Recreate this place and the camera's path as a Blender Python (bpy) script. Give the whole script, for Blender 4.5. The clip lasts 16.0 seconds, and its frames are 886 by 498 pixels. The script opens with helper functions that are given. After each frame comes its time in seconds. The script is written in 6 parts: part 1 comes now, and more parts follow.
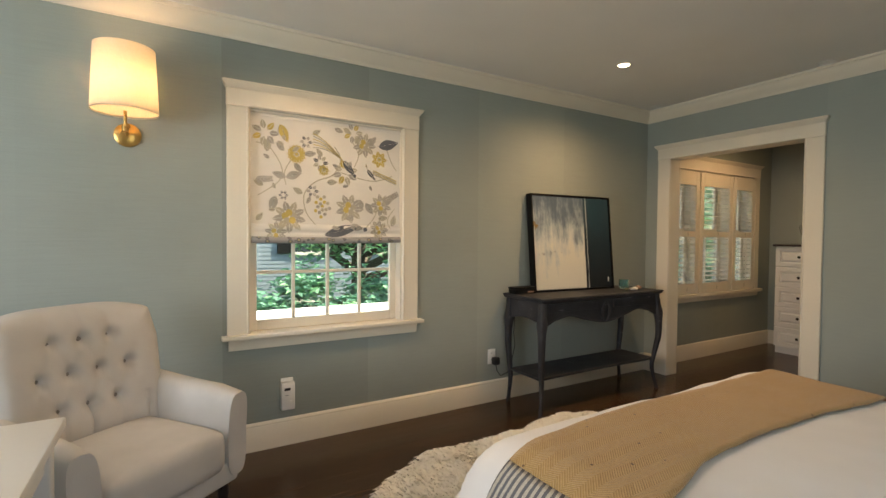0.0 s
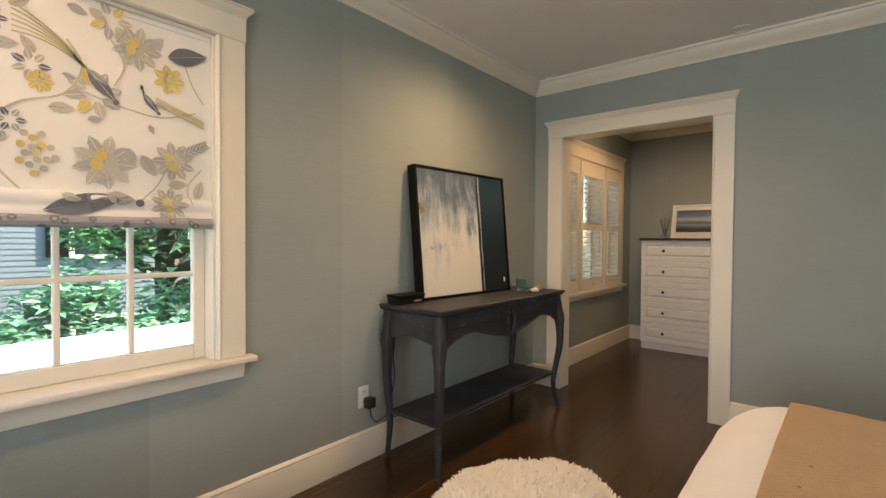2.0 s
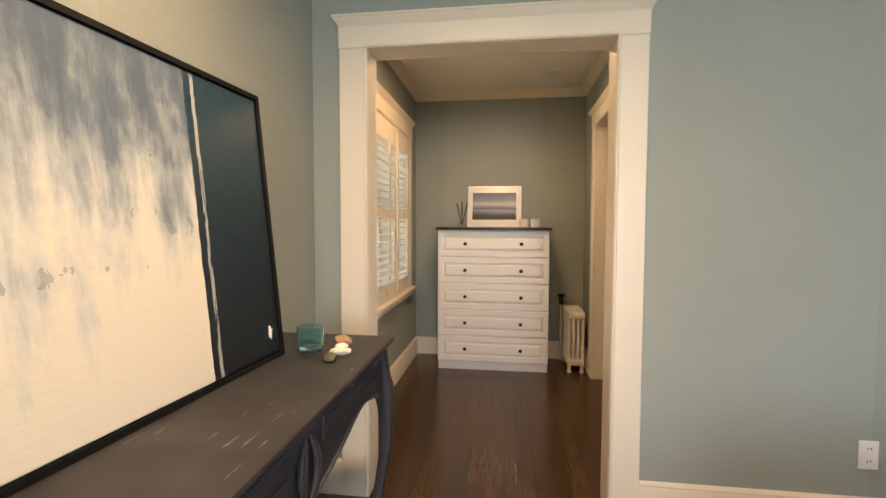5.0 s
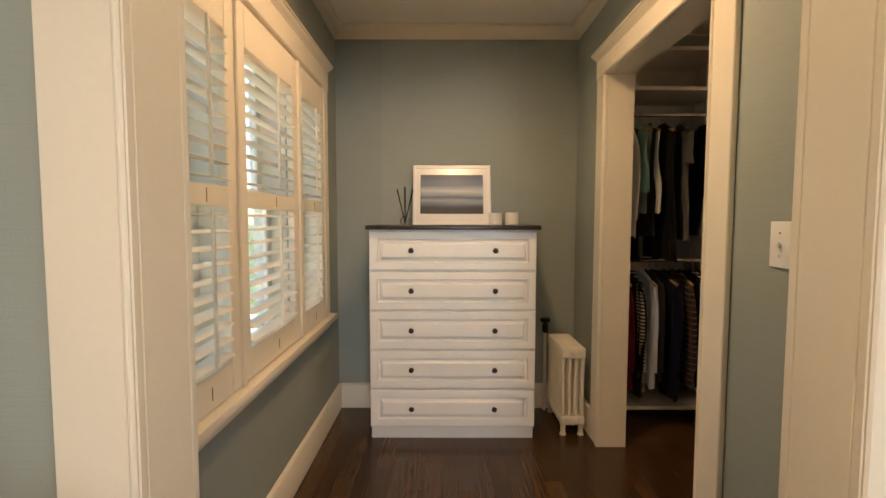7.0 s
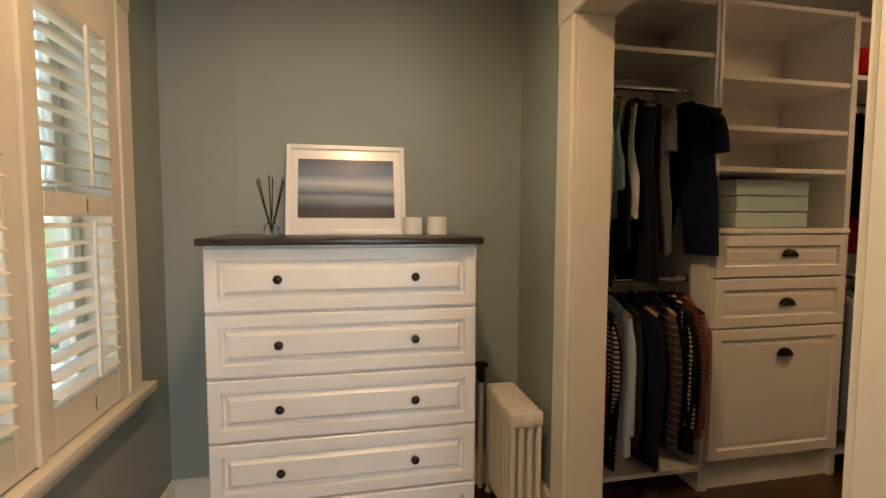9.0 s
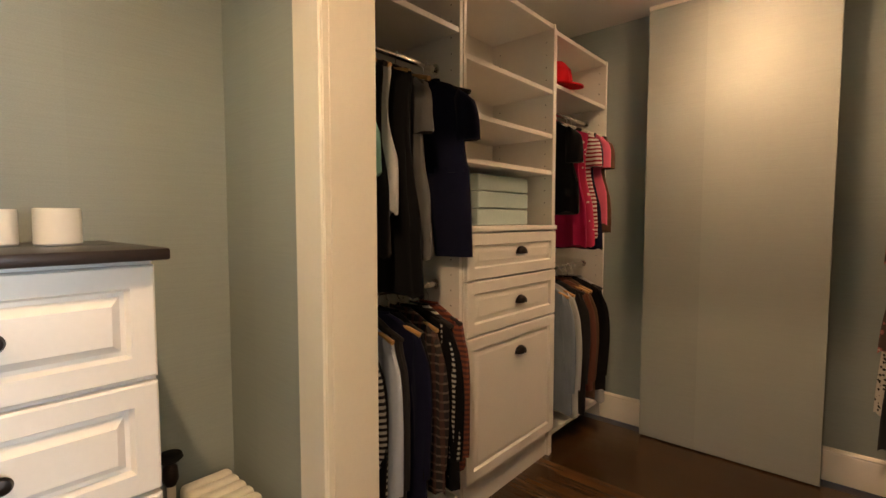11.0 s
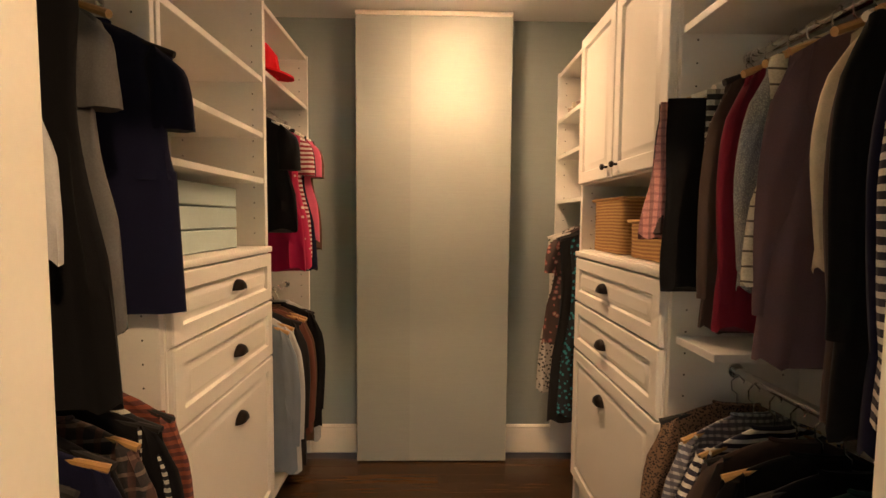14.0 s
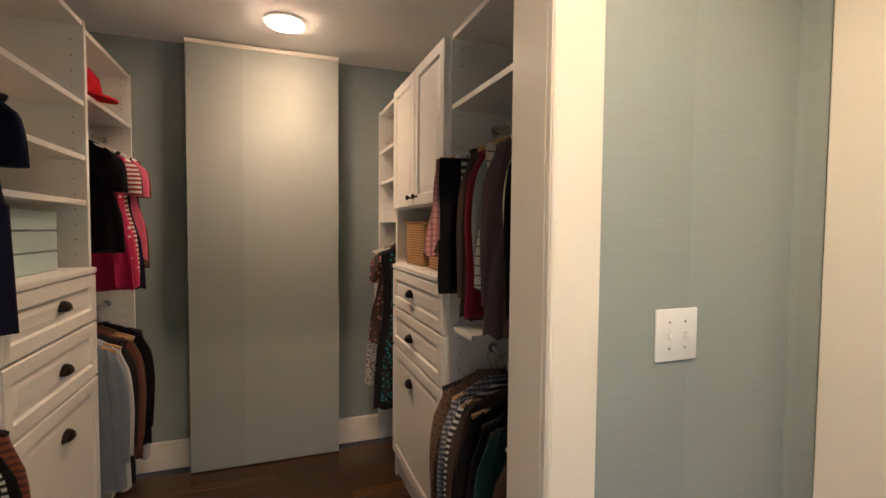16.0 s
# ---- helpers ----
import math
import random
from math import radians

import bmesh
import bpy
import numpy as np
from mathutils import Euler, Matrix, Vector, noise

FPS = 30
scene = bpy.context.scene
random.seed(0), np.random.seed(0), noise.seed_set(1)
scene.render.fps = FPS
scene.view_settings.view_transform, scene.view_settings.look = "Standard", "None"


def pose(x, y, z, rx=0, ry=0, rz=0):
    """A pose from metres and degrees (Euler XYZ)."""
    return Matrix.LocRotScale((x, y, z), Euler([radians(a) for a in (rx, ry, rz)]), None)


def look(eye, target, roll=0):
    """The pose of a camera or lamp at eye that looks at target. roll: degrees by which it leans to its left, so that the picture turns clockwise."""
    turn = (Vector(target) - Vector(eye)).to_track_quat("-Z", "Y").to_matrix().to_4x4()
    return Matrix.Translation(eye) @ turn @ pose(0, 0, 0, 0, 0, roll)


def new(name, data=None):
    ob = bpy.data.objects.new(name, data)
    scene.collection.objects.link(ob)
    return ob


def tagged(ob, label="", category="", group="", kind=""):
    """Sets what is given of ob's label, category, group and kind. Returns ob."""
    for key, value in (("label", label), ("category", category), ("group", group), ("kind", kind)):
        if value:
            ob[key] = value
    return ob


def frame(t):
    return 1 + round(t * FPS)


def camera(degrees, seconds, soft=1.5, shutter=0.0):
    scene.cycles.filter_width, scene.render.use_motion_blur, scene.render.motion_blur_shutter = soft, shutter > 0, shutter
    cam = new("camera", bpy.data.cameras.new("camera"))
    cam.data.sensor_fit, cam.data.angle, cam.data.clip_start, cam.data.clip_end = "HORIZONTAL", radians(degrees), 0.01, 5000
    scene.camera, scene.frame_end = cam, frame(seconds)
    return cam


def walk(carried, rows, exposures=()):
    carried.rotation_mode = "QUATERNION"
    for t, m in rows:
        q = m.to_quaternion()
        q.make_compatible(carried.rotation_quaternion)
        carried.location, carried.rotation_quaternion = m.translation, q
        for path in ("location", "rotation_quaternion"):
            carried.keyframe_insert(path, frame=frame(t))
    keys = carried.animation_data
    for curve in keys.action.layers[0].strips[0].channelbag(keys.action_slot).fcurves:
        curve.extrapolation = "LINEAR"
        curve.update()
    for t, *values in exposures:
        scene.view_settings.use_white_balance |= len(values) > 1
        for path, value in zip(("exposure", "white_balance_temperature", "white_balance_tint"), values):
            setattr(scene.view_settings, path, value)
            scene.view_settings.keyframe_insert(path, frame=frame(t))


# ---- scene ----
cam = camera(87.3, 16.0)
PATH = [
    (0, (-0.004, -0.137, 1.275), (1.009, 1.587, 1.224), 0.5),
    (0.5, (0.126, 0.069, 1.266), (1.237, 1.732, 1.219), 0.5),
    (1, (0.237, 0.303, 1.262), (1.468, 1.879, 1.207), 0.6),
    (1.5, (0.357, 0.591, 1.218), (1.736, 2.04, 1.174), 0.5),
    (2, (0.524, 0.849, 1.197), (2.054, 2.135, 1.156), 0.4),
    (2.5, (0.694, 1.091, 1.179), (2.365, 2.189, 1.143), 0.2),
    (3, (0.899, 1.316, 1.198), (2.684, 2.218, 1.159), 0.2),
    (3.5, (1.135, 1.498, 1.208), (3.009, 2.197, 1.163), 0.2),
    (4, (1.436, 1.653, 1.247), (3.366, 2.175, 1.188), 0.2),
    (4.5, (1.703, 1.793, 1.242), (3.665, 2.175, 1.16), 0.2),
    (7, (3.326, 2.075, 1.26), (5.322, 2.074, 1.134), 0.1),
    (7.5, (3.659, 2.085, 1.263), (5.654, 2.023, 1.14), 0.2),
    (8, (3.888, 2.089, 1.276), (5.88, 1.964, 1.15), 0.2),
    (10.5, (4.741, 1.864, 1.305), (6.34, 0.669, 1.181), 0.1),
    (11, (4.904, 1.85, 1.279), (6.226, 0.354, 1.157), 0.0),
    (11.5, (5.08, 1.801, 1.281), (6.085, 0.077, 1.155), 0.4),
    (12, (5.165, 1.753, 1.3), (5.882, -0.11, 1.17), 0.5),
    (12.5, (5.237, 1.725, 1.313), (5.7, -0.215, 1.178), 0.6),
    (13, (5.298, 1.692, 1.334), (5.556, -0.287, 1.2), 0.5),
    (13.5, (5.352, 1.632, 1.35), (5.441, -0.361, 1.215), 0.5),
    (14, (5.388, 1.599, 1.378), (5.351, -0.397, 1.248), 0.5),
    (14.5, (5.43, 1.596, 1.414), (5.281, -0.395, 1.297), 0.4),
    (15, (5.432, 1.651, 1.429), (5.169, -0.328, 1.318), 0.5),
    (15.5, (5.411, 1.811, 1.436), (4.969, -0.137, 1.342), 0.5),
    (16, (5.36, 2.007, 1.434), (4.674, 0.13, 1.346), 0.5),
]
EXPOSURES = [(0.0, 1.75, 7700, 13), (0.5, 2.0, 7500, 14), (1.0, 2.0, 7300, 16), (2.5, 2.2, 7400, 18), (3.5, 2.75, 8200, 20), (4.5, 2.85, 7500, 18), (7.0, 2.7, 7000, 14), (8.0, 2.6, 7000, 14), (10.5, 3.2, 6500, 13), (12.0, 3.65, 6900, 16), (14.5, 3.9, 6800, 16), (15.0, 3.95, 6400, 15), (15.5, 3.65, 5800, 13), (16.0, 3.4, 5400, 12)]
walk(cam, [(t, look(eye, target, roll)) for t, eye, target, roll in PATH], EXPOSURES)

# ---- world, sun and large lights ----
world = bpy.data.worlds.new("sky")
world.use_nodes = True
scene.world = world
wn = world.node_tree.nodes
sky = wn.new("ShaderNodeTexSky")
sky.sky_type, sky.sun_disc = "NISHITA", False
sky.sun_elevation, sky.sun_rotation = radians(49), radians(107.5)
wn["Background"].inputs[1].default_value = 0.15
world.node_tree.links.new(sky.outputs[0], wn["Background"].inputs[0])

WARM = (1.0, 0.67, 0.37)


def lamp(name, kind, m, energy, colour, **settings):
    data = bpy.data.lights.new(name, kind)
    data.energy, data.color = energy, colour
    if "radius" in settings:
        data.shadow_soft_size = settings["radius"]
    if "cone" in settings:
        data.spot_size, data.spot_blend = radians(settings["cone"]), settings["blend"]
    if "angle" in settings:
        data.angle = radians(settings["angle"])
    if "size" in settings:
        data.shape, data.size, data.size_y = "RECTANGLE", *settings["size"]
    ob = new(name, data)
    ob.matrix_world = m
    return ob


lamp("sun", "SUN", look((9.5, -3, 11.5), (0, 0, 0)), 5.0, (1.0, 0.95, 0.86), angle=0.6)
# daylight in unseen west and south bedroom openings; the south one is added fill
lamp("west_window_daylight", "AREA", look((-2.62, 1.0, 1.45), (0, 1.0, 2.5)), 20, (0.78, 0.88, 1.0), size=(1.2, 1.4))
lamp("south_window_daylight", "AREA", look((0.6, -2.42, 1.45), (0.6, 0, 1.6)), 4, (0.78, 0.88, 1.0), size=(1.4, 1.4))
DOWNLIGHTS = [(2.73, 2.05, 19), (0.75, 2.05, 11)]
for lx, ly, watts in DOWNLIGHTS:
    lamp("downlight_beam", "SPOT", pose(lx, ly, 2.465), watts, WARM, cone=160, blend=1.0, radius=0.04)
lamp("alcove_beam", "SPOT", pose(5.03, 1.97, 2.465), 8.8, WARM, cone=172, blend=0.6, radius=0.04)
lamp("closet_beam", "SPOT", pose(5.294, -0.56, 2.44), 4.7, (1.0, 0.64, 0.36), cone=140, blend=1.0, radius=0.11)
lamp("sconce_bulb", "POINT", pose(-0.19, 2.62, 2.0), 0.95, WARM, radius=0.03)

# ---- materials ----


def nodes_of(name):
    m = bpy.data.materials.new(name)
    m.use_nodes = True
    return m, m.node_tree.nodes, m.node_tree.links, m.node_tree.nodes["Principled BSDF"]


def math_node(n, l, op, a, b=None, c=None):
    k = n.new("ShaderNodeMath")
    k.operation = op
    for i, v in enumerate((a, b, c)):
        if v is None:
            continue
        if isinstance(v, (int, float)):
            k.inputs[i].default_value = v
        else:
            l.new(v, k.inputs[i])
    return k.outputs[0]


def mix_colour(n, l, fac, a, b, mode="MIX"):
    k = n.new("ShaderNodeMix")
    k.data_type, k.blend_type = "RGBA", mode
    for i, v in ((0, fac), (6, a), (7, b)):
        if isinstance(v, (int, float)):
            k.inputs[i].default_value = v
        elif isinstance(v, tuple):
            k.inputs[i].default_value = (*v[:3], 1)
        else:
            l.new(v, k.inputs[i])
    return k.outputs[2]


def coords(n, l, scale=(1, 1, 1), kind="Object", turn=(0, 0, 0)):
    t, k = n.new("ShaderNodeTexCoord"), n.new("ShaderNodeMapping")
    k.inputs["Scale"].default_value = scale
    k.inputs["Rotation"].default_value = [radians(a) for a in turn]
    l.new(t.outputs[kind], k.inputs[0])
    return k.outputs[0]


def noise_node(n, l, vec, scale, detail=3.0, rough=0.55):
    k = n.new("ShaderNodeTexNoise")
    k.inputs["Scale"].default_value, k.inputs["Detail"].default_value, k.inputs["Roughness"].default_value = scale, detail, rough
    l.new(vec, k.inputs["Vector"])
    return k.outputs["Fac"]


def ramp(n, l, fac, *stops):
    k = n.new("ShaderNodeValToRGB")
    e = k.color_ramp.elements
    while len(e) < len(stops):
        e.new(0.5)
    for el, (p, c) in zip(e, stops):
        el.position = p
        el.color = (*c, 1) if isinstance(c, tuple) else (c, c, c, 1)
    l.new(fac, k.inputs[0])
    return k.outputs[0]


def bump(n, l, bsdf, height, strength, distance=0.002):
    k = n.new("ShaderNodeBump")
    k.inputs["Strength"].default_value, k.inputs["Distance"].default_value = strength, distance
    l.new(height, k.inputs["Height"])
    l.new(k.outputs[0], bsdf.inputs["Normal"])


def shade(c, f):
    return tuple(min(1.0, v * f) for v in c)


def surface(name, colour, rough=0.5, metal=0.0, vary=0.08, coarse=3.0, fine=60.0, relief=0.15, stretch=(1, 1, 1), random_tone=0.0, depth=0.002, coat=0.0):
    """A plain surface with tone that varies at two scales and fine relief."""
    m, n, l, b = nodes_of(name)
    vec = coords(n, l, stretch)
    big, small = noise_node(n, l, vec, coarse, 2), noise_node(n, l, vec, fine, 4)
    both = math_node(n, l, "ADD", math_node(n, l, "MULTIPLY", big, 0.6), math_node(n, l, "MULTIPLY", small, 0.4))
    col = ramp(n, l, both, (0.3, shade(colour, 1 - vary)), (0.7, shade(colour, 1 + vary)))
    if random_tone:
        info = n.new("ShaderNodeObjectInfo")
        f = math_node(n, l, "MULTIPLY_ADD", info.outputs["Random"], 2 * random_tone, 1 - random_tone)
        k = n.new("ShaderNodeHueSaturation")
        l.new(f, k.inputs["Value"])
        l.new(col, k.inputs["Color"])
        col = k.outputs[0]
    l.new(col, b.inputs["Base Color"])
    b.inputs["Metallic"].default_value = metal
    l.new(math_node(n, l, "MULTIPLY_ADD", big, 0.16, rough - 0.08), b.inputs["Roughness"])
    b.inputs["Coat Weight"].default_value = coat
    if relief:
        bump(n, l, b, small, relief, depth)
    return m


def grasscloth(name, offset, colour=(0.318, 0.355, 0.328)):
    """Woven grasscloth wallpaper: fine level fibres, drops of slightly different tone."""
    m, n, l, b = nodes_of(name)
    pos = coords(n, l)
    sep = n.new("ShaderNodeSeparateXYZ")
    l.new(pos, sep.inputs[0])
    along = math_node(n, l, "ADD", sep.outputs[0], sep.outputs[1])
    strip = math_node(n, l, "FLOOR", math_node(n, l, "DIVIDE", math_node(n, l, "ADD", along, offset), 0.88))
    wn_ = n.new("ShaderNodeTexWhiteNoise")
    wn_.noise_dimensions = "1D"
    l.new(strip, wn_.inputs["W"])
    fibre = noise_node(n, l, coords(n, l, (3, 3, 160)), 2.0, 4, 0.6)
    weave = noise_node(n, l, coords(n, l, (120, 120, 260)), 2.0, 2)
    cloud = noise_node(n, l, pos, 1.4, 3)
    tone = math_node(n, l, "ADD", math_node(n, l, "MULTIPLY", fibre, 0.21), math_node(n, l, "MULTIPLY", weave, 0.24))
    tone = math_node(n, l, "ADD", tone, math_node(n, l, "MULTIPLY", cloud, 0.3))
    tone = math_node(n, l, "ADD", tone, math_node(n, l, "MULTIPLY", wn_.outputs["Value"], 0.2))
    l.new(ramp(n, l, tone, (0.3, shade(colour, 0.80)), (0.75, shade(colour, 1.18))), b.inputs["Base Color"])
    b.inputs["Roughness"].default_value = 0.8
    bump(n, l, b, math_node(n, l, "ADD", fibre, weave), 0.14, 0.0012)
    return m


def wood_floor():
    m, n, l, b = nodes_of("dark stained oak")
    info = n.new("ShaderNodeObjectInfo")
    geo = n.new("ShaderNodeNewGeometry")
    shift = n.new("ShaderNodeCombineXYZ")
    rnd = math_node(n, l, "ADD", info.outputs["Random"], geo.outputs["Random Per Island"])
    l.new(math_node(n, l, "MULTIPLY", rnd, 37.0), shift.inputs[0])
    l.new(math_node(n, l, "MULTIPLY", rnd, 11.0), shift.inputs[1])
    add = n.new("ShaderNodeVectorMath")
    l.new(coords(n, l), add.inputs[0])
    l.new(shift.outputs[0], add.inputs[1])
    mp = n.new("ShaderNodeMapping")
    mp.inputs["Scale"].default_value = (1.2, 22, 8)
    l.new(add.outputs[0], mp.inputs[0])
    grain = noise_node(n, l, mp.outputs[0], 3.0, 6, 0.65)
    wide = noise_node(n, l, add.outputs[0], 1.1, 2)
    tone = math_node(n, l, "ADD", math_node(n, l, "MULTIPLY", grain, 0.6), math_node(n, l, "MULTIPLY", wide, 0.2))
    tone = math_node(n, l, "ADD", tone, math_node(n, l, "MULTIPLY", math_node(n, l, "FRACT", rnd), 0.20))
    l.new(ramp(n, l, tone, (0.28, (0.022, 0.010, 0.004)), (0.52, (0.054, 0.027, 0.010)), (0.84, (0.120, 0.060, 0.022))), b.inputs["Base Color"])
    l.new(math_node(n, l, "MULTIPLY_ADD", grain, 0.14, 0.17), b.inputs["Roughness"])
    bump(n, l, b, grain, 0.12, 0.001)
    return m


def stripes(name, colours, pitch, axis=2, edge=0.5, rough=0.85, cross=None, mottled=0.0):
    """Cloth in two colours: bands along an axis, with a second set of bands for checks."""
    m, n, l, b = nodes_of(name)
    pos = coords(n, l)
    sep = n.new("ShaderNodeSeparateXYZ")
    l.new(pos, sep.inputs[0])
    wob = math_node(n, l, "MULTIPLY", noise_node(n, l, pos, 9.0, 1), 0.012)
    f = math_node(n, l, "FRACT", math_node(n, l, "DIVIDE", math_node(n, l, "ADD", sep.outputs[axis], wob), pitch))
    mask = math_node(n, l, "GREATER_THAN", f, edge)
    col = mix_colour(n, l, mask, colours[0], colours[1])
    if cross is not None:
        g = math_node(n, l, "FRACT", math_node(n, l, "DIVIDE", sep.outputs[0], pitch * 1.1))
        col = mix_colour(n, l, math_node(n, l, "MULTIPLY", math_node(n, l, "GREATER_THAN", g, 0.6), 0.6), col, cross)
    weave = noise_node(n, l, pos, 240, 2)
    col = mix_colour(n, l, 0.35, col, ramp(n, l, weave, (0.3, 0.25), (0.7, 1.0)), "MULTIPLY")
    l.new(col, b.inputs["Base Color"])
    b.inputs["Roughness"].default_value = rough
    bump(n, l, b, weave, 0.3, 0.001)
    return m


def spotted(name, ground, spot, scale, cut=0.35, third=None):
    m, n, l, b = nodes_of(name)
    pos = coords(n, l)
    k = n.new("ShaderNodeTexVoronoi")
    k.inputs["Scale"].default_value = scale
    l.new(pos, k.inputs["Vector"])
    mask = math_node(n, l, "LESS_THAN", math_node(n, l, "ADD", k.outputs["Distance"], math_node(n, l, "MULTIPLY", noise_node(n, l, pos, scale * 1.7, 2), 0.3)), cut + 0.15)
    col = mix_colour(n, l, mask, ground, spot)
    if third is not None:
        inner = math_node(n, l, "LESS_THAN", k.outputs["Distance"], cut * 0.5)
        col = mix_colour(n, l, inner, col, third)
    l.new(col, b.inputs["Base Color"])
    b.inputs["Roughness"].default_value = 0.85
    bump(n, l, b, noise_node(n, l, pos, 250, 2), 0.3, 0.001)
    return m


def cloth(name, colour, vary=0.15, rough=0.9):
    m = surface(name, colour, rough, vary=vary, coarse=7, fine=320, relief=0.35, depth=0.001)
    b = m.node_tree.nodes["Principled BSDF"]
    b.inputs["Sheen Weight"].default_value = 0.03
    b.inputs["Specular IOR Level"].default_value = 0.12
    return m


def herringbone():
    m, n, l, b = nodes_of("mustard herringbone wool")
    pos = coords(n, l)
    sep = n.new("ShaderNodeSeparateXYZ")
    l.new(pos, sep.inputs[0])
    col_w = 0.036
    v = math_node(n, l, "DIVIDE", sep.outputs[1], col_w)
    flip = math_node(n, l, "MULTIPLY_ADD", math_node(n, l, "GREATER_THAN", math_node(n, l, "FRACT", math_node(n, l, "MULTIPLY", v, 0.5)), 0.5), 2.0, -1.0)
    diag = math_node(n, l, "ADD", sep.outputs[0], math_node(n, l, "MULTIPLY", math_node(n, l, "MULTIPLY", math_node(n, l, "FRACT", v), col_w), flip))
    line = math_node(n, l, "SINE", math_node(n, l, "MULTIPLY", diag, 2 * math.pi / 0.009))
    fleck = noise_node(n, l, pos, 90, 3)
    cloud = noise_node(n, l, pos, 5, 2)
    tone = math_node(n, l, "ADD", math_node(n, l, "MULTIPLY_ADD", line, 0.16, 0.35), math_node(n, l, "MULTIPLY", fleck, 0.3))
    col = ramp(n, l, math_node(n, l, "ADD", tone, math_node(n, l, "MULTIPLY", cloud, 0.15)), (0.25, (0.32, 0.18, 0.065)), (0.6, (0.50, 0.31, 0.125)), (0.9, (0.62, 0.44, 0.22)))
    dots = n.new("ShaderNodeTexVoronoi")
    dots.inputs["Scale"].default_value = 16
    l.new(pos, dots.inputs["Vector"])
    col = mix_colour(n, l, math_node(n, l, "LESS_THAN", dots.outputs["Distance"], 0.07), col, (0.12, 0.06, 0.03))
    l.new(col, b.inputs["Base Color"])
    b.inputs["Roughness"].default_value = 0.95
    b.inputs["Sheen Weight"].default_value = 0.25
    bump(n, l, b, math_node(n, l, "ADD", line, fleck), 0.5, 0.002)
    return m


def oil_painting(w, h):
    """Abstract canvas: cream below, grey-blue rain above, a navy field beside it with a pale seam. Local x across, z up."""
    m, n, l, b = nodes_of("abstract oil paint")
    pos = coords(n, l)
    sep = n.new("ShaderNodeSeparateXYZ")
    l.new(pos, sep.inputs[0])
    u = math_node(n, l, "DIVIDE", sep.outputs[0], w)
    v = math_node(n, l, "DIVIDE", sep.outputs[2], h)
    drips = noise_node(n, l, coords(n, l, (9, 1, 1.6)), 1.6, 5, 0.6)
    smear = noise_node(n, l, coords(n, l, (3, 1, 2)), 2.2, 4, 0.6)
    level = math_node(n, l, "ADD", v, math_node(n, l, "MULTIPLY_ADD", drips, 1.1, -0.55))
    level = math_node(n, l, "ADD", level, math_node(n, l, "MULTIPLY_ADD", smear, 0.7, -0.35))
    scumble = noise_node(n, l, coords(n, l, (26, 1, 9)), 1.4, 6, 0.7)
    level = math_node(n, l, "ADD", level, math_node(n, l, "MULTIPLY_ADD", scumble, 0.5, -0.25))
    col = ramp(n, l, level, (0.28, (0.70, 0.67, 0.58)), (0.46, (0.56, 0.58, 0.56)), (0.62, (0.36, 0.41, 0.44)), (0.84, (0.15, 0.195, 0.245)), (1.1, (0.09, 0.125, 0.175)))
    blotch = math_node(n, l, "GREATER_THAN", noise_node(n, l, coords(n, l, (10, 1, 7)), 1.3, 4), 0.64)
    mid = math_node(n, l, "MULTIPLY", blotch, math_node(n, l, "GREATER_THAN", v, 0.32))
    col = mix_colour(n, l, math_node(n, l, "MULTIPLY", mid, 0.45), col, (0.12, 0.14, 0.17))
    # a fleck of gold at the edge
    du, dv = math_node(n, l, "MULTIPLY", u, 12.0), math_node(n, l, "MULTIPLY", math_node(n, l, "SUBTRACT", v, 0.68), 12.0)
    dist = math_node(n, l, "ADD", math_node(n, l, "MULTIPLY", du, du), math_node(n, l, "MULTIPLY", dv, dv))
    gold = math_node(n, l, "LESS_THAN", math_node(n, l, "ADD", dist, math_node(n, l, "MULTIPLY", noise_node(n, l, coords(n, l, (40, 1, 40)), 1.0, 4), 1.5)), 0.98)
    col = mix_colour(n, l, gold, col, (0.26, 0.17, 0.065))
    wob = math_node(n, l, "MULTIPLY_ADD", noise_node(n, l, coords(n, l, (1, 1, 30)), 1.0, 2), 0.012, -0.006)
    uu = math_node(n, l, "ADD", u, wob)
    navy = ramp(n, l, math_node(n, l, "ADD", v, math_node(n, l, "MULTIPLY", smear, 0.3)), (0.1, (0.006, 0.008, 0.012)), (0.6, (0.008, 0.022, 0.035)), (1.0, (0.014, 0.045, 0.07)))
    col = mix_colour(n, l, math_node(n, l, "GREATER_THAN", uu, 0.645), col, navy)
    seam = math_node(n, l, "MULTIPLY", math_node(n, l, "GREATER_THAN", uu, 0.672), math_node(n, l, "LESS_THAN", uu, 0.686))
    dash = math_node(n, l, "GREATER_THAN", noise_node(n, l, coords(n, l, (120, 1, 9)), 1.2, 4), 0.44)
    col = mix_colour(n, l, math_node(n, l, "MULTIPLY", math_node(n, l, "MULTIPLY", seam, dash), 0.8), col, (0.45, 0.48, 0.48))
    l.new(col, b.inputs["Base Color"])
    b.inputs["Roughness"].default_value = 0.35
    bump(n, l, b, math_node(n, l, "ADD", noise_node(n, l, coords(n, l, (30, 1, 60)), 1.0, 5), math_node(n, l, "MULTIPLY", seam, 1.5)), 0.35, 0.003)
    return m


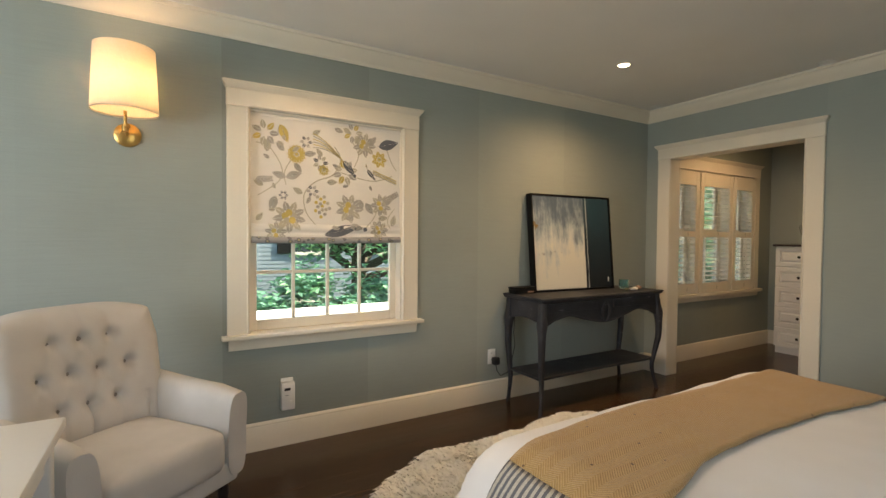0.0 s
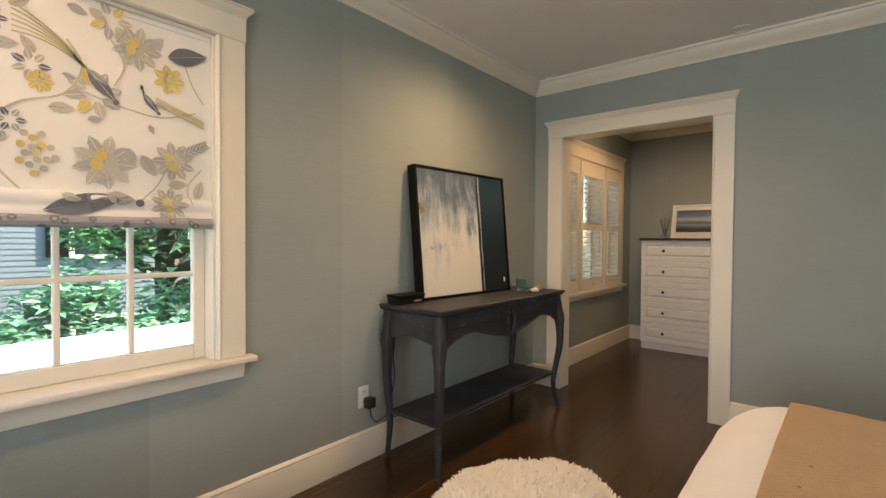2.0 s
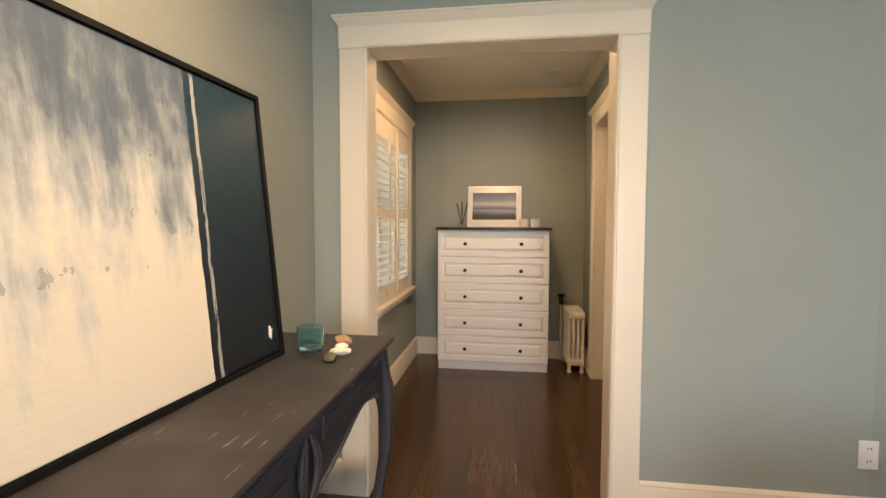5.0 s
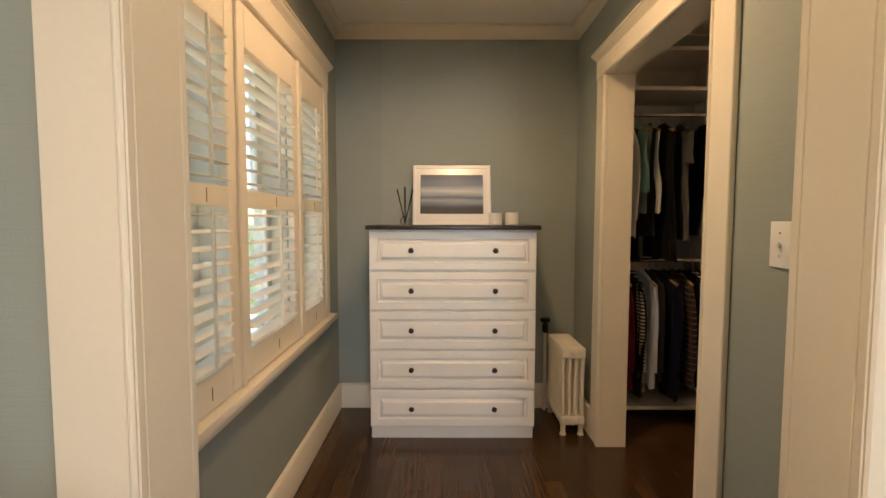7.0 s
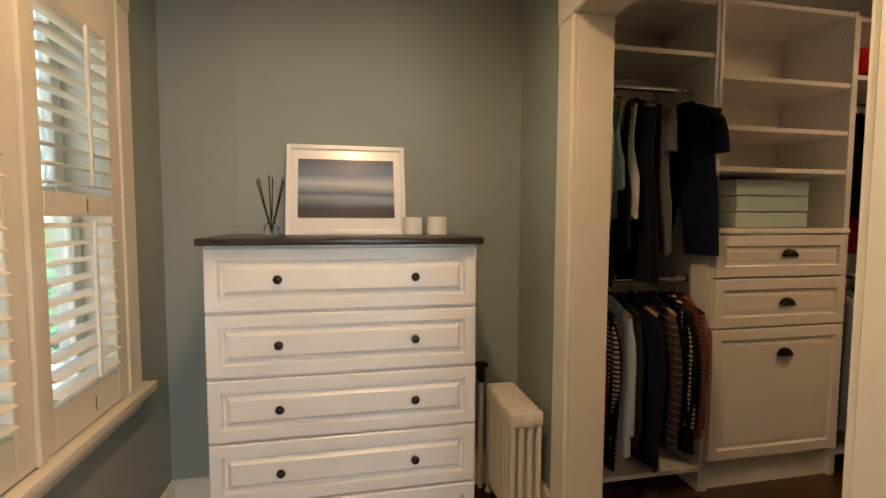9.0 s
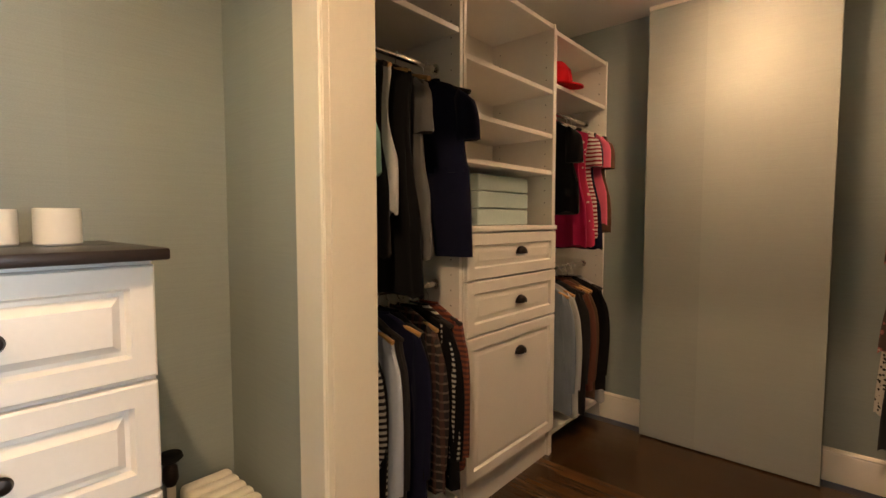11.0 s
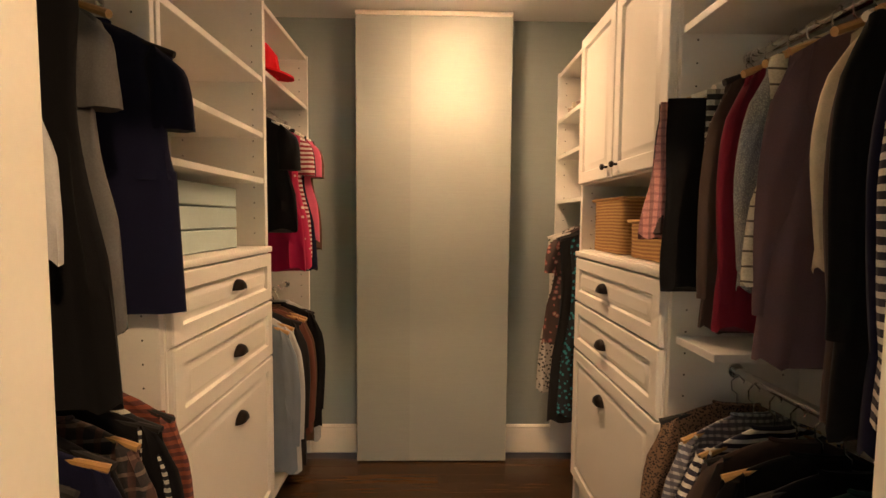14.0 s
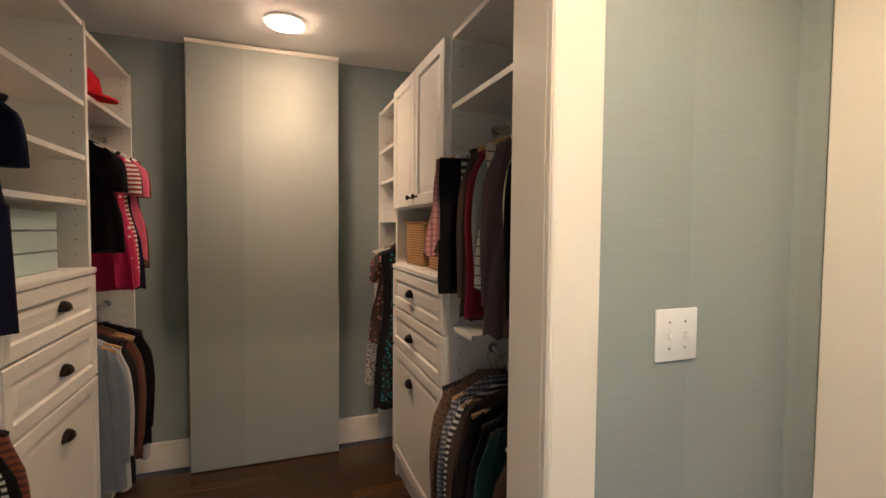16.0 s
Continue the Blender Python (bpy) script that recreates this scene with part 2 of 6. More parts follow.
def sea_print(w, h):
    m, n, l, b = nodes_of("printed seascape")
    pos = coords(n, l)
    sep = n.new("ShaderNodeSeparateXYZ")
    l.new(pos, sep.inputs[0])
    v = math_node(n, l, "DIVIDE", sep.outputs[2], h)
    streak = noise_node(n, l, coords(n, l, (1, 3, 12)), 1.6, 4)
    lvl = math_node(n, l, "ADD", v, math_node(n, l, "MULTIPLY_ADD", streak, 0.26, -0.13))
    col = ramp(n, l, lvl, (0.14, (0.008, 0.012, 0.02)), (0.2, (0.03, 0.05, 0.085)), (0.32, (0.20, 0.26, 0.32)), (0.42, (0.05, 0.085, 0.14)), (0.58, (0.36, 0.42, 0.46)), (0.74, (0.08, 0.14, 0.24)), (1.0, (0.012, 0.035, 0.09)))
    l.new(col, b.inputs["Base Color"])
    b.inputs["Roughness"].default_value = 0.4
    b.inputs["Coat Weight"].default_value = 0.03
    b.inputs["Coat Roughness"].default_value = 0.05
    return m


def glass(name, colour=(1, 1, 1), rough=0.0):
    m, n, l, b = nodes_of(name)
    b.inputs["Base Color"].default_value = (*colour, 1)
    b.inputs["Roughness"].default_value = rough
    b.inputs["Transmission Weight"].default_value = 1.0
    b.inputs["IOR"].default_value = 1.45
    return m


def thin_pane():
    m, n, l, b = nodes_of("window glass")
    n.remove(b)
    clear, shine, mix, fres = n.new("ShaderNodeBsdfTransparent"), n.new("ShaderNodeBsdfGlossy"), n.new("ShaderNodeMixShader"), n.new("ShaderNodeFresnel")
    shine.inputs["Roughness"].default_value = 0.02
    clear.inputs[0].default_value = (0.95, 0.98, 0.97, 1)
    l.new(math_node(n, l, "MULTIPLY", fres.outputs[0], 0.7), mix.inputs[0])
    l.new(clear.outputs[0], mix.inputs[1])
    l.new(shine.outputs[0], mix.inputs[2])
    l.new(mix.outputs[0], n["Material Output"].inputs[0])
    return m


def glowing(name, colour, strength):
    m, n, l, b = nodes_of(name)
    b.inputs["Base Color"].default_value = (0.8, 0.8, 0.8, 1)
    b.inputs["Emission Color"].default_value = (*colour, 1)
    b.inputs["Emission Strength"].default_value = strength
    return m


def lampshade():
    m, n, l, b = nodes_of("linen lampshade")
    n.remove(b)
    dif, tra, mix = n.new("ShaderNodeBsdfDiffuse"), n.new("ShaderNodeBsdfTranslucent"), n.new("ShaderNodeMixShader")
    weave = noise_node(n, l, coords(n, l, (200, 200, 200)), 1.5, 2)
    col = ramp(n, l, weave, (0.3, (0.78, 0.72, 0.62)), (0.7, (0.9, 0.86, 0.78)))
    l.new(col, dif.inputs[0])
    l.new(col, tra.inputs[0])
    mix.inputs[0].default_value = 0.6
    l.new(dif.outputs[0], mix.inputs[1])
    l.new(tra.outputs[0], mix.inputs[2])
    l.new(mix.outputs[0], n["Material Output"].inputs[0])
    return m


def leaf_material(name, colour):
    m, n, l, b = nodes_of(name)
    geo = n.new("ShaderNodeNewGeometry")
    col = ramp(n, l, geo.outputs["Random Per Island"], (0.0, shade(colour, 0.55)), (0.6, colour), (1.0, (colour[0] * 1.9, colour[1] * 1.5, colour[2] * 1.2)))
    l.new(col, b.inputs["Base Color"])
    b.inputs["Roughness"].default_value = 0.55
    b.inputs["Subsurface Weight"].default_value = 0.0
    tra, mix = n.new("ShaderNodeBsdfTranslucent"), n.new("ShaderNodeMixShader")
    l.new(col, tra.inputs[0])
    mix.inputs[0].default_value = 0.45
    l.new(b.outputs[0], mix.inputs[1])
    l.new(tra.outputs[0], mix.inputs[2])
    l.new(mix.outputs[0], n["Material Output"].inputs[0])
    return m


def distressed():
    """Charcoal chalk paint, rubbed pale in streaks along the grain."""
    m, n, l, b = nodes_of("distressed charcoal paint")
    pos = coords(n, l)
    streak = noise_node(n, l, coords(n, l, (5, 40, 40)), 1.6, 5, 0.6)
    patch = noise_node(n, l, pos, 6, 2)
    wear = math_node(n, l, "GREATER_THAN", math_node(n, l, "ADD", math_node(n, l, "MULTIPLY", streak, 0.8), math_node(n, l, "MULTIPLY", patch, 0.25)), 0.665)
    base = ramp(n, l, patch, (0.3, (0.026, 0.026, 0.031)), (0.7, (0.050, 0.050, 0.057)))
    l.new(mix_colour(n, l, math_node(n, l, "MULTIPLY", wear, 0.55), base, (0.24, 0.24, 0.26)), b.inputs["Base Color"])
    b.inputs["Roughness"].default_value = 0.5
    bump(n, l, b, streak, 0.15, 0.001)
    return m


WALLPAPER = grasscloth("blue-grey grasscloth", 0.50)
WALLPAPER_EAST = grasscloth("blue-grey grasscloth east", 0.82)
TRIM = surface("warm white trim paint", (0.77, 0.71, 0.60), 0.36, vary=0.03, coarse=4, fine=90, relief=0.06)
CEILING = surface("flat ceiling paint", (0.84, 0.83, 0.80), 0.9, vary=0.03, coarse=2, fine=160, relief=0.1)
WHITE_WOOD = surface("white lacquered wood", (0.80, 0.78, 0.75), 0.35, vary=0.03, coarse=5, fine=80, relief=0.05)
MELAMINE = surface("white melamine", (0.78, 0.75, 0.69), 0.42, vary=0.03, coarse=4, fine=120, relief=0.05)
OAK = wood_floor()
DARK_TOP = surface("espresso stained wood", (0.028, 0.02, 0.018), 0.3, vary=0.3, coarse=4, fine=40, stretch=(6, 1, 6))
CHARCOAL = distressed()
CHARCOAL.node_tree.nodes["Principled BSDF"].inputs["Specular IOR Level"].default_value = 0.3
LINEN = surface("natural linen upholstery", (0.56, 0.53, 0.50), 0.9, vary=0.07, coarse=8, fine=420, relief=0.5)
BUTTON = cloth("linen button", (0.30, 0.27, 0.25))
COTTON = surface("white cotton duvet", (0.83, 0.83, 0.84), 0.85, vary=0.03, coarse=6, fine=300, relief=0.25)
THROW = herringbone()
FRINGE = stripes("grey and cream woven band", ((0.16, 0.16, 0.18), (0.62, 0.58, 0.5)), 0.022, axis=1)
FLEECE = surface("ivory sheepskin", (0.93, 0.91, 0.85), 0.95, vary=0.05, coarse=5, fine=70, relief=0.2)
BRASS = surface("aged brass", (0.62, 0.38, 0.13), 0.28, 1.0, vary=0.1, coarse=9, relief=0.03)
CHROME = surface("chrome tube", (0.7, 0.69, 0.66), 0.16, 1.0, vary=0.05, relief=0.02)
BRONZE = surface("oil-rubbed bronze", (0.035, 0.026, 0.022), 0.35, 0.85, vary=0.2, relief=0.05)
BLACK = surface("black lacquer", (0.005, 0.005, 0.005), 0.6, vary=0.2, relief=0.05)
BLACK.node_tree.nodes["Principled BSDF"].inputs["Specular IOR Level"].default_value = 0.2
BLACK_PLASTIC = surface("black plastic", (0.015, 0.015, 0.016), 0.45, vary=0.1, relief=0.05)
PLASTIC = surface("white plastic", (0.80, 0.79, 0.76), 0.35, vary=0.02, relief=0.03)
IRON = surface("cream enamelled cast iron", (0.76, 0.72, 0.62), 0.4, vary=0.06, coarse=8, fine=70, relief=0.2)
SHADE_CLOTH = cloth("ivory printed linen", (0.80, 0.77, 0.72), 0.04)
PRINT_GREY = cloth("grey print", (0.43, 0.41, 0.37), 0.25)
PRINT_GREEN = cloth("sage print", (0.50, 0.47, 0.38), 0.2)
PRINT_GOLD = cloth("gold print", (0.62, 0.49, 0.17), 0.25)
PRINT_DARK = cloth("slate print", (0.17, 0.175, 0.19), 0.25)
PANE = thin_pane()
LAMPSHADE = lampshade()
GLOW = glowing("lit lamp lens", (1.0, 0.82, 0.56), 5.0)
DOME = glowing("lit opal glass", (1.0, 0.64, 0.36), 10.0)

# ---- helpers for meshes ----


def finish(bm, sharp=35):
    bmesh.ops.recalc_face_normals(bm, faces=bm.faces)
    for f in bm.faces:
        f.smooth = True
    for e in bm.edges:
        if len(e.link_faces) == 2 and e.calc_face_angle(0) > radians(sharp):
            e.smooth = False


def mesh_of(name, bm, material, sharp=35):
    finish(bm, sharp)
    me = bpy.data.meshes.new(name)
    bm.to_mesh(me)
    bm.free()
    me.materials.append(material)
    return me


def part(name, bm, material, parent, label="", sharp=35):
    ob = new(name, mesh_of(name, bm, material, sharp))
    ob.parent = parent
    return tagged(ob, label)


def piece(name, me, parent, m=None):
    ob = new(name, me)
    ob.parent = parent
    if m is not None:
        ob.matrix_basis = m
    return ob


def thing(name, m, label, category, group="", kind=""):
    ob = new(name)
    ob.empty_display_size = 0.1
    ob.matrix_world = m
    return tagged(ob, label, category, group, kind)


def single(name, bm, material, label, category, group="", kind="", m=None, sharp=35):
    ob = new(name, mesh_of(name, bm, material, sharp))
    if m is not None:
        ob.matrix_world = m
    return tagged(ob, label, category, group, kind)


def box(bm, x0, x1, y0, y1, z0, z1, bev=0.0, seg=1):
    vs = bmesh.ops.create_cube(bm, size=1.0)["verts"]
    for v in vs:
        v.co = Vector(((x0 + x1) / 2 + v.co.x * (x1 - x0), (y0 + y1) / 2 + v.co.y * (y1 - y0), (z0 + z1) / 2 + v.co.z * (z1 - z0)))
    if bev:
        es = list({e for v in vs for e in v.link_edges})
        bmesh.ops.bevel(bm, geom=es, offset=bev, segments=seg, affect="EDGES", profile=0.5)
    return bm


def boxed(*args, **kw):
    return box(bmesh.new(), *args, **kw)


def loft(bm, rings, closed=True, caps=True):
    """Skin through rings of equal count."""
    grid = [[bm.verts.new(p) for p in r] for r in rings]
    k = len(rings[0])
    for a, b in zip(grid, grid[1:]):
        for i in range(k if closed else k - 1):
            j = (i + 1) % k
            bm.faces.new((a[i], a[j], b[j], b[i]))
    if caps and closed:
        bm.faces.new(grid[0])
        bm.faces.new(list(reversed(grid[-1])))
    return bm


def lathe(bm, profile, seg=24, centre=(0, 0, 0), axis="Z", caps=True):
    c = Vector(centre)
    rings = []
    for r, h in profile:
        ring = []
        for i in range(seg):
            a = 2 * math.pi * i / seg
            p = (r * math.cos(a), r * math.sin(a), h)
            if axis == "Y":
                p = (p[0], p[2], p[1])
            if axis == "X":
                p = (p[2], p[0], p[1])
            ring.append(c + Vector(p))
        rings.append(ring)
    return loft(bm, rings, caps=caps)


def tube(bm, pts, radius, seg=8):
    """A round bar along points; radius is a number or one a point."""
    pts = [Vector(p) for p in pts]
    rings = []
    side = Vector((0.31, 0.17, 0.93))
    for i, p in enumerate(pts):
        d = (pts[min(i + 1, len(pts) - 1)] - pts[max(i - 1, 0)]).normalized()
        u = (side - d * side.dot(d))
        if u.length < 0.05:
            u = Vector((1, 0, 0)) - d * d.x
        u.normalize()
        side = u
        w = d.cross(u)
        r = radius[i] if isinstance(radius, (list, tuple)) else radius
        rings.append([p + u * (r * math.cos(2 * math.pi * k / seg)) + w * (r * math.sin(2 * math.pi * k / seg)) for k in range(seg)])
    return loft(bm, rings)


def sweep_bar(bm, profile, p0, p1, out):
    """A moulding: profile of (out from the wall, up) from p0 to p1, out being the way off the wall."""
    rings = [[Vector(p) + Vector(out) * a + Vector((0, 0, h)) for a, h in profile] for p in (p0, p1)]
    return loft(bm, rings)


def framed_panel(bm, w, h, t, frame_w, at=lambda x, y, z: (x, y, z), groove=0.008, raised=0.004):
    """A raised-panel front in the xz plane facing -y: flat frame, moulded groove, raised field with bevelled edges."""
    def ring(inset, y):
        return [at(x, y, z) for x, z in ((inset, inset), (w - inset, inset), (w - inset, h - inset), (inset, h - inset))]
    b = 0.004
    rings = [ring(0, t), ring(0, b), ring(b, 0), ring(frame_w, 0), ring(frame_w + 0.006, groove), ring(frame_w + 0.014, groove), ring(frame_w + 0.030, -raised + 0.003), ring(frame_w + 0.032, -raised + 0.003)]
    return loft(bm, rings)


def rects(lo, hi, z0, z1, holes):
    """Rectangles of a wall with holes (u0, u1, z0, z1) left open."""
    out, u = [], lo
    for a, b, h0, h1 in sorted(holes):
        out.append((u, a, z0, z1))
        if h0 > z0:
            out.append((a, b, z0, h0))
        if h1 < z1:
            out.append((a, b, h1, z1))
        u = b
    out.append((u, hi, z0, z1))
    return out


def wall_along_x(name, x0, x1, y0, y1, z1, holes, material, label):
    bm = bmesh.new()
    for a, b, c, d in rects(x0, x1, 0, z1, holes):
        box(bm, a, b, y0, y1, c, d)
    return single(name, bm, material, label, "wall", kind="structure")


def wall_along_y(name, y0, y1, x0, x1, z1, holes, material, label):
    bm = bmesh.new()
    for a, b, c, d in rects(y0, y1, 0, z1, holes):
        box(bm, x0, x1, a, b, c, d)
    return single(name, bm, material, label, "wall", kind="structure")


# ---- the large structure ----
H = 2.49
N, EAST, ALC_W, ALC_E, ALC_S = 2.77, 4.0, 4.12, 6.388, 1.2
CL_N, CL_S, CL_W, CL_E = 1.06, -1.08, 4.29, 6.50
PAPER = "blue-grey grasscloth wallpaper with fine level fibres"
wall_along_x("wall_north", -2.7, 6.6, N, N + 0.18, H, [(0.385, 1.378, 0.685, 2.012), (4.39, 5.985, 0.69, 2.0)], WALLPAPER, PAPER)
wall_along_y("wall_partition", -2.5, N, EAST, ALC_W, H, [(1.449, 2.531, 0, 2.03)], WALLPAPER_EAST, PAPER)
wall_along_y("wall_alcove_east", ALC_S, N, ALC_E, ALC_E + 0.14, H, [], WALLPAPER_EAST, PAPER)
wall_along_x("wall_alcove_south", ALC_W, ALC_E + 0.14, CL_N, ALC_S, H, [(4.834, 5.846, 0, 2.046)], WALLPAPER, PAPER)
wall_along_y("wall_closet_east", CL_S, CL_N, CL_E, CL_E + 0.1, H, [], WALLPAPER, PAPER)
wall_along_y("wall_closet_west", CL_S, CL_N, CL_W - 0.1, CL_W, H, [], WALLPAPER, PAPER)
wall_along_x("wall_closet_south", CL_W - 0.1, CL_E + 0.1, CL_S - 0.1, CL_S, H, [], WALLPAPER, PAPER)
wall_along_y("wall_west", -2.5, N, -2.7, -2.6, H, [(0.4, 1.6, 0.75, 2.15)], WALLPAPER, PAPER)
# the hole in the south wall is out of view, added for its daylight lamp
wall_along_x("wall_south", -2.7, EAST, -2.5, -2.4, H, [(-0.1, 1.3, 0.75, 2.15)], WALLPAPER, PAPER)
single("ceiling", boxed(-2.7, 6.65, -2.5, N + 0.18, H, H + 0.12), CEILING, "flat off-white painted plaster ceiling", "ceiling", kind="structure")
single("floor", boxed(-2.7, 6.65, -2.5, N + 0.18, -0.12, -0.012), surface("subfloor", (0.03, 0.015, 0.01), 0.7), "dark stained oak strip floor with satin finish", "floor", kind="structure")

CROWN = [(0, 0), (0.010, 0), (0.014, 0.014), (0.022, 0.021), (0.045, 0.046), (0.062, 0.075), (0.064, 0.084), (0.075, 0.088), (0.075, 0.104), (0, 0.104)]


def crown(p0, p1, out, name="crown_moulding"):
    single(name, sweep_bar(bmesh.new(), CROWN, p0, p1, out), TRIM, "warm white painted crown moulding under the ceiling", "moulding", kind="structure")


ZC = H - 0.104
crown((-2.6, N, ZC), (EAST, N, ZC), (0, -1, 0))
crown((EAST, -2.4, ZC), (EAST, N, ZC), (-1, 0, 0))
crown((-2.6, -2.4, ZC), (-2.6, N, ZC), (1, 0, 0))
crown((-2.6, -2.4, ZC), (EAST, -2.4, ZC), (0, 1, 0))
ZA = H - 0.075
CROWN = [(a * 0.8, h * 0.721) for a, h in CROWN]
crown((ALC_W, N, ZA), (ALC_E, N, ZA), (0, -1, 0))
crown((ALC_E, ALC_S, ZA), (ALC_E, N, ZA), (-1, 0, 0))
crown((ALC_W, ALC_S, ZA), (ALC_E, ALC_S, ZA), (0, 1, 0))
crown((ALC_W, ALC_S, ZA), (ALC_W, N, ZA), (1, 0, 0))

SKIRT = [(0, 0), (0.019, 0), (0.019, 0.138), (0.015, 0.146), (0.017, 0.152), (0.011, 0.160), (0.004, 0.165), (0, 0.165)]


def skirting(p0, p1, out):
    single("baseboard", sweep_bar(bmesh.new(), SKIRT, p0, p1, out), TRIM, "tall warm white painted baseboard with moulded top", "baseboard", kind="structure")


skirting((-2.6, N, 0), (EAST - 0.002, N, 0), (0, -1, 0))
skirting((EAST, -2.4, 0), (EAST, 1.343, 0), (-1, 0, 0))
skirting((EAST, 2.637, 0), (EAST, N - 0.019, 0), (-1, 0, 0))
skirting((ALC_W, N, 0), (ALC_E, N, 0), (0, -1, 0))
skirting((ALC_E, ALC_S, 0), (ALC_E, N - 0.019, 0), (-1, 0, 0))
skirting((ALC_W, ALC_S, 0), (4.723, ALC_S, 0), (0, 1, 0))
skirting((5.957, ALC_S, 0), (ALC_E - 0.019, ALC_S, 0), (0, 1, 0))
skirting((CL_W, CL_S, 0), (CL_E, CL_S, 0), (0, 1, 0))
skirting((-2.6, -2.4, 0), (-2.6, N, 0), (1, 0, 0))

CAP = [(0, 0), (0.024, 0), (0.026, 0.006), (0.034, 0.012), (0.044, 0.026), (0.046, 0.03), (0.052, 0.032), (0.052, 0.04), (0, 0.04)]


def casing(parent, u0, u1, z0, z_head, at, width=0.125, top=2.15, cap=0.022, jamb=None):
    """Flat side casings with a bead, a head board and a moulded cap. at(u, out, z) places them."""
    def slab(name, a, b, o0, o1, c, d, bev=0.003):
        bm = boxed(a, b, o0, o1, c, d, bev=bev)
        for v in bm.verts:
            v.co = Vector(at(*v.co))
        part(name, bm, TRIM, parent)
    for a, b in ((u0 - width, u0), (u1, u1 + width)):
        slab("side_casing", a, b, 0, 0.02, z0, z_head)
    for a in (u0 - 0.014, u1 + 0.002):
        slab("inner_bead", a, a + 0.012, 0.002, 0.026, z0, z_head + 0.0, 0.004)
    slab("head_casing", u0 - width - 0.003, u1 + width + 0.003, 0, 0.024, z_head, top - 0.04)
    slab("head_bead", u0 - 0.002, u1 + 0.002, 0.002, 0.028, z_head + 0.002, z_head + 0.014, 0.004)
    bm = bmesh.new()
    a, b = u0 - width, u1 + width
    prof = []
    for k in range(2):
        prof.append([at((a - cap if k == 0 else b + cap) if h > 0.02 else (a - 0.006 if k == 0 else b + 0.006), o, top - 0.04 + h) for o, h in CAP])
    loft(bm, prof)
    part("cap_moulding", bm, TRIM, parent)
    if jamb:
        for nm, (a, b, o0, o1, c, d) in jamb.items():
            slab(nm.rstrip("12"), a, b, o0, o1, c, d, 0.002)


door_1 = thing("door_1", Matrix(), "wide cased opening with warm white painted trim", "doorway", kind="structure")
casing(door_1, 1.465, 2.515, 0, 2.014, lambda u, o, z: (EAST - o, u, z), jamb={"jamb1": (1.449, 1.465, -0.121, 0.001, 0, 2.014), "jamb2": (2.515, 2.531, -0.121, 0.001, 0, 2.014), "head_jamb": (1.449, 2.531, -0.121, 0.001, 2.014, 2.03)})
casing(door_1, 1.465, 2.515, 0, 2.014, lambda u, o, z: (ALC_W + o, u, z), width=0.18)
door_2 = thing("door_2", Matrix(), "cased closet opening with warm white painted trim", "doorway", kind="structure")
casing(door_2, 4.85, 5.83, 0, 2.03, lambda u, o, z: (u, ALC_S + o, z), top=2.17, jamb={"jamb1": (4.834, 4.85, -0.141, 0.001, 0, 2.03), "jamb2": (5.83, 5.846, -0.141, 0.001, 0, 2.03), "head_jamb": (4.834, 5.846, -0.141, 0.001, 2.03, 2.046)})

# bedroom window: casing, stool, apron, two sashes with glazing bars
window_1 = thing("window_1", Matrix(), "double-hung window with divided panes and white trim", "window", kind="structure")
WIN = lambda u, o, z: (u, N - o, z)
casing(window_1, 0.391, 1.372, 0.70, 2.012, WIN, width=0.118, top=2.15)
part("window_sill", boxed(0.243, 1.527, N - 0.055, N + 0.10, 0.675, 0.70, bev=0.006, seg=2), TRIM, window_1)
part("apron", sweep_bar(bmesh.new(), [(0, 0), (0.012, 0), (0.016, 0.02), (0.018, 0.045), (0.026, 0.058), (0.03, 0.066), (0, 0.066)], (0.28, N, 0.609), (1.485, N, 0.609), (0, -1, 0)), TRIM, window_1)


def sash(parent, x0, x1, y, z0, z1, cols, rows, stile=0.045, bottom=0.06, bar=0.02, label="white painted sash"):
    bm = bmesh.new()
    for a, b, c, d in ((x0, x0 + stile, z0, z1), (x1 - stile, x1, z0, z1), (x0 + stile, x1 - stile, z0, z0 + bottom), (x0 + stile, x1 - stile, z1 - 0.035, z1)):
        box(bm, a, b, y, y + 0.035, c, d, bev=0.004)
    frame_ob = part("sash_frame", bm, TRIM, parent)
    gx0, gx1, gz0, gz1 = x0 + stile, x1 - stile, z0 + bottom, z1 - 0.035
    bars = [boxed(gx0 + (gx1 - gx0) * i / cols - bar / 2, gx0 + (gx1 - gx0) * i / cols + bar / 2, y + 0.004, y + 0.03, gz0, gz1, bev=0.004) for i in range(1, cols)]
    bars += [boxed(gx0, gx1, y + 0.006, y + 0.028, gz0 + (gz1 - gz0) * i / rows - bar / 2, gz0 + (gz1 - gz0) * i / rows + bar / 2, bev=0.004) for i in range(1, rows)]
    for bm in bars:
        part("glazing_bar", bm, TRIM, frame_ob)
    for i in range(cols):
        for j in range(rows):
            a, b = gx0 + (gx1 - gx0) * i / cols, gx0 + (gx1 - gx0) * (i + 1) / cols
            c, d = gz0 + (gz1 - gz0) * j / rows, gz0 + (gz1 - gz0) * (j + 1) / rows
            p = part("pane", boxed(a + 0.002, b - 0.002, y + 0.015, y + 0.018, c + 0.002, d - 0.002), PANE, frame_ob)
            p.visible_shadow = False


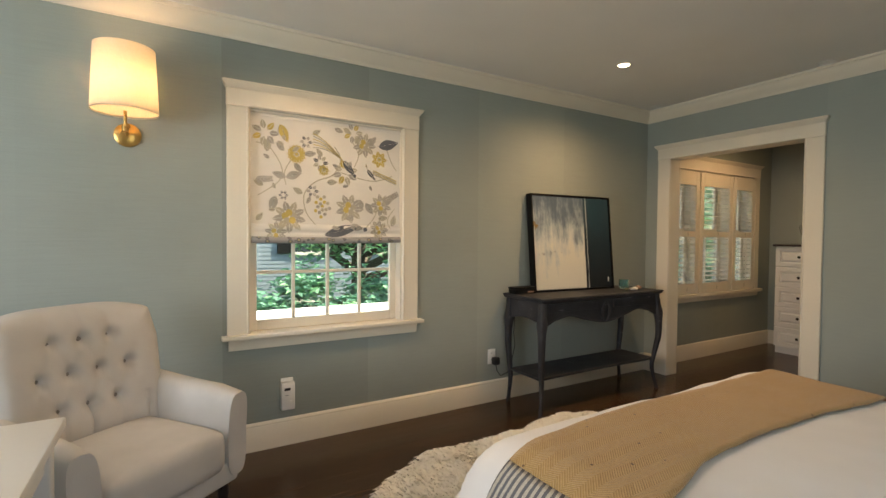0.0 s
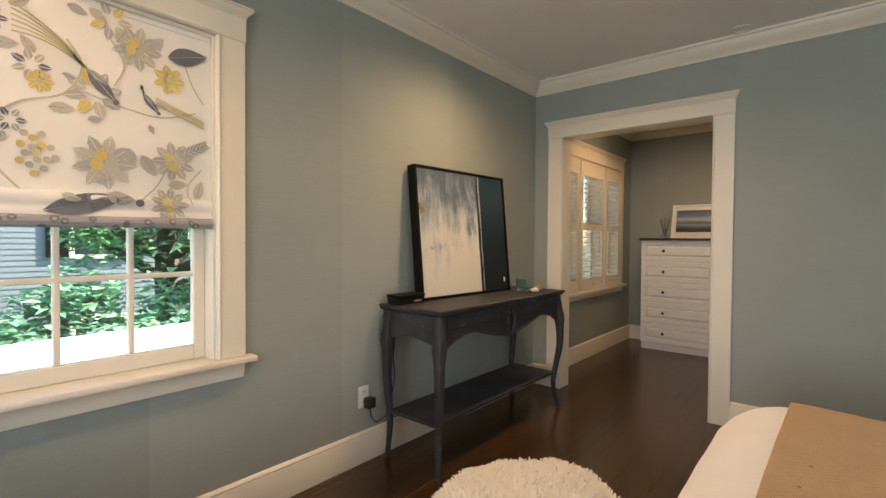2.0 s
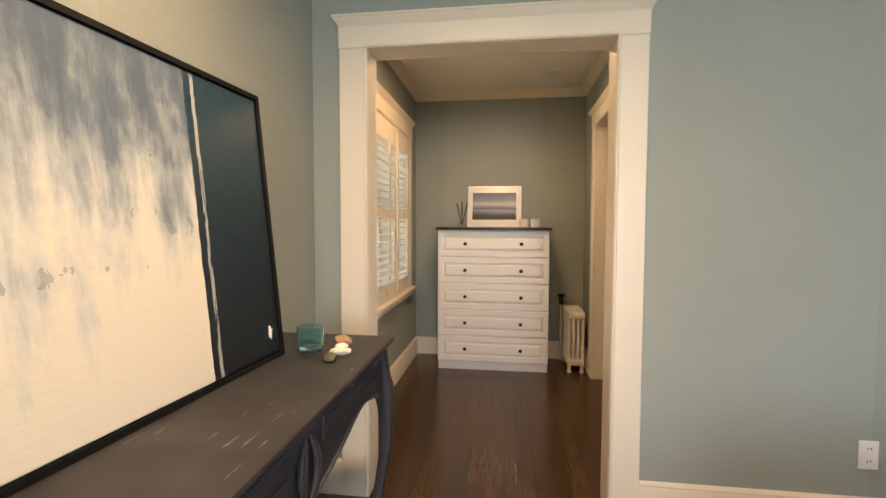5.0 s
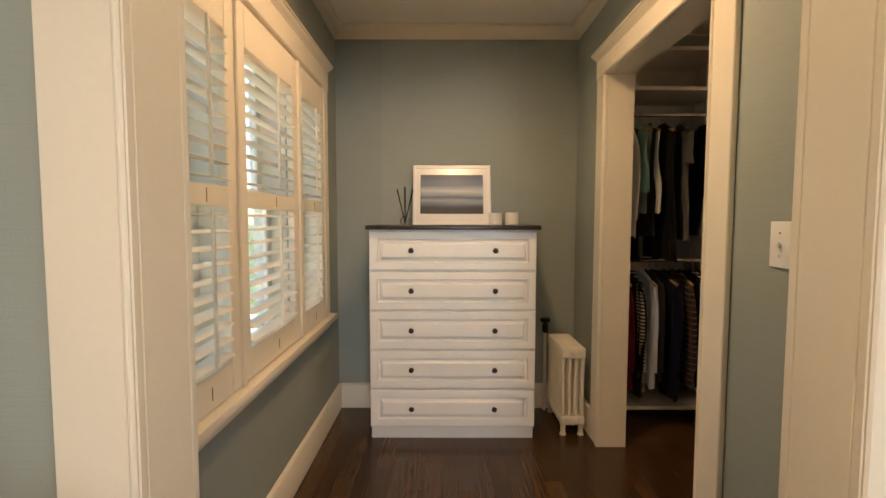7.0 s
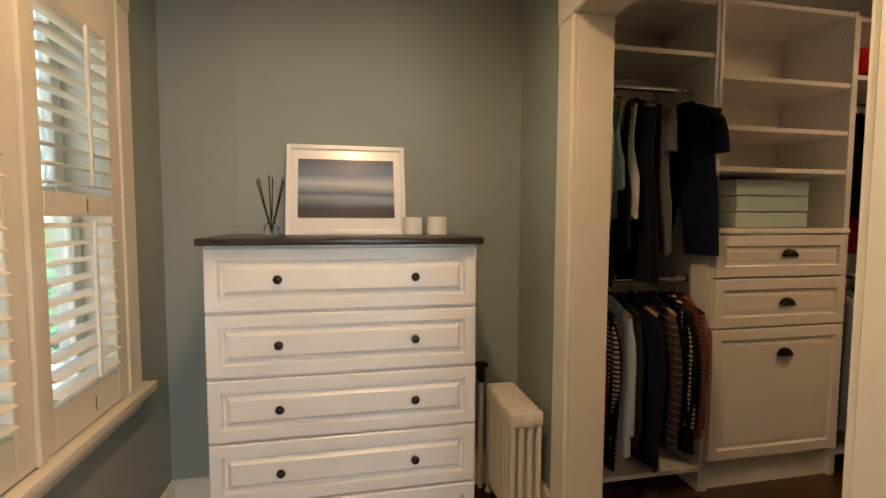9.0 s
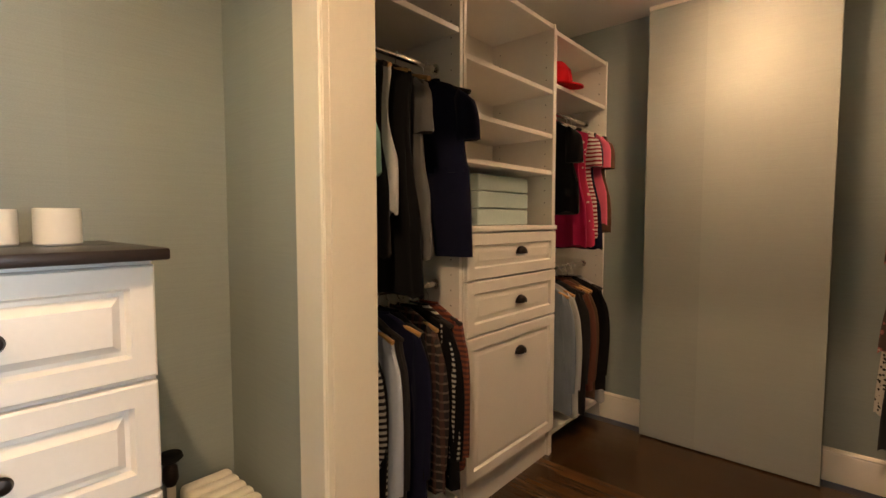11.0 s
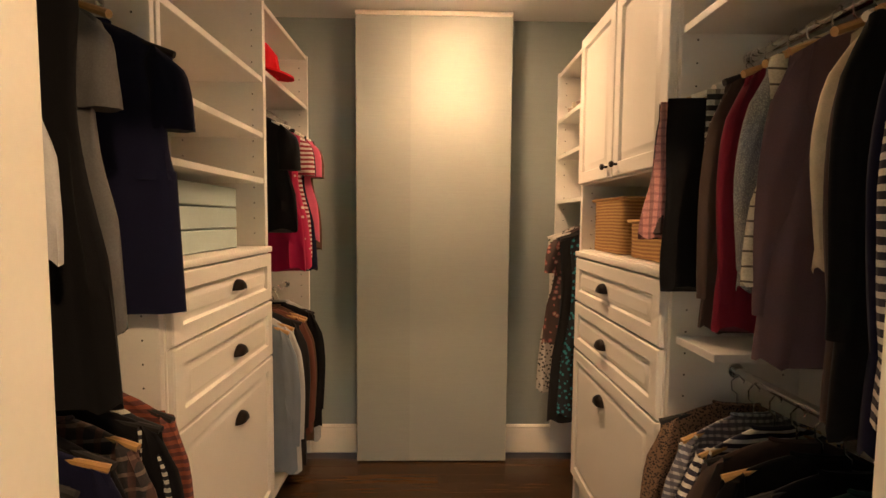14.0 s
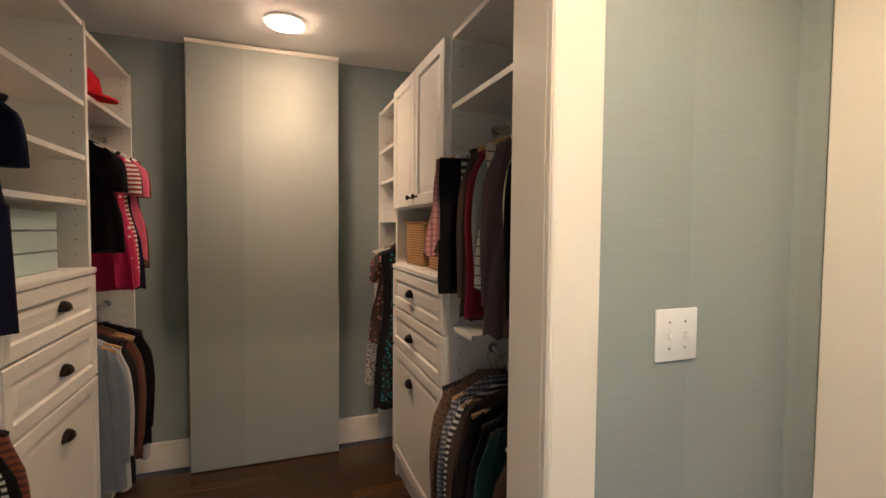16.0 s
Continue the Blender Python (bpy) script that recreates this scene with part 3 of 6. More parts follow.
sash(window_1, 0.40, 1.363, N + 0.075, 0.70, 1.375, 4, 2)
sash(window_1, 0.40, 1.363, N + 0.112, 1.345, 2.01, 4, 2)
for x0, x1 in ((0.385, 0.40), (1.363, 1.378)):
    part("window_jamb", boxed(x0, x1, N - 0.001, N + 0.175, 0.70, 2.01), TRIM, window_1)
part("head_jamb", boxed(0.40, 1.363, N - 0.001, N + 0.175, 1.998, 2.011), TRIM, window_1)
part("outer_sill", boxed(0.33, 1.43, N + 0.10, N + 0.24, 0.655, 0.70, bev=0.004), TRIM, window_1)

# alcove window: three sashes behind plantation shutters
window_2 = thing("window_2", Matrix(), "triple window with white trim behind plantation shutters", "window", kind="structure")
casing(window_2, 4.392, 5.983, 0.695, 2.0, WIN, width=0.105, top=2.15, cap=0.02)
part("window_sill", boxed(4.26, 6.125, N - 0.058, N + 0.10, 0.66, 0.695, bev=0.006, seg=2), TRIM, window_2)
part("apron", sweep_bar(bmesh.new(), [(0, 0), (0.012, 0), (0.016, 0.02), (0.018, 0.04), (0.026, 0.05), (0, 0.05)], (4.285, N, 0.61), (6.09, N, 0.61), (0, -1, 0)), TRIM, window_2)
for x0, x1 in ((4.39, 4.405), (4.83, 4.91), (5.465, 5.545), (5.97, 5.985)):
    part("mullion", boxed(x0, x1, N + 0.022, N + 0.175, 0.695, 2.0, bev=0.003), TRIM, window_2)
part("head_jamb", boxed(4.405, 5.97, N + 0.0, N + 0.175, 1.985, 2.001), TRIM, window_2)
for x0, x1, c in ((4.405, 4.83, 2), (4.91, 5.465, 2), (5.545, 5.97, 2)):
    sash(window_2, x0, x1, N + 0.095, 0.70, 1.36, c, 1, stile=0.05)
    sash(window_2, x0, x1, N + 0.132, 1.33, 1.985, c, 1, stile=0.05)

# ---- bedroom ----
# bed: a duvet with soft rounded edges over the mattress, on a low base
BX0, BX1, BY0, BY1, BTOP = 0.73, 2.62, -1.02, 1.19, 0.648


def duvet_height(x, y):
    """Height of the duvet's top, falling off in a round edge."""
    r = 0.24
    dx = max(0.0, BX0 + r - x, x - (BX1 - r)) / r
    dy = max(0.0, BY0 + r - y, y - (BY1 - r)) / r
    d = min(1.0, math.hypot(dx, dy))
    puff = 0.010 * noise.noise(Vector((x * 3.1, y * 2.3, 0.3))) + 0.005 * noise.noise(Vector((x * 9, y * 6, 2.0)))
    return BTOP - 0.27 * (1 - math.sqrt(max(0.0, 1 - d * d * 0.98))) + puff


def round_corner(x, y, r=0.2):
    """Keeps the plan inside rounded corners at the foot of the bed."""
    for cx, sgn in ((BX0 + r, -1), (BX1 - r, 1)):
        dx, dy = (x - cx) * sgn, y - (BY1 - r)
        if dx > 0 and dy > 0 and math.hypot(dx, dy) > r:
            f = r / math.hypot(dx, dy)
            return cx + sgn * dx * f, BY1 - r + dy * f
    return x, y


def drape(lift, s0, s1, t0, t1, ns, nt):
    """A cloth grid over the bed: s runs along x over both sides, t along y; both may hang over the edge."""
    def fold(a, lo, hi):
        return (lo, lo - a) if a < lo else ((hi, a - hi) if a > hi else (a, 0.0))
    rows = []
    for j in range(nt + 1):
        row = []
        for i in range(ns + 1):
            s, t = s0 + (s1 - s0) * i / ns, t0 + (t1 - t0) * j / nt
            (x, ox), (y, oy) = fold(s, BX0, BX1), fold(t, BY0, BY1)
            over = max(ox, oy)
            x, y = round_corner(x, y)
            z = duvet_height(x, y) + lift - over * 0.97
            wave = 0.012 * math.sin(11 * s + 3 * t) * min(1.0, over * 6)
            sx = (-1 if s < BX0 else 1) * (lift + 0.03 * over + wave) if ox else 0.0
            sy = (-1 if t < BY0 else 1) * (lift + 0.03 * over + wave) if oy else 0.0
            row.append(Vector((x + sx, y + sy, max(z, 0.06))))
        rows.append(row)
    return rows


def sheet(rows, thick):
    """Top and underside of a cloth, closed at the rim."""
    bm = bmesh.new()
    k, n_ = len(rows), len(rows[0])
    top = [[bm.verts.new(p) for p in r] for r in rows]
    low = [[bm.verts.new(p - Vector((0, 0, thick))) for p in r] for r in rows]
    for j in range(k - 1):
        for i in range(n_ - 1):
            bm.faces.new((top[j][i], top[j][i + 1], top[j + 1][i + 1], top[j + 1][i]))
            bm.faces.new((low[j][i], low[j + 1][i], low[j + 1][i + 1], low[j][i + 1]))
    rim = [(0, i) for i in range(n_)] + [(j, n_ - 1) for j in range(1, k)] + [(k - 1, i) for i in range(n_ - 2, -1, -1)] + [(j, 0) for j in range(k - 2, 0, -1)]
    for (a, b), (c, d) in zip(rim, rim[1:] + rim[:1]):
        bm.faces.new((top[a][b], low[a][b], low[c][d], top[c][d]))
    return bm


bed = thing("bed", pose(0, 0, 0), "made bed with a smooth white cotton duvet", "bed")
part("duvet", sheet(drape(0.0, BX0 - 0.30, BX1 + 0.30, BY0 - 0.25, BY1 + 0.30, 64, 64), 0.03), COTTON, bed, "white cotton duvet", sharp=180)
part("mattress", boxed(BX0 + 0.06, BX1 - 0.06, BY0 + 0.04, BY1 - 0.06, 0.24, 0.5, bev=0.05, seg=3), COTTON, bed)
part("bed_base", boxed(BX0 + 0.07, BX1 - 0.07, BY0 + 0.04, BY1 - 0.07, 0.10, 0.24, bev=0.01), LINEN, bed)
for x in (BX0 + 0.15, BX1 - 0.15):
    for y in (BY0 + 0.15, BY1 - 0.15):
        part("leg", lathe(bmesh.new(), [(0.03, 0), (0.035, 0.1)], 12, (x, y, 0)), BLACK, bed)

# wool throw across the foot of the bed
throw = thing("throw_blanket", pose(0, 0, 0), "mustard herringbone wool throw laid across the bed", "blanket")


def throw_rows(s0, s1, ns):
    rows = drape(0.014, s0, s1, 0.0, 1.0, ns, 20)
    out = []
    for j in range(21):
        row = []
        for i in range(ns + 1):
            s = s0 + (s1 - s0) * i / ns
            edge = 0.955 - 0.07 * max(0.0, 1.2 - s)
            inner = 0.592 + 0.008 * math.sin(5 * s) - 0.22 * max(0.0, 1.27 - s) - 0.09 * max(0.0, s - 2.0)
            t = inner + (edge - inner) * j / 20 + 0.008 * math.sin(4 * s + 1)
            x = min(max(s, BX0), BX1)
            over = max(0.0, BX0 - s, s - BX1)
            sx = (-1 if s < BX0 else 1) * (0.016 + 0.03 * over) if over else 0.0
            row.append(Vector((x + sx, t, duvet_height(x, t) + 0.018 - over * 0.97)))
        out.append(row)
    return out


part("woven_field", sheet(throw_rows(BX0 + 0.122, BX1 + 0.16, 56), 0.010), THROW, throw, sharp=180)
part("striped_band", sheet(throw_rows(BX0 - 0.16, BX0 + 0.12, 14), 0.010), FRINGE, throw, "grey and cream striped woven end band", sharp=180)

# sheepskin
rug = thing("sheepskin_rug", pose(1.79, 1.70, 0, 0, 0, 6), "shaggy ivory sheepskin rug on the wood floor", "rug")


def hide_radius(a):
    return 0.47 + 0.42 * abs(math.cos(a)) ** 1.5 + 0.05 * math.sin(3 * a + 0.6) + 0.035 * math.sin(5 * a) + 0.02 * math.sin(9 * a + 1)


def hide_point(a, f):
    r = hide_radius(a) * f
    x, y = r * math.cos(a) * 1.08, r * math.sin(a) * 0.95
    z = 0.06 * (1 - f ** 6) + 0.024 * noise.noise(Vector((x * 9, y * 9, 0)))
    return Vector((x, y, max(0.004, z)))


bm = bmesh.new()
loft(bm, [[hide_point(2 * math.pi * i / 72, f) for i in range(72)] for f in (0.02, 0.2, 0.4, 0.6, 0.75, 0.88, 0.96, 1.0)], caps=True)
part("hide", bm, FLEECE, rug, sharp=180)
rng = random.Random(4)
verts, faces = [], []
for k in range(26000):
    a, f = rng.uniform(0, 2 * math.pi), math.sqrt(rng.uniform(0.0, 1.0))
    p = hide_point(a, f)
    out = Vector((math.cos(a), math.sin(a), 0))
    swirl = noise.noise(Vector((p.x * 5, p.y * 5, 7))) * 3.0
    lean = (out * (0.3 + 1.3 * f ** 4) + Vector((math.cos(a + swirl), math.sin(a + swirl), 0)) * 0.8)
    ln = rng.uniform(0.03, 0.058)
    d = (lean * 0.75 + Vector((rng.uniform(-0.4, 0.4), rng.uniform(-0.4, 0.4), 0.75))).normalized()
    side = d.cross(Vector((rng.uniform(-1, 1), rng.uniform(-1, 1), 1))).normalized() * rng.uniform(0.003, 0.0065)
    tip = p + d * ln + Vector((0, 0, -0.008))
    tip.z = max(tip.z, 0.003)
    mid = p + d * ln * 0.55 + Vector((0, 0, 0.006))
    i0 = len(verts)
    up = side.cross(d) * 0.8
    verts += [p - side, p + side, mid + side * 0.9 + up, mid - side * 0.9 + up, tip]
    faces += [(i0, i0 + 1, i0 + 2, i0 + 3), (i0 + 3, i0 + 2, i0 + 4)]
me = bpy.data.meshes.new("fleece")
me.from_pydata([tuple(v) for v in verts], [], faces)
me.materials.append(FLEECE)
for pl in me.polygons:
    pl.use_smooth = True
tagged(piece("fleece", me, rug), kind="stuff")

# tufted armchair
chair = thing("armchair", pose(-0.205, 2.185, 0, 0, 0, 38), "natural linen armchair with a deep-buttoned tufted back", "armchair")
CW = 0.36
BUTTONS = []
for r_, (z, cnt) in enumerate(((0.825, 3), (0.69, 4), (0.555, 3))):
    for i in range(cnt):
        BUTTONS.append(((i - (cnt - 1) / 2) * 0.115, z))


def back_point(u, v, front):
    """Back of the chair: u across in -1..1, v up in 0..1; it leans back and its sides roll forward."""
    w = 0.29 + 0.05 * v ** 0.6 - 0.03 * max(0.0, v - 0.75) * 4
    x = u * w
    z = 0.38 + 0.58 * v - 0.035 * abs(u) ** 4 * v
    y = 0.17 + 0.13 * v - 0.07 * abs(u) ** 3
    dip = 0.0
    if front:
        for bx_, bz in BUTTONS:
            d2 = ((x - bx_) ** 2 + (z - bz) ** 2)
            dip += 0.034 * math.exp(-d2 / 0.0008)
        # creases run slantwise from button to button
        for sgn in (1, -1):
            ph = (x * sgn + (z - 0.825) * 0.426) / 0.115
            dip += 0.008 * math.exp(-((ph - round(ph)) ** 2) / 0.004) * (1 if 0.555 < z < 0.825 and abs(x) < 0.2 else 0.0)
        if z >= 0.825:
            ph = x / 0.115
            dip += 0.007 * math.exp(-((ph - round(ph)) ** 2) / 0.003) * (1 if abs(x) < 0.16 else 0.0)
        if z <= 0.555:
            ph = x / 0.115
            dip += 0.014 * math.exp(-((ph - round(ph)) ** 2) / 0.004)
        rim = max(abs(u), abs(2 * v - 1)) ** 8
        y -= 0.075 * (1 - rim) - dip
    else:
        y += 0.05
    return Vector((x, y, z))


bm = bmesh.new()
NU, NV = 56, 64
fr = [[bm.verts.new(back_point(-1 + 2 * i / NU, j / NV, True)) for i in range(NU + 1)] for j in range(NV + 1)]
bk = [[bm.verts.new(back_point(-1 + 2 * i / NU, j / NV, False)) for i in range(NU + 1)] for j in range(NV + 1)]
for g, rev in ((fr, False), (bk, True)):
    for j in range(NV):
        for i in range(NU):
            q = (g[j][i], g[j][i + 1], g[j + 1][i + 1], g[j + 1][i])
            bm.faces.new(q[::-1] if rev else q)
rim = [(0, i) for i in range(NU + 1)] + [(j, NU) for j in range(1, NV + 1)] + [(NV, i) for i in range(NU - 1, -1, -1)] + [(j, 0) for j in range(NV - 1, 0, -1)]
for (a, b), (c, d) in zip(rim, rim[1:] + rim[:1]):
    bm.faces.new((fr[a][b], bk[a][b], bk[c][d], fr[c][d]))
bmesh.ops.smooth_vert(bm, verts=[v for j in (0, NV) for v in fr[j]], factor=0.5, use_axis_x=True, use_axis_y=True, use_axis_z=True)
back = part("backrest", bm, LINEN, chair, "deep-buttoned linen back", sharp=70)
for bx_, bz in BUTTONS:
    v_ = (bz - 0.38) / 0.58
    u_ = bx_ / (0.29 + 0.05 * v_ ** 0.6)
    p = back_point(u_, v_, True)
    part("button", lathe(bmesh.new(), [(0.001, -0.006), (0.008, -0.004), (0.0105, 0.002), (0.0105, 0.006)], 12, (p.x, p.y - 0.006, p.z), "Y"), BUTTON, back)


def soft_box(x0, x1, y0, y1, z0, z1, r, seg=4, crown_=0.0):
    bm = boxed(x0, x1, y0, y1, z0, z1, bev=r, seg=seg)
    bmesh.ops.subdivide_edges(bm, edges=[e for e in bm.edges if e.calc_length() > 0.15], cuts=6, use_grid_fill=True)
    for v in bm.verts:
        if v.co.z > z1 - r * 0.5:
            cx, cy = (v.co.x - x0) / (x1 - x0), (v.co.y - y0) / (y1 - y0)
            v.co.z += crown_ * 16 * cx * (1 - cx) * cy * (1 - cy)
        v.co += Vector((noise.noise(v.co * 6), noise.noise(v.co * 6 + Vector((5, 0, 0))), 0)) * 0.004
    return bm


part("seat", soft_box(-0.255, 0.255, -0.36, 0.16, 0.24, 0.43, 0.05, crown_=0.025), LINEN, chair, sharp=60)
for sgn in (-1, 1):
    rings = []
    for k in range(13):
        y = -0.34 + 0.56 * k / 12
        top = 0.585 + 0.025 * (k / 12) ** 2 - 0.018 * max(0, 3 - k) / 3
        wide = 0.062 - 0.010 * max(0, 2 - k) / 2
        ring = []
        for i in range(20):
            a = 2 * math.pi * i / 20
            ca, sa = math.cos(a), math.sin(a)
            px = math.copysign(abs(ca) ** 0.6, ca) * wide
            pz = math.copysign(abs(sa) ** 0.55, sa)
            z = 0.40 + (pz * (top - 0.40) if pz > 0 else pz * 0.20)
            ring.append(Vector((sgn * 0.315 + px + sgn * 0.014 * max(0, pz), y, z)))
        rings.append(ring)
    part("armrest", loft(bmesh.new(), rings), LINEN, chair, sharp=70)
part("seat_rail", soft_box(-0.33, 0.33, -0.335, 0.24, 0.17, 0.27, 0.02), LINEN, chair, sharp=60)
for x, y in ((-0.28, -0.29), (0.28, -0.29), (-0.26, 0.22), (0.26, 0.22)):
    part("leg", lathe(bmesh.new(), [(0.014, 0), (0.017, 0.02), (0.026, 0.17)], 14, (x, y, 0)), DARK_TOP, chair, "dark tapered wooden leg")

# white side table by the chair
table = thing("side_table", pose(-0.6, 1.34, 0), "white painted side table with square legs", "table")
part("tabletop", boxed(-0.30, 0.31, -0.36, 0.375, 0.665, 0.70, bev=0.006, seg=2), WHITE_WOOD, table)
for y0, y1 in ((-0.32, -0.30), (0.315, 0.335)):
    part("apron", boxed(-0.25, 0.24, y0, y1, 0.56, 0.664, bev=0.002), WHITE_WOOD, table)
for x0, x1 in ((-0.27, -0.25), (0.25, 0.27)):
    part("apron", boxed(x0, x1, -0.28, 0.295, 0.56, 0.664, bev=0.002), WHITE_WOOD, table)
for x in (-0.26, 0.26):
    for y in (-0.31, 0.325):
        part("leg", boxed(x - 0.024, x + 0.024, y - 0.024, y + 0.024, 0, 0.664, bev=0.004), WHITE_WOOD, table)

# console table with cabriole legs
console = thing("console_table", pose(2.235, 2.30, 0), "distressed charcoal console table with carved apron and curved legs", "console table")
L, D, HT = 1.365, 0.445, 0.845
bm = bmesh.new()
prof = [(0.0, 0.812), (-0.006, 0.818), (-0.012, 0.823), (-0.012, 0.829), (-0.018, 0.833), (-0.018, HT - 0.004), (-0.014, HT)]
rings = []
for o, z in prof:
    a = 0.018
    rings.append([(o + a, o + a, z), (L - o - a, o + a, z), (L - o - a, D - 0.006, z), (o + a, D - 0.006, z)])
loft(bm, rings)
part("tabletop", bm, CHARCOAL, console)


def apron_edge(u):
    """Lower edge of the front: arches beside the legs, a low bow in the middle."""
    a = abs(2 * u - 1)
    return 0.665 + 0.035 * math.exp(-((a - 0.62) / 0.2) ** 2) - 0.04 * math.exp(-(a / 0.30) ** 2) - 0.035 * max(0, a - 0.86) / 0.14


bm = bmesh.new()
xs = [0.05 + (L - 0.10) * i / 64 for i in range(65)]
loft(bm, [[(x, 0.028, apron_edge(i / 64)), (x, 0.050, apron_edge(i / 64)), (x, 0.050, 0.812), (x, 0.028, 0.812)] for i, x in enumerate(xs)])
apron = part("front_apron", bm, CHARCOAL, console, "scalloped apron with rubbed edges")
bm = bmesh.new()
tube(bm, [(x, 0.027, apron_edge(i / 64) + 0.006) for i, x in enumerate(xs)], 0.006, 6)
part("apron_bead", bm, CHARCOAL, apron)
for x0, x1 in ((0.09, L / 2 - 0.085), (L / 2 + 0.085, L - 0.09)):
    drawer = part("drawer_front", boxed(x0, x1, 0.022, 0.034, 0.735, 0.800, bev=0.004), CHARCOAL, apron)
    tube(bm := bmesh.new(), [(x0 + 0.02, 0.021, 0.748), (x0 + 0.02, 0.021, 0.788), (x1 - 0.02, 0.021, 0.788), (x1 - 0.02, 0.021, 0.748), (x0 + 0.02, 0.021, 0.748)], 0.0025, 6)
    part("drawer_bead", bm, CHARCOAL, drawer)
for sgn in (-1, 1):
    for k, amp in enumerate((0.045, 0.028)):
        pts = [(L / 2 + sgn * amp * math.sin(math.pi * j / 14) ** 0.8 + sgn * 0.004, 0.024 - 0.006 * math.sin(math.pi * j / 14), 0.635 + 0.155 * j / 14) for j in range(15)]
        part("carved_leaf", tube(bmesh.new(), pts, [0.002 + 0.006 * math.sin(math.pi * j / 14) for j in range(15)], 8), CHARCOAL, apron)
for x0, x1 in ((0.028, 0.05), (L - 0.05, L - 0.028)):
    bm = bmesh.new()
    loft(bm, [[(x0, 0.03 + (D - 0.06) * i / 16, 0.675 - 0.012 * math.cos(2 * math.pi * i / 16)), (x1, 0.03 + (D - 0.06) * i / 16, 0.675 - 0.012 * math.cos(2 * math.pi * i / 16)), (x1, 0.03 + (D - 0.06) * i / 16, 0.812), (x0, 0.03 + (D - 0.06) * i / 16, 0.812)] for i in range(17)])
    part("side_apron", bm, CHARCOAL, console)
part("back_apron", boxed(0.05, L - 0.05, D - 0.045, D - 0.025, 0.70, 0.812), CHARCOAL, console)


def cabriole(x, y, ox, oy):
    rings = []
    for k in range(25):
        z = 0.812 * (1 - k / 24)
        t = 1 - z / 0.812
        bulge = 0.028 * math.sin(math.pi * min(1, t * 1.35)) - 0.016 * math.sin(math.pi * max(0, t - 0.45) / 0.55) + 0.022 * max(0, t - 0.8) / 0.2
        half = 0.027 if t < 0.13 else 0.031 - 0.020 * ((t - 0.13) / 0.87) ** 0.8
        half += 0.007 * math.exp(-((t - 0.2) / 0.05) ** 2) + 0.005 * max(0, t - 0.94) / 0.06
        cx, cy = x + ox * bulge, y + oy * bulge
        ring = []
        for i in range(12):
            a = 2 * math.pi * (i + 0.5) / 12
            ca, sa = math.cos(a), math.sin(a)
            ring.append((cx + math.copysign(abs(ca) ** 0.65, ca) * half, cy + math.copysign(abs(sa) ** 0.65, sa) * half, z))
        rings.append(ring)
    return loft(bmesh.new(), rings)


for x, y, ox, oy in ((0.045, 0.045, -0.7, -0.7), (L - 0.045, 0.045, 0.9, -0.7), (0.045, D - 0.04, -0.6, 0.0), (L - 0.045, D - 0.04, 0.6, 0.0)):
    part("leg", cabriole(x, y, ox, oy), CHARCOAL, console, "curved leg with rubbed knee")
bm = bmesh.new()
rows = []
for i in range(33):
    x = 0.04 + (L - 0.08) * i / 32
    dip = 0.035 * math.sin(math.pi * i / 32)
    rows.append([(x, 0.055 + dip * 0.4, 0.245), (x, D - 0.05, 0.245), (x, D - 0.05, 0.263), (x, 0.055 + dip * 0.4, 0.263)])
loft(bm, rows)
part("lower_shelf", bm, CHARCOAL, console)

# canvas leaning on the wall
PW, PH = 0.862, 0.79
canvas = thing("painting", pose(2.460, 2.622, 0.846, -5.6, 0, -3.0), "large abstract canvas in cream, grey and navy, black float frame", "painting")
part("frame", boxed(0, 0.014, 0, 0.060, 0, PH), BLACK, canvas)
for a, b, c, d in ((PW - 0.014, PW, 0, PH), (0.014, PW - 0.014, 0, 0.014), (0.014, PW - 0.014, PH - 0.014, PH)):
    part("frame", boxed(a, b, 0, 0.060, c, d), BLACK, canvas)
bm = boxed(0, PW - 0.032, 0, 0.03, 0, PH - 0.032, bev=0.003)
cv = part("canvas", bm, oil_painting(PW - 0.032, PH - 0.032), canvas, "painted canvas with cream and navy fields")
cv.location = (0.016, 0.006, 0.016)
bm = bmesh.new()
tube(bm, [(0.795, 0.004, 0.068), (0.80, 0.004, 0.10), (0.806, 0.004, 0.085), (0.803, 0.004, 0.062), (0.798, 0.004, 0.078), (0.812, 0.004, 0.088)], 0.0022, 5)
part("signature", bm, WHITE_WOOD, canvas)

box_ = thing("black_box", pose(2.345, 2.64, 0.846, 0, 0, -2), "long black lacquer box with a pale label", "box")
part("body", boxed(-0.10, 0.10, -0.042, 0.045, 0, 0.034, bev=0.003), BLACK, box_)
part("lid", boxed(-0.103, 0.103, -0.045, 0.048, 0.035, 0.052, bev=0.003), BLACK, box_)
part("label_plate", boxed(0.02, 0.075, -0.0445, -0.0415, 0.010, 0.02), surface("worn label", (0.35, 0.22, 0.17), 0.6), box_)

tumbler = thing("candle_glass", pose(3.362, 2.512, 0.846), "blue-green glass votive with a frosted foot", "candle holder")
part("glass_cup", lathe(bmesh.new(), [(0.036, 0.004), (0.041, 0.02), (0.042, 0.078), (0.038, 0.078), (0.037, 0.022), (0.005, 0.018)], 28), glass("sea-green glass", (0.50, 0.78, 0.80), 0.05), tumbler)
part("foot", lathe(bmesh.new(), [(0.034, 0), (0.034, 0.003), (0.028, 0.006)], 28), glass("frosted glass", (0.9, 0.95, 0.95), 0.4), tumbler)


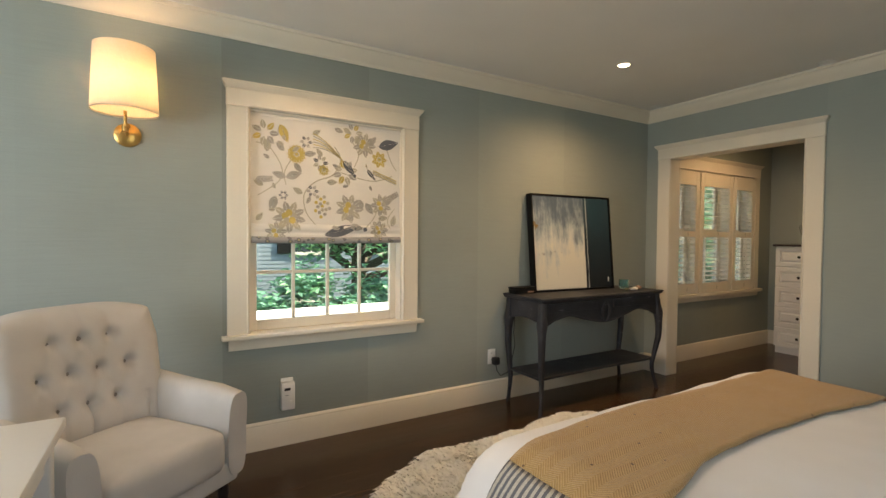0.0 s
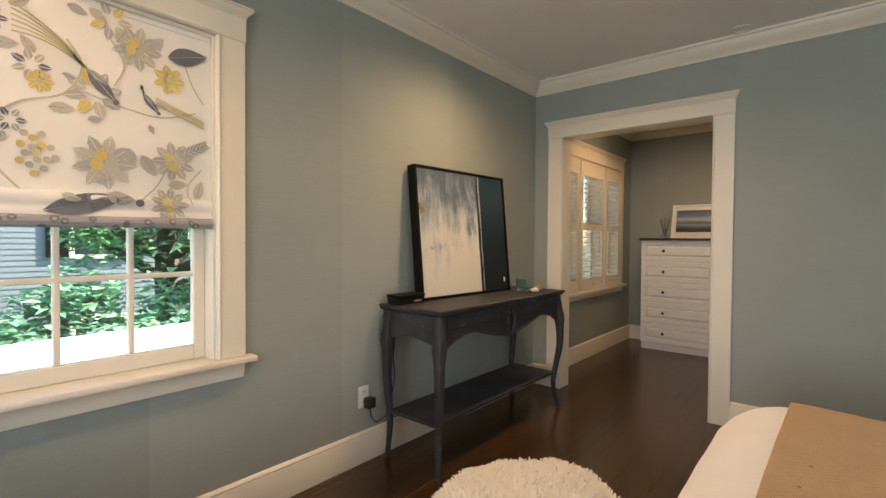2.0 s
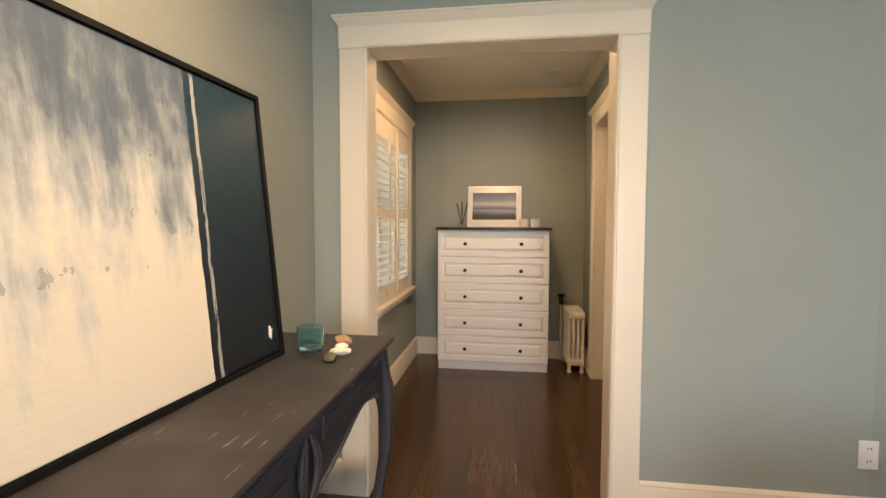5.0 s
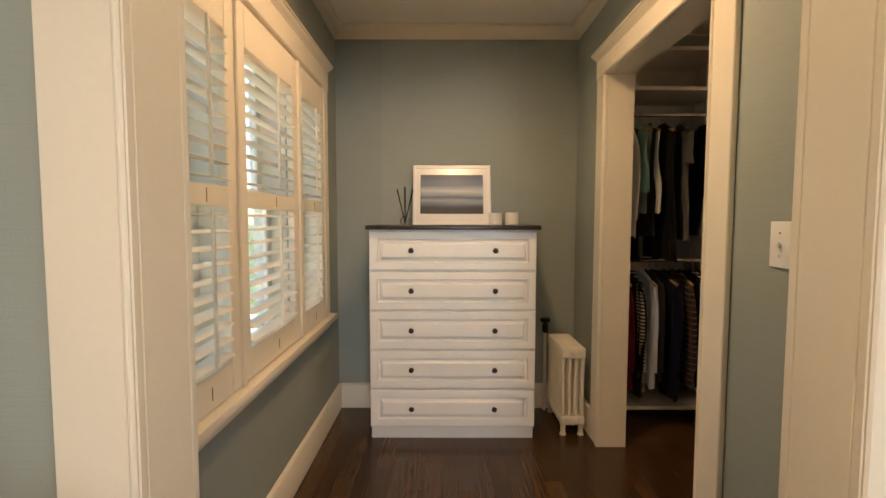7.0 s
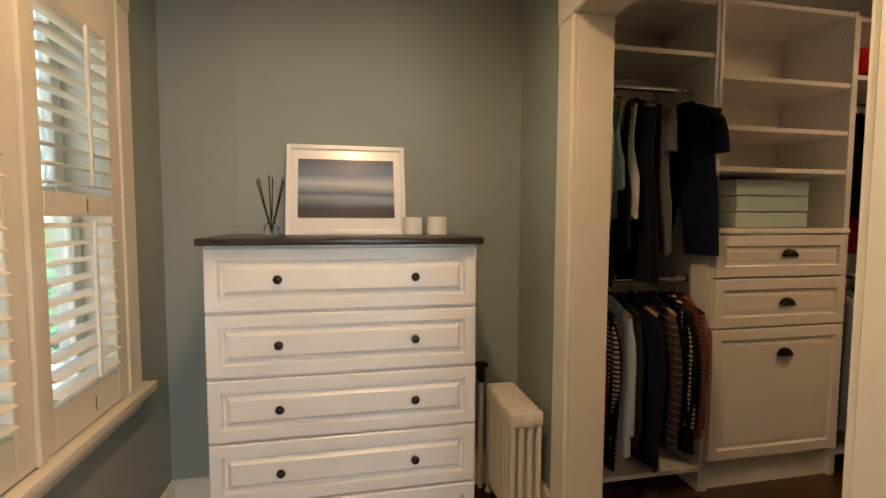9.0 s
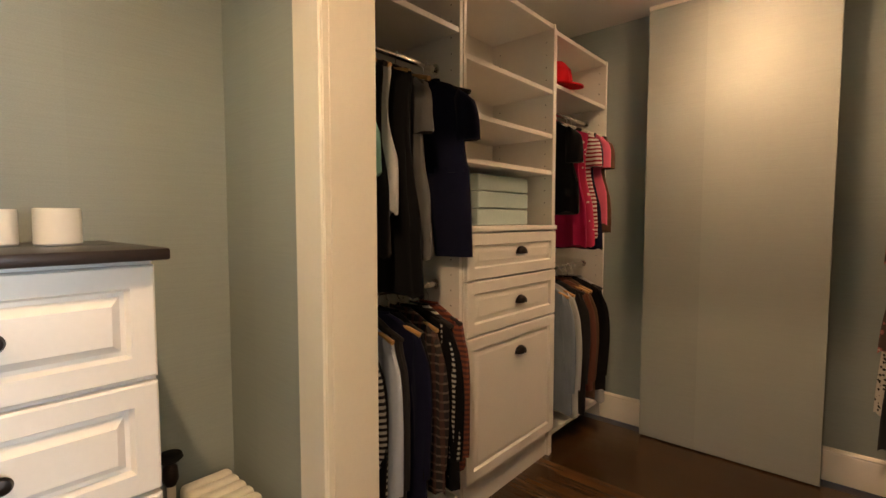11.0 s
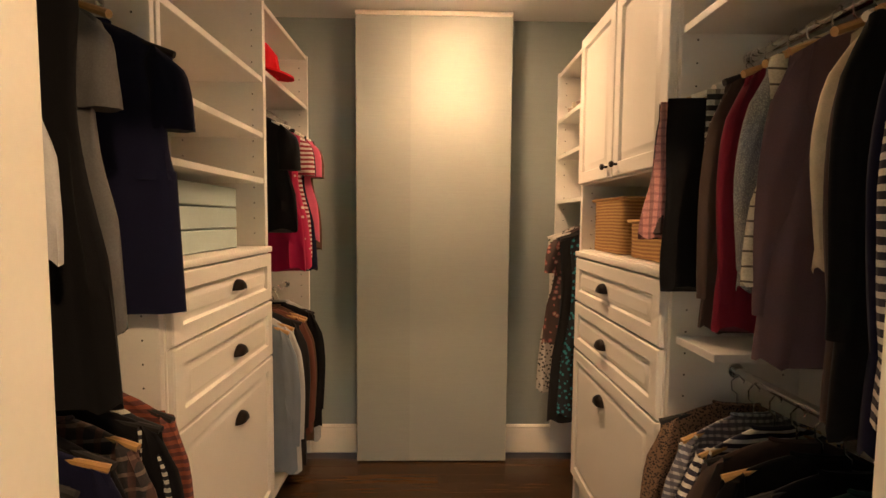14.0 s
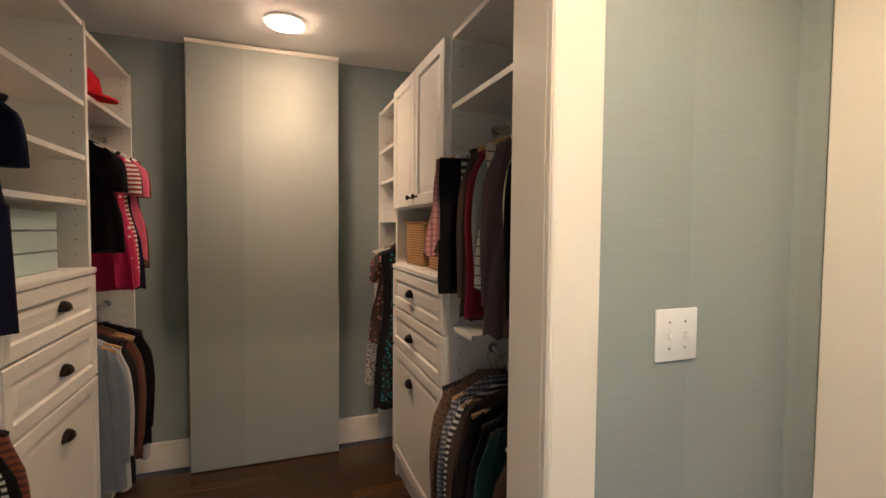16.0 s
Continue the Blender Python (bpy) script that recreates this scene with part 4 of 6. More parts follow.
def pebble(name, x, y, z, rx, ry, rz, colour, label, seed):
    bm = bmesh.new()
    bmesh.ops.create_icosphere(bm, subdivisions=3, radius=1.0)
    for v in bm.verts:
        f = 1 + 0.22 * noise.noise(v.co * 1.3 + Vector((seed, 0, 0))) + 0.05 * noise.noise(v.co * 5)
        v.co = Vector((v.co.x * rx * f * 1.25, v.co.y * ry * f * 1.25, (v.co.z * f + 0.9) * rz * 1.2))
    single(name, bm, surface(name + " face", colour, 0.6, vary=0.3, coarse=30, fine=150), label, name, "shells and stones", m=pose(x, y, z, 0, 0, seed * 40))


pebble("stone", 3.455, 2.438, 0.845, 0.032, 0.02, 0.014, (0.42, 0.27, 0.19), "smooth brown beach stone on the console table", 1.0)
pebble("shell", 3.338, 2.405, 0.845, 0.026, 0.014, 0.010, (0.78, 0.74, 0.68), "white sea shell on the console table", 2.3)
pebble("shell", 3.385, 2.420, 0.845, 0.018, 0.014, 0.011, (0.80, 0.75, 0.70), "white sea shell on the console table", 3.6)
pebble("shell", 3.366, 2.392, 0.845, 0.012, 0.009, 0.006, (0.76, 0.70, 0.62), "small pale sea shell on the console table", 4.4)
pebble("stone", 3.275, 2.412, 0.845, 0.024, 0.015, 0.010, (0.10, 0.10, 0.06), "dark green stone on the console table", 5.1)

# wall sconce
sconce = thing("wall_sconce", pose(-0.19, N, 1.785), "brass wall sconce with a lit white drum shade", "wall lamp")
part("backplate", lathe(bmesh.new(), [(0.060, 0.0), (0.060, -0.010), (0.052, -0.016), (0.01, -0.018)], 32, (0, 0, 0), "Y"), BRASS, sconce)
part("arm", tube(bmesh.new(), [(0, -0.015, 0), (0, -0.08, 0), (0, -0.13, 0.004), (0, -0.148, 0.02), (0, -0.15, 0.05), (0, -0.15, 0.12)], 0.007, 12), BRASS, sconce)
part("knuckle", lathe(bmesh.new(), [(0.001, -0.03), (0.015, -0.028), (0.015, 0.006), (0.001, 0.008)], 16, (0, -0.15, 0.02)), BRASS, sconce)
part("bulb_holder", lathe(bmesh.new(), [(0.014, 0.10), (0.016, 0.15), (0.012, 0.155)], 16, (0, -0.15, 0)), BRASS, sconce)
part("shade", lathe(bmesh.new(), [(0.142, 0.085), (0.128, 0.395), (0.126, 0.395), (0.140, 0.085), (0.142, 0.085)], 48, (0, -0.15, 0), caps=False), LAMPSHADE, sconce, "white linen drum shade, lit from inside")
part("diffuser", lathe(bmesh.new(), [(0.138, 0.092), (0.138, 0.095), (0.02, 0.095), (0.02, 0.092)], 40, (0, -0.15, 0)), LAMPSHADE, sconce, "frosted diffuser under the shade")


def round_light(name, x, y, lit, label):
    t = thing(name, pose(x, y, H), label, "ceiling light", "recessed ceiling lights")
    part("trim_ring", lathe(bmesh.new(), [(0.052, -0.001), (0.056, -0.006), (0.040, -0.008), (0.038, 0.004), (0.052, -0.001)], 32, caps=False), PLASTIC, t)
    part("lens", lathe(bmesh.new(), [(0.040, -0.002), (0.03, -0.004), (0.001, -0.005)], 28), GLOW if lit else PLASTIC, t)


for lx, ly, watts in DOWNLIGHTS:
    round_light("recessed_light", lx, ly, True, "small recessed ceiling light, switched on")
round_light("recessed_light", 5.03, 1.97, True, "small recessed ceiling light, switched on")
# round fittings, taken for recessed lights that are off
for lx, ly in ((3.86, 1.30), (3.86, 2.585), (5.95, 1.55)):
    round_light("unlit_recessed_light", lx, ly, False, "small round white ceiling fitting, switched off")

# plug-in alarm, outlets, switch
alarm = thing("plug_in_alarm", pose(0.605, N, 0.225), "white plug-in gas alarm above the baseboard", "alarm")
part("body", boxed(-0.040, 0.040, -0.048, -0.008, 0, 0.165, bev=0.006, seg=2), PLASTIC, alarm)
part("wall_plate", boxed(-0.036, 0.036, -0.007, 0, 0.06, 0.185, bev=0.002), PLASTIC, alarm)
part("display", boxed(-0.022, 0.012, -0.0495, -0.047, 0.118, 0.134), BLACK_PLASTIC, alarm)
part("test_button", lathe(bmesh.new(), [(0.012, -0.048), (0.012, -0.051), (0.001, -0.052)], 18, (0.012, 0, 0.045), "Y"), PLASTIC, alarm)
part("label_bar", boxed(-0.02, 0.0, -0.0492, -0.047, 0.088, 0.092), surface("grey ink", (0.3, 0.3, 0.3), 0.6), alarm)


def outlet(m, label):
    t = thing("wall_outlet", m, label, "outlet", "wall outlets")
    part("cover_plate", boxed(-0.036, 0.036, -0.006, 0, -0.058, 0.058, bev=0.003, seg=2), PLASTIC, t)
    for z in (-0.026, 0.026):
        part("socket", lathe(bmesh.new(), [(0.017, -0.006), (0.017, -0.008), (0.001, -0.0085)], 20, (0, 0, z), "Y"), PLASTIC, t)
        for x in (-0.006, 0.006):
            part("slot", boxed(x - 0.0012, x + 0.0012, -0.0095, -0.008, z - 0.002, z + 0.007), BLACK_PLASTIC, t)
    return t


outlet(pose(2.150, N, 0.35), "white double wall outlet above the baseboard")
outlet(pose(EAST, 0.472, 0.338, 0, 0, -90), "white double wall outlet above the baseboard")
adapter = thing("power_adapter", pose(2.168, N, 0.322), "black plug with a thin cable hanging down", "plug")
part("body", boxed(-0.024, 0.026, -0.055, -0.009, -0.03, 0.025, bev=0.005, seg=2), BLACK_PLASTIC, adapter)
cable = [(0, -0.035, -0.03), (0.01, -0.035, -0.08), (0.05, -0.03, -0.125), (0.12, -0.03, -0.11), (0.16, -0.03, -0.02), (0.19, -0.03, 0.10), (0.175, -0.03, 0.20), (0.185, -0.03, 0.30), (0.17, -0.03, 0.42), (0.16, -0.04, 0.475)]
part("cable", tube(bmesh.new(), cable, 0.0032, 6), BLACK_PLASTIC, adapter)
sw = thing("light_switch", pose(4.498, ALC_S, 1.197, 0, 0, 180), "white double toggle switch plate", "light switch")
part("cover_plate", boxed(-0.061, 0.061, -0.006, 0, -0.060, 0.060, bev=0.003, seg=2), PLASTIC, sw)
for x in (-0.023, 0.023):
    part("toggle", boxed(x - 0.0045, x + 0.0045, -0.014, -0.006, -0.008, 0.006, bev=0.002), PLASTIC, sw)
    for z in (-0.03, 0.03):
        part("screw", lathe(bmesh.new(), [(0.003, -0.006), (0.003, -0.0075), (0.001, -0.008)], 8, (x, 0, z), "Y"), CHROME, sw)

# roman shade with a printed linen
HEM = spotted("printed hem", (0.34, 0.33, 0.33), (0.17, 0.17, 0.18), 26, 0.36, (0.45, 0.40, 0.25))
blind = thing("roman_shade", pose(0.403, N, 1.245), "ivory roman shade printed with grey and gold flowers and birds", "window shade")
SW_, SH_ = 0.957, 0.765


def shade_y(z):
    """Front of the cloth, with gathered folds at its foot."""
    fold = 0.0
    if z < 0.10:
        fold = 0.009 * abs(math.sin(z / 0.10 * math.pi * 2.0)) + 0.012
    return -0.004 - fold + 0.02


bm = bmesh.new()
nz = 90
rows = []
for j in range(nz + 1):
    z = SH_ * j / nz
    rows.append([Vector((SW_ * i / 24, shade_y(z) + 0.0012 * noise.noise(Vector((i * 0.4, z * 6, 3))), z)) for i in range(25)])
fr = [[bm.verts.new(p) for p in r] for r in rows]
bk = [[bm.verts.new(p + Vector((0, 0.006, 0))) for p in r] for r in rows]
for j in range(nz):
    for i in range(24):
        bm.faces.new((fr[j][i], fr[j][i + 1], fr[j + 1][i + 1], fr[j + 1][i]))
        bm.faces.new((bk[j][i], bk[j + 1][i], bk[j + 1][i + 1], bk[j][i + 1]))
for j in range(nz):
    bm.faces.new((fr[j][0], fr[j + 1][0], bk[j + 1][0], bk[j][0]))
    bm.faces.new((fr[j][24], bk[j][24], bk[j + 1][24], fr[j + 1][24]))
for i in range(24):
    bm.faces.new((fr[0][i], bk[0][i], bk[0][i + 1], fr[0][i + 1]))
cloth_part = part("cloth", bm, SHADE_CLOTH, blind, sharp=60)
part("head_rail", boxed(0.0, SW_, 0.012, 0.045, SH_ - 0.03, SH_), SHADE_CLOTH, blind)
part("hem_fold", tube(bmesh.new(), [(0.002, 0.002, 0.006), (SW_ * 0.5, 0.004, 0.003), (SW_ - 0.002, 0.002, 0.009)], 0.021, 10), HEM, blind)

INK = {"grey": bmesh.new(), "sage": bmesh.new(), "gold": bmesh.new(), "slate": bmesh.new()}


LAYER = [0.0]  # rises with each patch, so that no two share a plane


def ink(colour, pts, lift=0.0008):
    """A flat patch of print on the cloth, from points across and up."""
    bm = INK[colour]
    pts = [(x, z) for x, z in pts]
    if any(not (0.002 < x < SW_ - 0.002 and 0.004 < z < SH_ - 0.003) for x, z in pts):
        return
    try:
        bm.faces.new([bm.verts.new((x, shade_y(z) - 0.0034 - lift - LAYER[0], z)) for x, z in pts])
    except ValueError:
        pass


def ink_leaf(colour, x, z, length, width, ang, serrate=0.0):
    """Two half blades with a thin light vein between them."""
    LAYER[0] += 0.000005
    ca, sa = math.cos(ang), math.sin(ang)
    for sgn in (1, -1):
        for k in range(6):
            q = []
            for u, edge in ((k / 6, 0), ((k + 1) / 6, 0), ((k + 1) / 6, 1), (k / 6, 1)):
                w = width * math.sin(math.pi * min(1, u ** 0.8)) * (1 - serrate * (int(u * 6 + 0.5) % 2))
                off = sgn * (0.0012 + edge * max(0.0005, w))
                q.append((x + ca * u * length - sa * off, z + sa * u * length + ca * off))
            ink(colour, q if sgn > 0 else q[::-1])


def ink_disc(colour, x, z, r, lift=0.0014, n_=12):
    LAYER[0] += 0.000005
    ink(colour, [(x + r * math.cos(2 * math.pi * i / n_), z + r * math.sin(2 * math.pi * i / n_)) for i in range(n_)], lift)


def ink_flower(x, z, r, petals, colour="gold", heart="sage"):
    for k in range(petals):
        a = 2 * math.pi * k / petals
        ink_leaf(colour, x + 0.25 * r * math.cos(a), z + 0.25 * r * math.sin(a), r * 0.8, r * 0.24, a)
    ink_disc(heart, x, z, r * 0.26)
    ink_disc("gold", x, z, r * 0.15, 0.002)


def ink_line(colour, pts, w):
    for (a, b), (c, d) in zip(pts, pts[1:]):
        ln = math.hypot(c - a, d - b) or 1
        nx, nz_ = -(d - b) / ln * w, (c - a) / ln * w
        ink(colour, [(a - nx, b - nz_), (c - nx, d - nz_), (c + nx, d + nz_), (a + nx, b + nz_)], 0.0004)


def sprig(x, z, ang, length, n_, leaf, colour, side_ang=0.75):
    """A stem with paired leaves along it."""
    ink_line("sage", [(x + length * k / 6 * math.cos(ang), z + length * k / 6 * math.sin(ang)) for k in range(7)], 0.0016)
    for k in range(n_):
        u = length * (k + 0.6) / n_
        px, pz = x + u * math.cos(ang), z + u * math.sin(ang)
        for sgn in (-1, 1):
            ink_leaf(colour, px, pz, leaf * (1 - 0.05 * k), leaf * 0.2, ang + sgn * side_ang)


def veined_leaf(x, z, length, ang, colour="grey", fat=0.24):
    """A broad leaf with a dark midrib and side veins."""
    ink_leaf(colour, x, z, length, length * fat, ang)
    tip = [(x + length * u * math.cos(ang), z + length * u * math.sin(ang)) for u in (0.05, 0.5, 0.9)]
    LAYER[0] += 0.00001
    ink_line("slate", tip, 0.0008)
    for u in (0.25, 0.45, 0.65):
        for sgn in (-1, 1):
            px, pz = x + length * u * math.cos(ang), z + length * u * math.sin(ang)
            ink_line("slate", [(px, pz), (px + 0.16 * length * math.cos(ang + sgn * 0.7), pz + 0.16 * length * math.sin(ang + sgn * 0.7))], 0.0005)


def leafy_ring(x, z, r, n_, colours, start=0.0):
    for k in range(n_):
        a = start + 2 * math.pi * k / n_
        ink_leaf(colours[k % len(colours)], x + 0.35 * r * math.cos(a), z + 0.35 * r * math.sin(a), r * 0.8, r * 0.24, a, 0.2)


def curl(pts, w=0.0026):
    """A smooth stem through a few points."""
    out = []
    for i in range(len(pts) - 1):
        p0, p1, p2, p3 = pts[max(i - 1, 0)], pts[i], pts[i + 1], pts[min(i + 2, len(pts) - 1)]
        for k in range(6):
            t = k / 6
            out.append(tuple(0.5 * (2 * p1[j] + (p2[j] - p0[j]) * t + (2 * p0[j] - 5 * p1[j] + 4 * p2[j] - p3[j]) * t * t + (3 * p1[j] - p0[j] - 3 * p2[j] + p3[j]) * t ** 3) for j in (0, 1)))
    ink_line("sage", out + [pts[-1]], w)


def fruit(x, z, r, n_, rng_):
    """Round fruits in a bed of leaves."""
    leafy_ring(x, z, r * 2.1, 9, ("grey", "sage"), rng_.uniform(0, 1))
    for k in range(n_):
        a = 2 * math.pi * k / n_ + 0.4
        px, pz = x + 0.62 * r * math.cos(a), z + 0.62 * r * math.sin(a)
        ink_disc("gold" if k % 3 else "sage", px, pz, r * 0.5, 0.0014)
        ink_line("slate", [(px + r * 0.45 * math.cos(q), pz + r * 0.45 * math.sin(q)) for q in (3.6, 4.2, 4.8, 5.4)], 0.0008)


def bird(x, z, size, flip, tail):
    """Slate bird: body, folded wing, head, and a fan of long tail plumes."""
    ink_leaf("slate", x, z, size, size * 0.17, -0.85 if flip > 0 else math.pi + 0.85)
    ink_leaf("grey", x + flip * size * 0.05, z + size * 0.02, size * 0.55, size * 0.07, -0.7 if flip > 0 else math.pi + 0.7)
    ink_disc("slate", x + flip * size * 0.66, z - size * 0.76, size * 0.085)
    for k in range(6):
        ink_line("gold" if k % 2 == 0 else "grey", [(x - flip * tail * u, z + tail * (0.72 - 0.09 * k) * u + 0.03 * math.sin(u * 2.6)) for u in (0, 0.2, 0.4, 0.6, 0.8, 1.0)], 0.0024)


rng = random.Random(12)
curl([(0.18, 0.42), (0.16, 0.36), (0.10, 0.31), (0.04, 0.27)])
curl([(0.26, 0.53), (0.21, 0.46), (0.19, 0.40), (0.20, 0.34)])
curl([(0.50, 0.60), (0.54, 0.52), (0.49, 0.42), (0.38, 0.37), (0.31, 0.29), (0.32, 0.18), (0.38, 0.10)], 0.0032)
curl([(0.62, 0.64), (0.66, 0.56), (0.63, 0.48)])
curl([(0.54, 0.44), (0.66, 0.41), (0.78, 0.40), (0.90, 0.44)])
curl([(0.86, 0.62), (0.89, 0.54), (0.93, 0.48)])
curl([(0.70, 0.08), (0.76, 0.14), (0.80, 0.22)])
curl([(0.88, 0.08), (0.87, 0.15), (0.92, 0.22)])
curl([(0.03, 0.58), (0.10, 0.56), (0.16, 0.48), (0.18, 0.42)])
# daisy and the leaves about it
ink_flower(0.263, 0.53, 0.056, 16)
for x, z, ln, ang, col in ((0.19, 0.545, 0.065, 2.4, "grey"), (0.31, 0.535, 0.075, 0.15, "grey"), (0.25, 0.475, 0.07, -0.9, "grey"), (0.20, 0.385, 0.085, 2.85, "grey"), (0.20, 0.385, 0.10, 0.35, "grey"), (0.14, 0.27, 0.10, -1.9, "grey"), (0.07, 0.33, 0.06, 2.7, "sage"), (0.09, 0.53, 0.08, 1.5, "sage"), (0.30, 0.29, 0.07, 2.6, "sage"), (0.67, 0.27, 0.07, -1.3, "grey"), (0.71, 0.25, 0.09, -0.95, "grey"), (0.45, 0.37, 0.07, 0.1, "sage"), (0.80, 0.15, 0.07, 0.1, "sage"), (0.36, 0.66, 0.06, 0.6, "sage"), (0.50, 0.715, 0.06, -0.3, "grey"), (0.03, 0.12, 0.06, 0.9, "sage"), (0.90, 0.10, 0.08, 1.3, "sage"), (0.56, 0.72, 0.06, -0.5, "sage"), (0.74, 0.64, 0.07, 0.9, "grey"), (0.42, 0.53, 0.06, 2.2, "sage")):
    veined_leaf(x, z, ln, ang, col)
veined_leaf(0.165, 0.70, 0.115, -1.15, "gold", 0.22)
leafy_ring(0.08, 0.64, 0.07, 7, ("grey", "gold", "sage"))
leafy_ring(0.32, 0.61, 0.035, 6, ("slate", "grey"))
leafy_ring(0.41, 0.49, 0.045, 7, ("slate", "sage", "grey"))
ink_flower(0.43, 0.445, 0.036, 8)
fruit(0.22, 0.145, 0.042, 5, rng)
fruit(0.60, 0.21, 0.040, 4, rng)
fruit(0.70, 0.63, 0.034, 4, rng)
fruit(0.14, 0.05, 0.028, 3, rng)
fruit(0.80, 0.075, 0.028, 3, rng)
fruit(0.82, 0.24, 0.032, 3, rng)
leafy_ring(0.57, 0.44, 0.075, 8, ("sage", "grey", "gold"), 0.3)
leafy_ring(0.62, 0.70, 0.06, 7, ("sage", "gold", "grey"), 0.1)
ink_flower(0.805, 0.545, 0.055, 7)
leafy_ring(0.36, 0.31, 0.035, 6, ("slate", "grey"))
for k in range(16):
    ink_disc(("gold", "grey", "sage")[k % 3], 0.42 + 0.045 * math.cos(k * 2.4) * math.sqrt(k / 16) * 1.2, 0.22 + 0.06 * math.sin(k * 2.4) * math.sqrt(k / 16) * 1.2, 0.011)
leafy_ring(0.185, 0.275, 0.026, 6, ("slate",))
sprig(0.83, 0.255, 0.55, 0.12, 7, 0.04, "grey", 0.6)
sprig(0.02, 0.36, 0.1, 0.09, 5, 0.035, "grey", 0.6)
bird(0.555, 0.515, 0.12, 1, 0.19)
bird(0.72, 0.47, 0.075, 1, 0.01)
for k in range(4):
    ink_line("gold" if k % 2 else "grey", [(0.76 + 0.17 * u, 0.445 - 0.06 * u + 0.008 * k) for u in (0, 0.3, 0.6, 1.0)], 0.0024)
veined_leaf(0.80, 0.63, 0.15, 0.28, "slate", 0.22)
veined_leaf(0.43, 0.035, 0.25, 0.26, "slate", 0.13)
veined_leaf(0.60, 0.095, 0.09, -0.15, "grey", 0.26)
ink_disc("slate", 0.70, 0.075, 0.014)
for k in range(14):
    veined_leaf(rng.uniform(0.04, 0.9), rng.uniform(0.03, 0.7), rng.uniform(0.035, 0.055), rng.uniform(0, 6.28), ("sage", "grey")[k % 2])
for key, mat_ in (("grey", PRINT_GREY), ("sage", PRINT_GREEN), ("gold", PRINT_GOLD), ("slate", PRINT_DARK)):
    p = part("print", INK[key], mat_, cloth_part)
    tagged(p, kind="stuff")

# ---- alcove ----
dresser = thing("dresser", pose(5.905, 1.55, 0), "white five-drawer dresser with raised panels and dark top", "dresser")
DW, DD = 0.937, 0.46
part("body", boxed(0.022, DD, 0.0, DW, 0.078, 1.204, bev=0.002), WHITE_WOOD, dresser)
part("plinth", boxed(0.034, DD - 0.01, 0.004, DW - 0.004, 0, 0.077, bev=0.002), WHITE_WOOD, dresser)
part("dresser_top", boxed(-0.036, DD, -0.016, DW + 0.014, 1.205, 1.228, bev=0.005, seg=2), DARK_TOP, dresser, "espresso stained wooden top")
LEVELS = [0.079, 0.302, 0.528, 0.752, 0.976, 1.202]
for z0, z1 in zip(LEVELS, LEVELS[1:]):
    bm = bmesh.new()
    framed_panel(bm, DW - 0.004, z1 - z0 - 0.010, 0.021, 0.042, at=lambda x, y, z: (y, x + 0.002, z + z0 + 0.003), groove=0.015, raised=0.005)
    dr = part("drawer", bm, WHITE_WOOD, dresser)
    for y in (0.232, 0.700):
        part("knob", lathe(bmesh.new(), [(0.006, 0.0), (0.006, -0.012), (0.013, -0.016), (0.0155, -0.022), (0.012, -0.029), (0.002, -0.031)], 20, (0.0, y, (z0 + z1) / 2), "X"), BRONZE, dr, "round bronze knob")

FW, FH = 0.49, 0.388
print_ = thing("framed_print", pose(6.21, 2.264, 1.229, 0, 0, -90) @ pose(0, 0, 0, -14, 0, 0), "white framed seascape print leaning on the wall", "picture")
for a, b, c, d in ((0, 0.02, 0, FH), (FW - 0.02, FW, 0, FH), (0.02, FW - 0.02, 0, 0.02), (0.02, FW - 0.02, FH - 0.02, FH)):
    part("frame", boxed(a, b, 0, 0.022, c, d, bev=0.002), WHITE_WOOD, print_)
part("mat_board", boxed(0.02, FW - 0.02, 0.008, 0.018, 0.02, FH - 0.02), surface("mat board", (0.80, 0.78, 0.74), 0.25, vary=0.02, relief=0.02, coat=0.08), print_)
im = part("image", boxed(0, FW - 0.095, 0, 0.003, 0, FH - 0.135), sea_print(FW - 0.095, FH - 0.135), print_, "blue and white seascape under a cloudy sky")
im.location = (0.0475, 0.005, 0.072)

diffuser = thing("reed_diffuser", pose(6.13, 2.302, 1.229), "small glass reed diffuser with black sticks", "diffuser")
part("bottle", lathe(bmesh.new(), [(0.001, 0), (0.028, 0.001), (0.030, 0.008), (0.028, 0.036), (0.012, 0.052), (0.011, 0.068), (0.013, 0.072), (0.009, 0.072), (0.008, 0.055), (0.024, 0.034), (0.026, 0.006)], 24), glass("clear glass"), diffuser)
for k in range(6):
    a = k * 1.05
    part("reed", tube(bmesh.new(), [(0, 0, 0.01), (0.045 * math.cos(a), 0.055 * math.sin(a), 0.225 - 0.008 * (k % 3))], 0.0024, 6), BLACK, diffuser)
for y, x, h in ((1.755, 6.16, 0.072), (1.66, 6.12, 0.075)):
    c = thing("candle_cup", pose(x, y, 1.229), "cream ceramic candle cup on the dresser", "candle", "candle cups")
    part("cup", lathe(bmesh.new(), [(0.001, 0), (0.037, 0), (0.040, 0.004), (0.039, h - 0.002), (0.037, h), (0.036, h - 0.002), (0.036, h - 0.014)], 28, caps=False), surface("cream ceramic", (0.74, 0.70, 0.62), 0.45, vary=0.04), c)
    part("wax", lathe(bmesh.new(), [(0.0355, h - 0.02), (0.0355, h - 0.014), (0.001, h - 0.013)], 24), surface("candle wax", (0.78, 0.72, 0.6), 0.5), c)

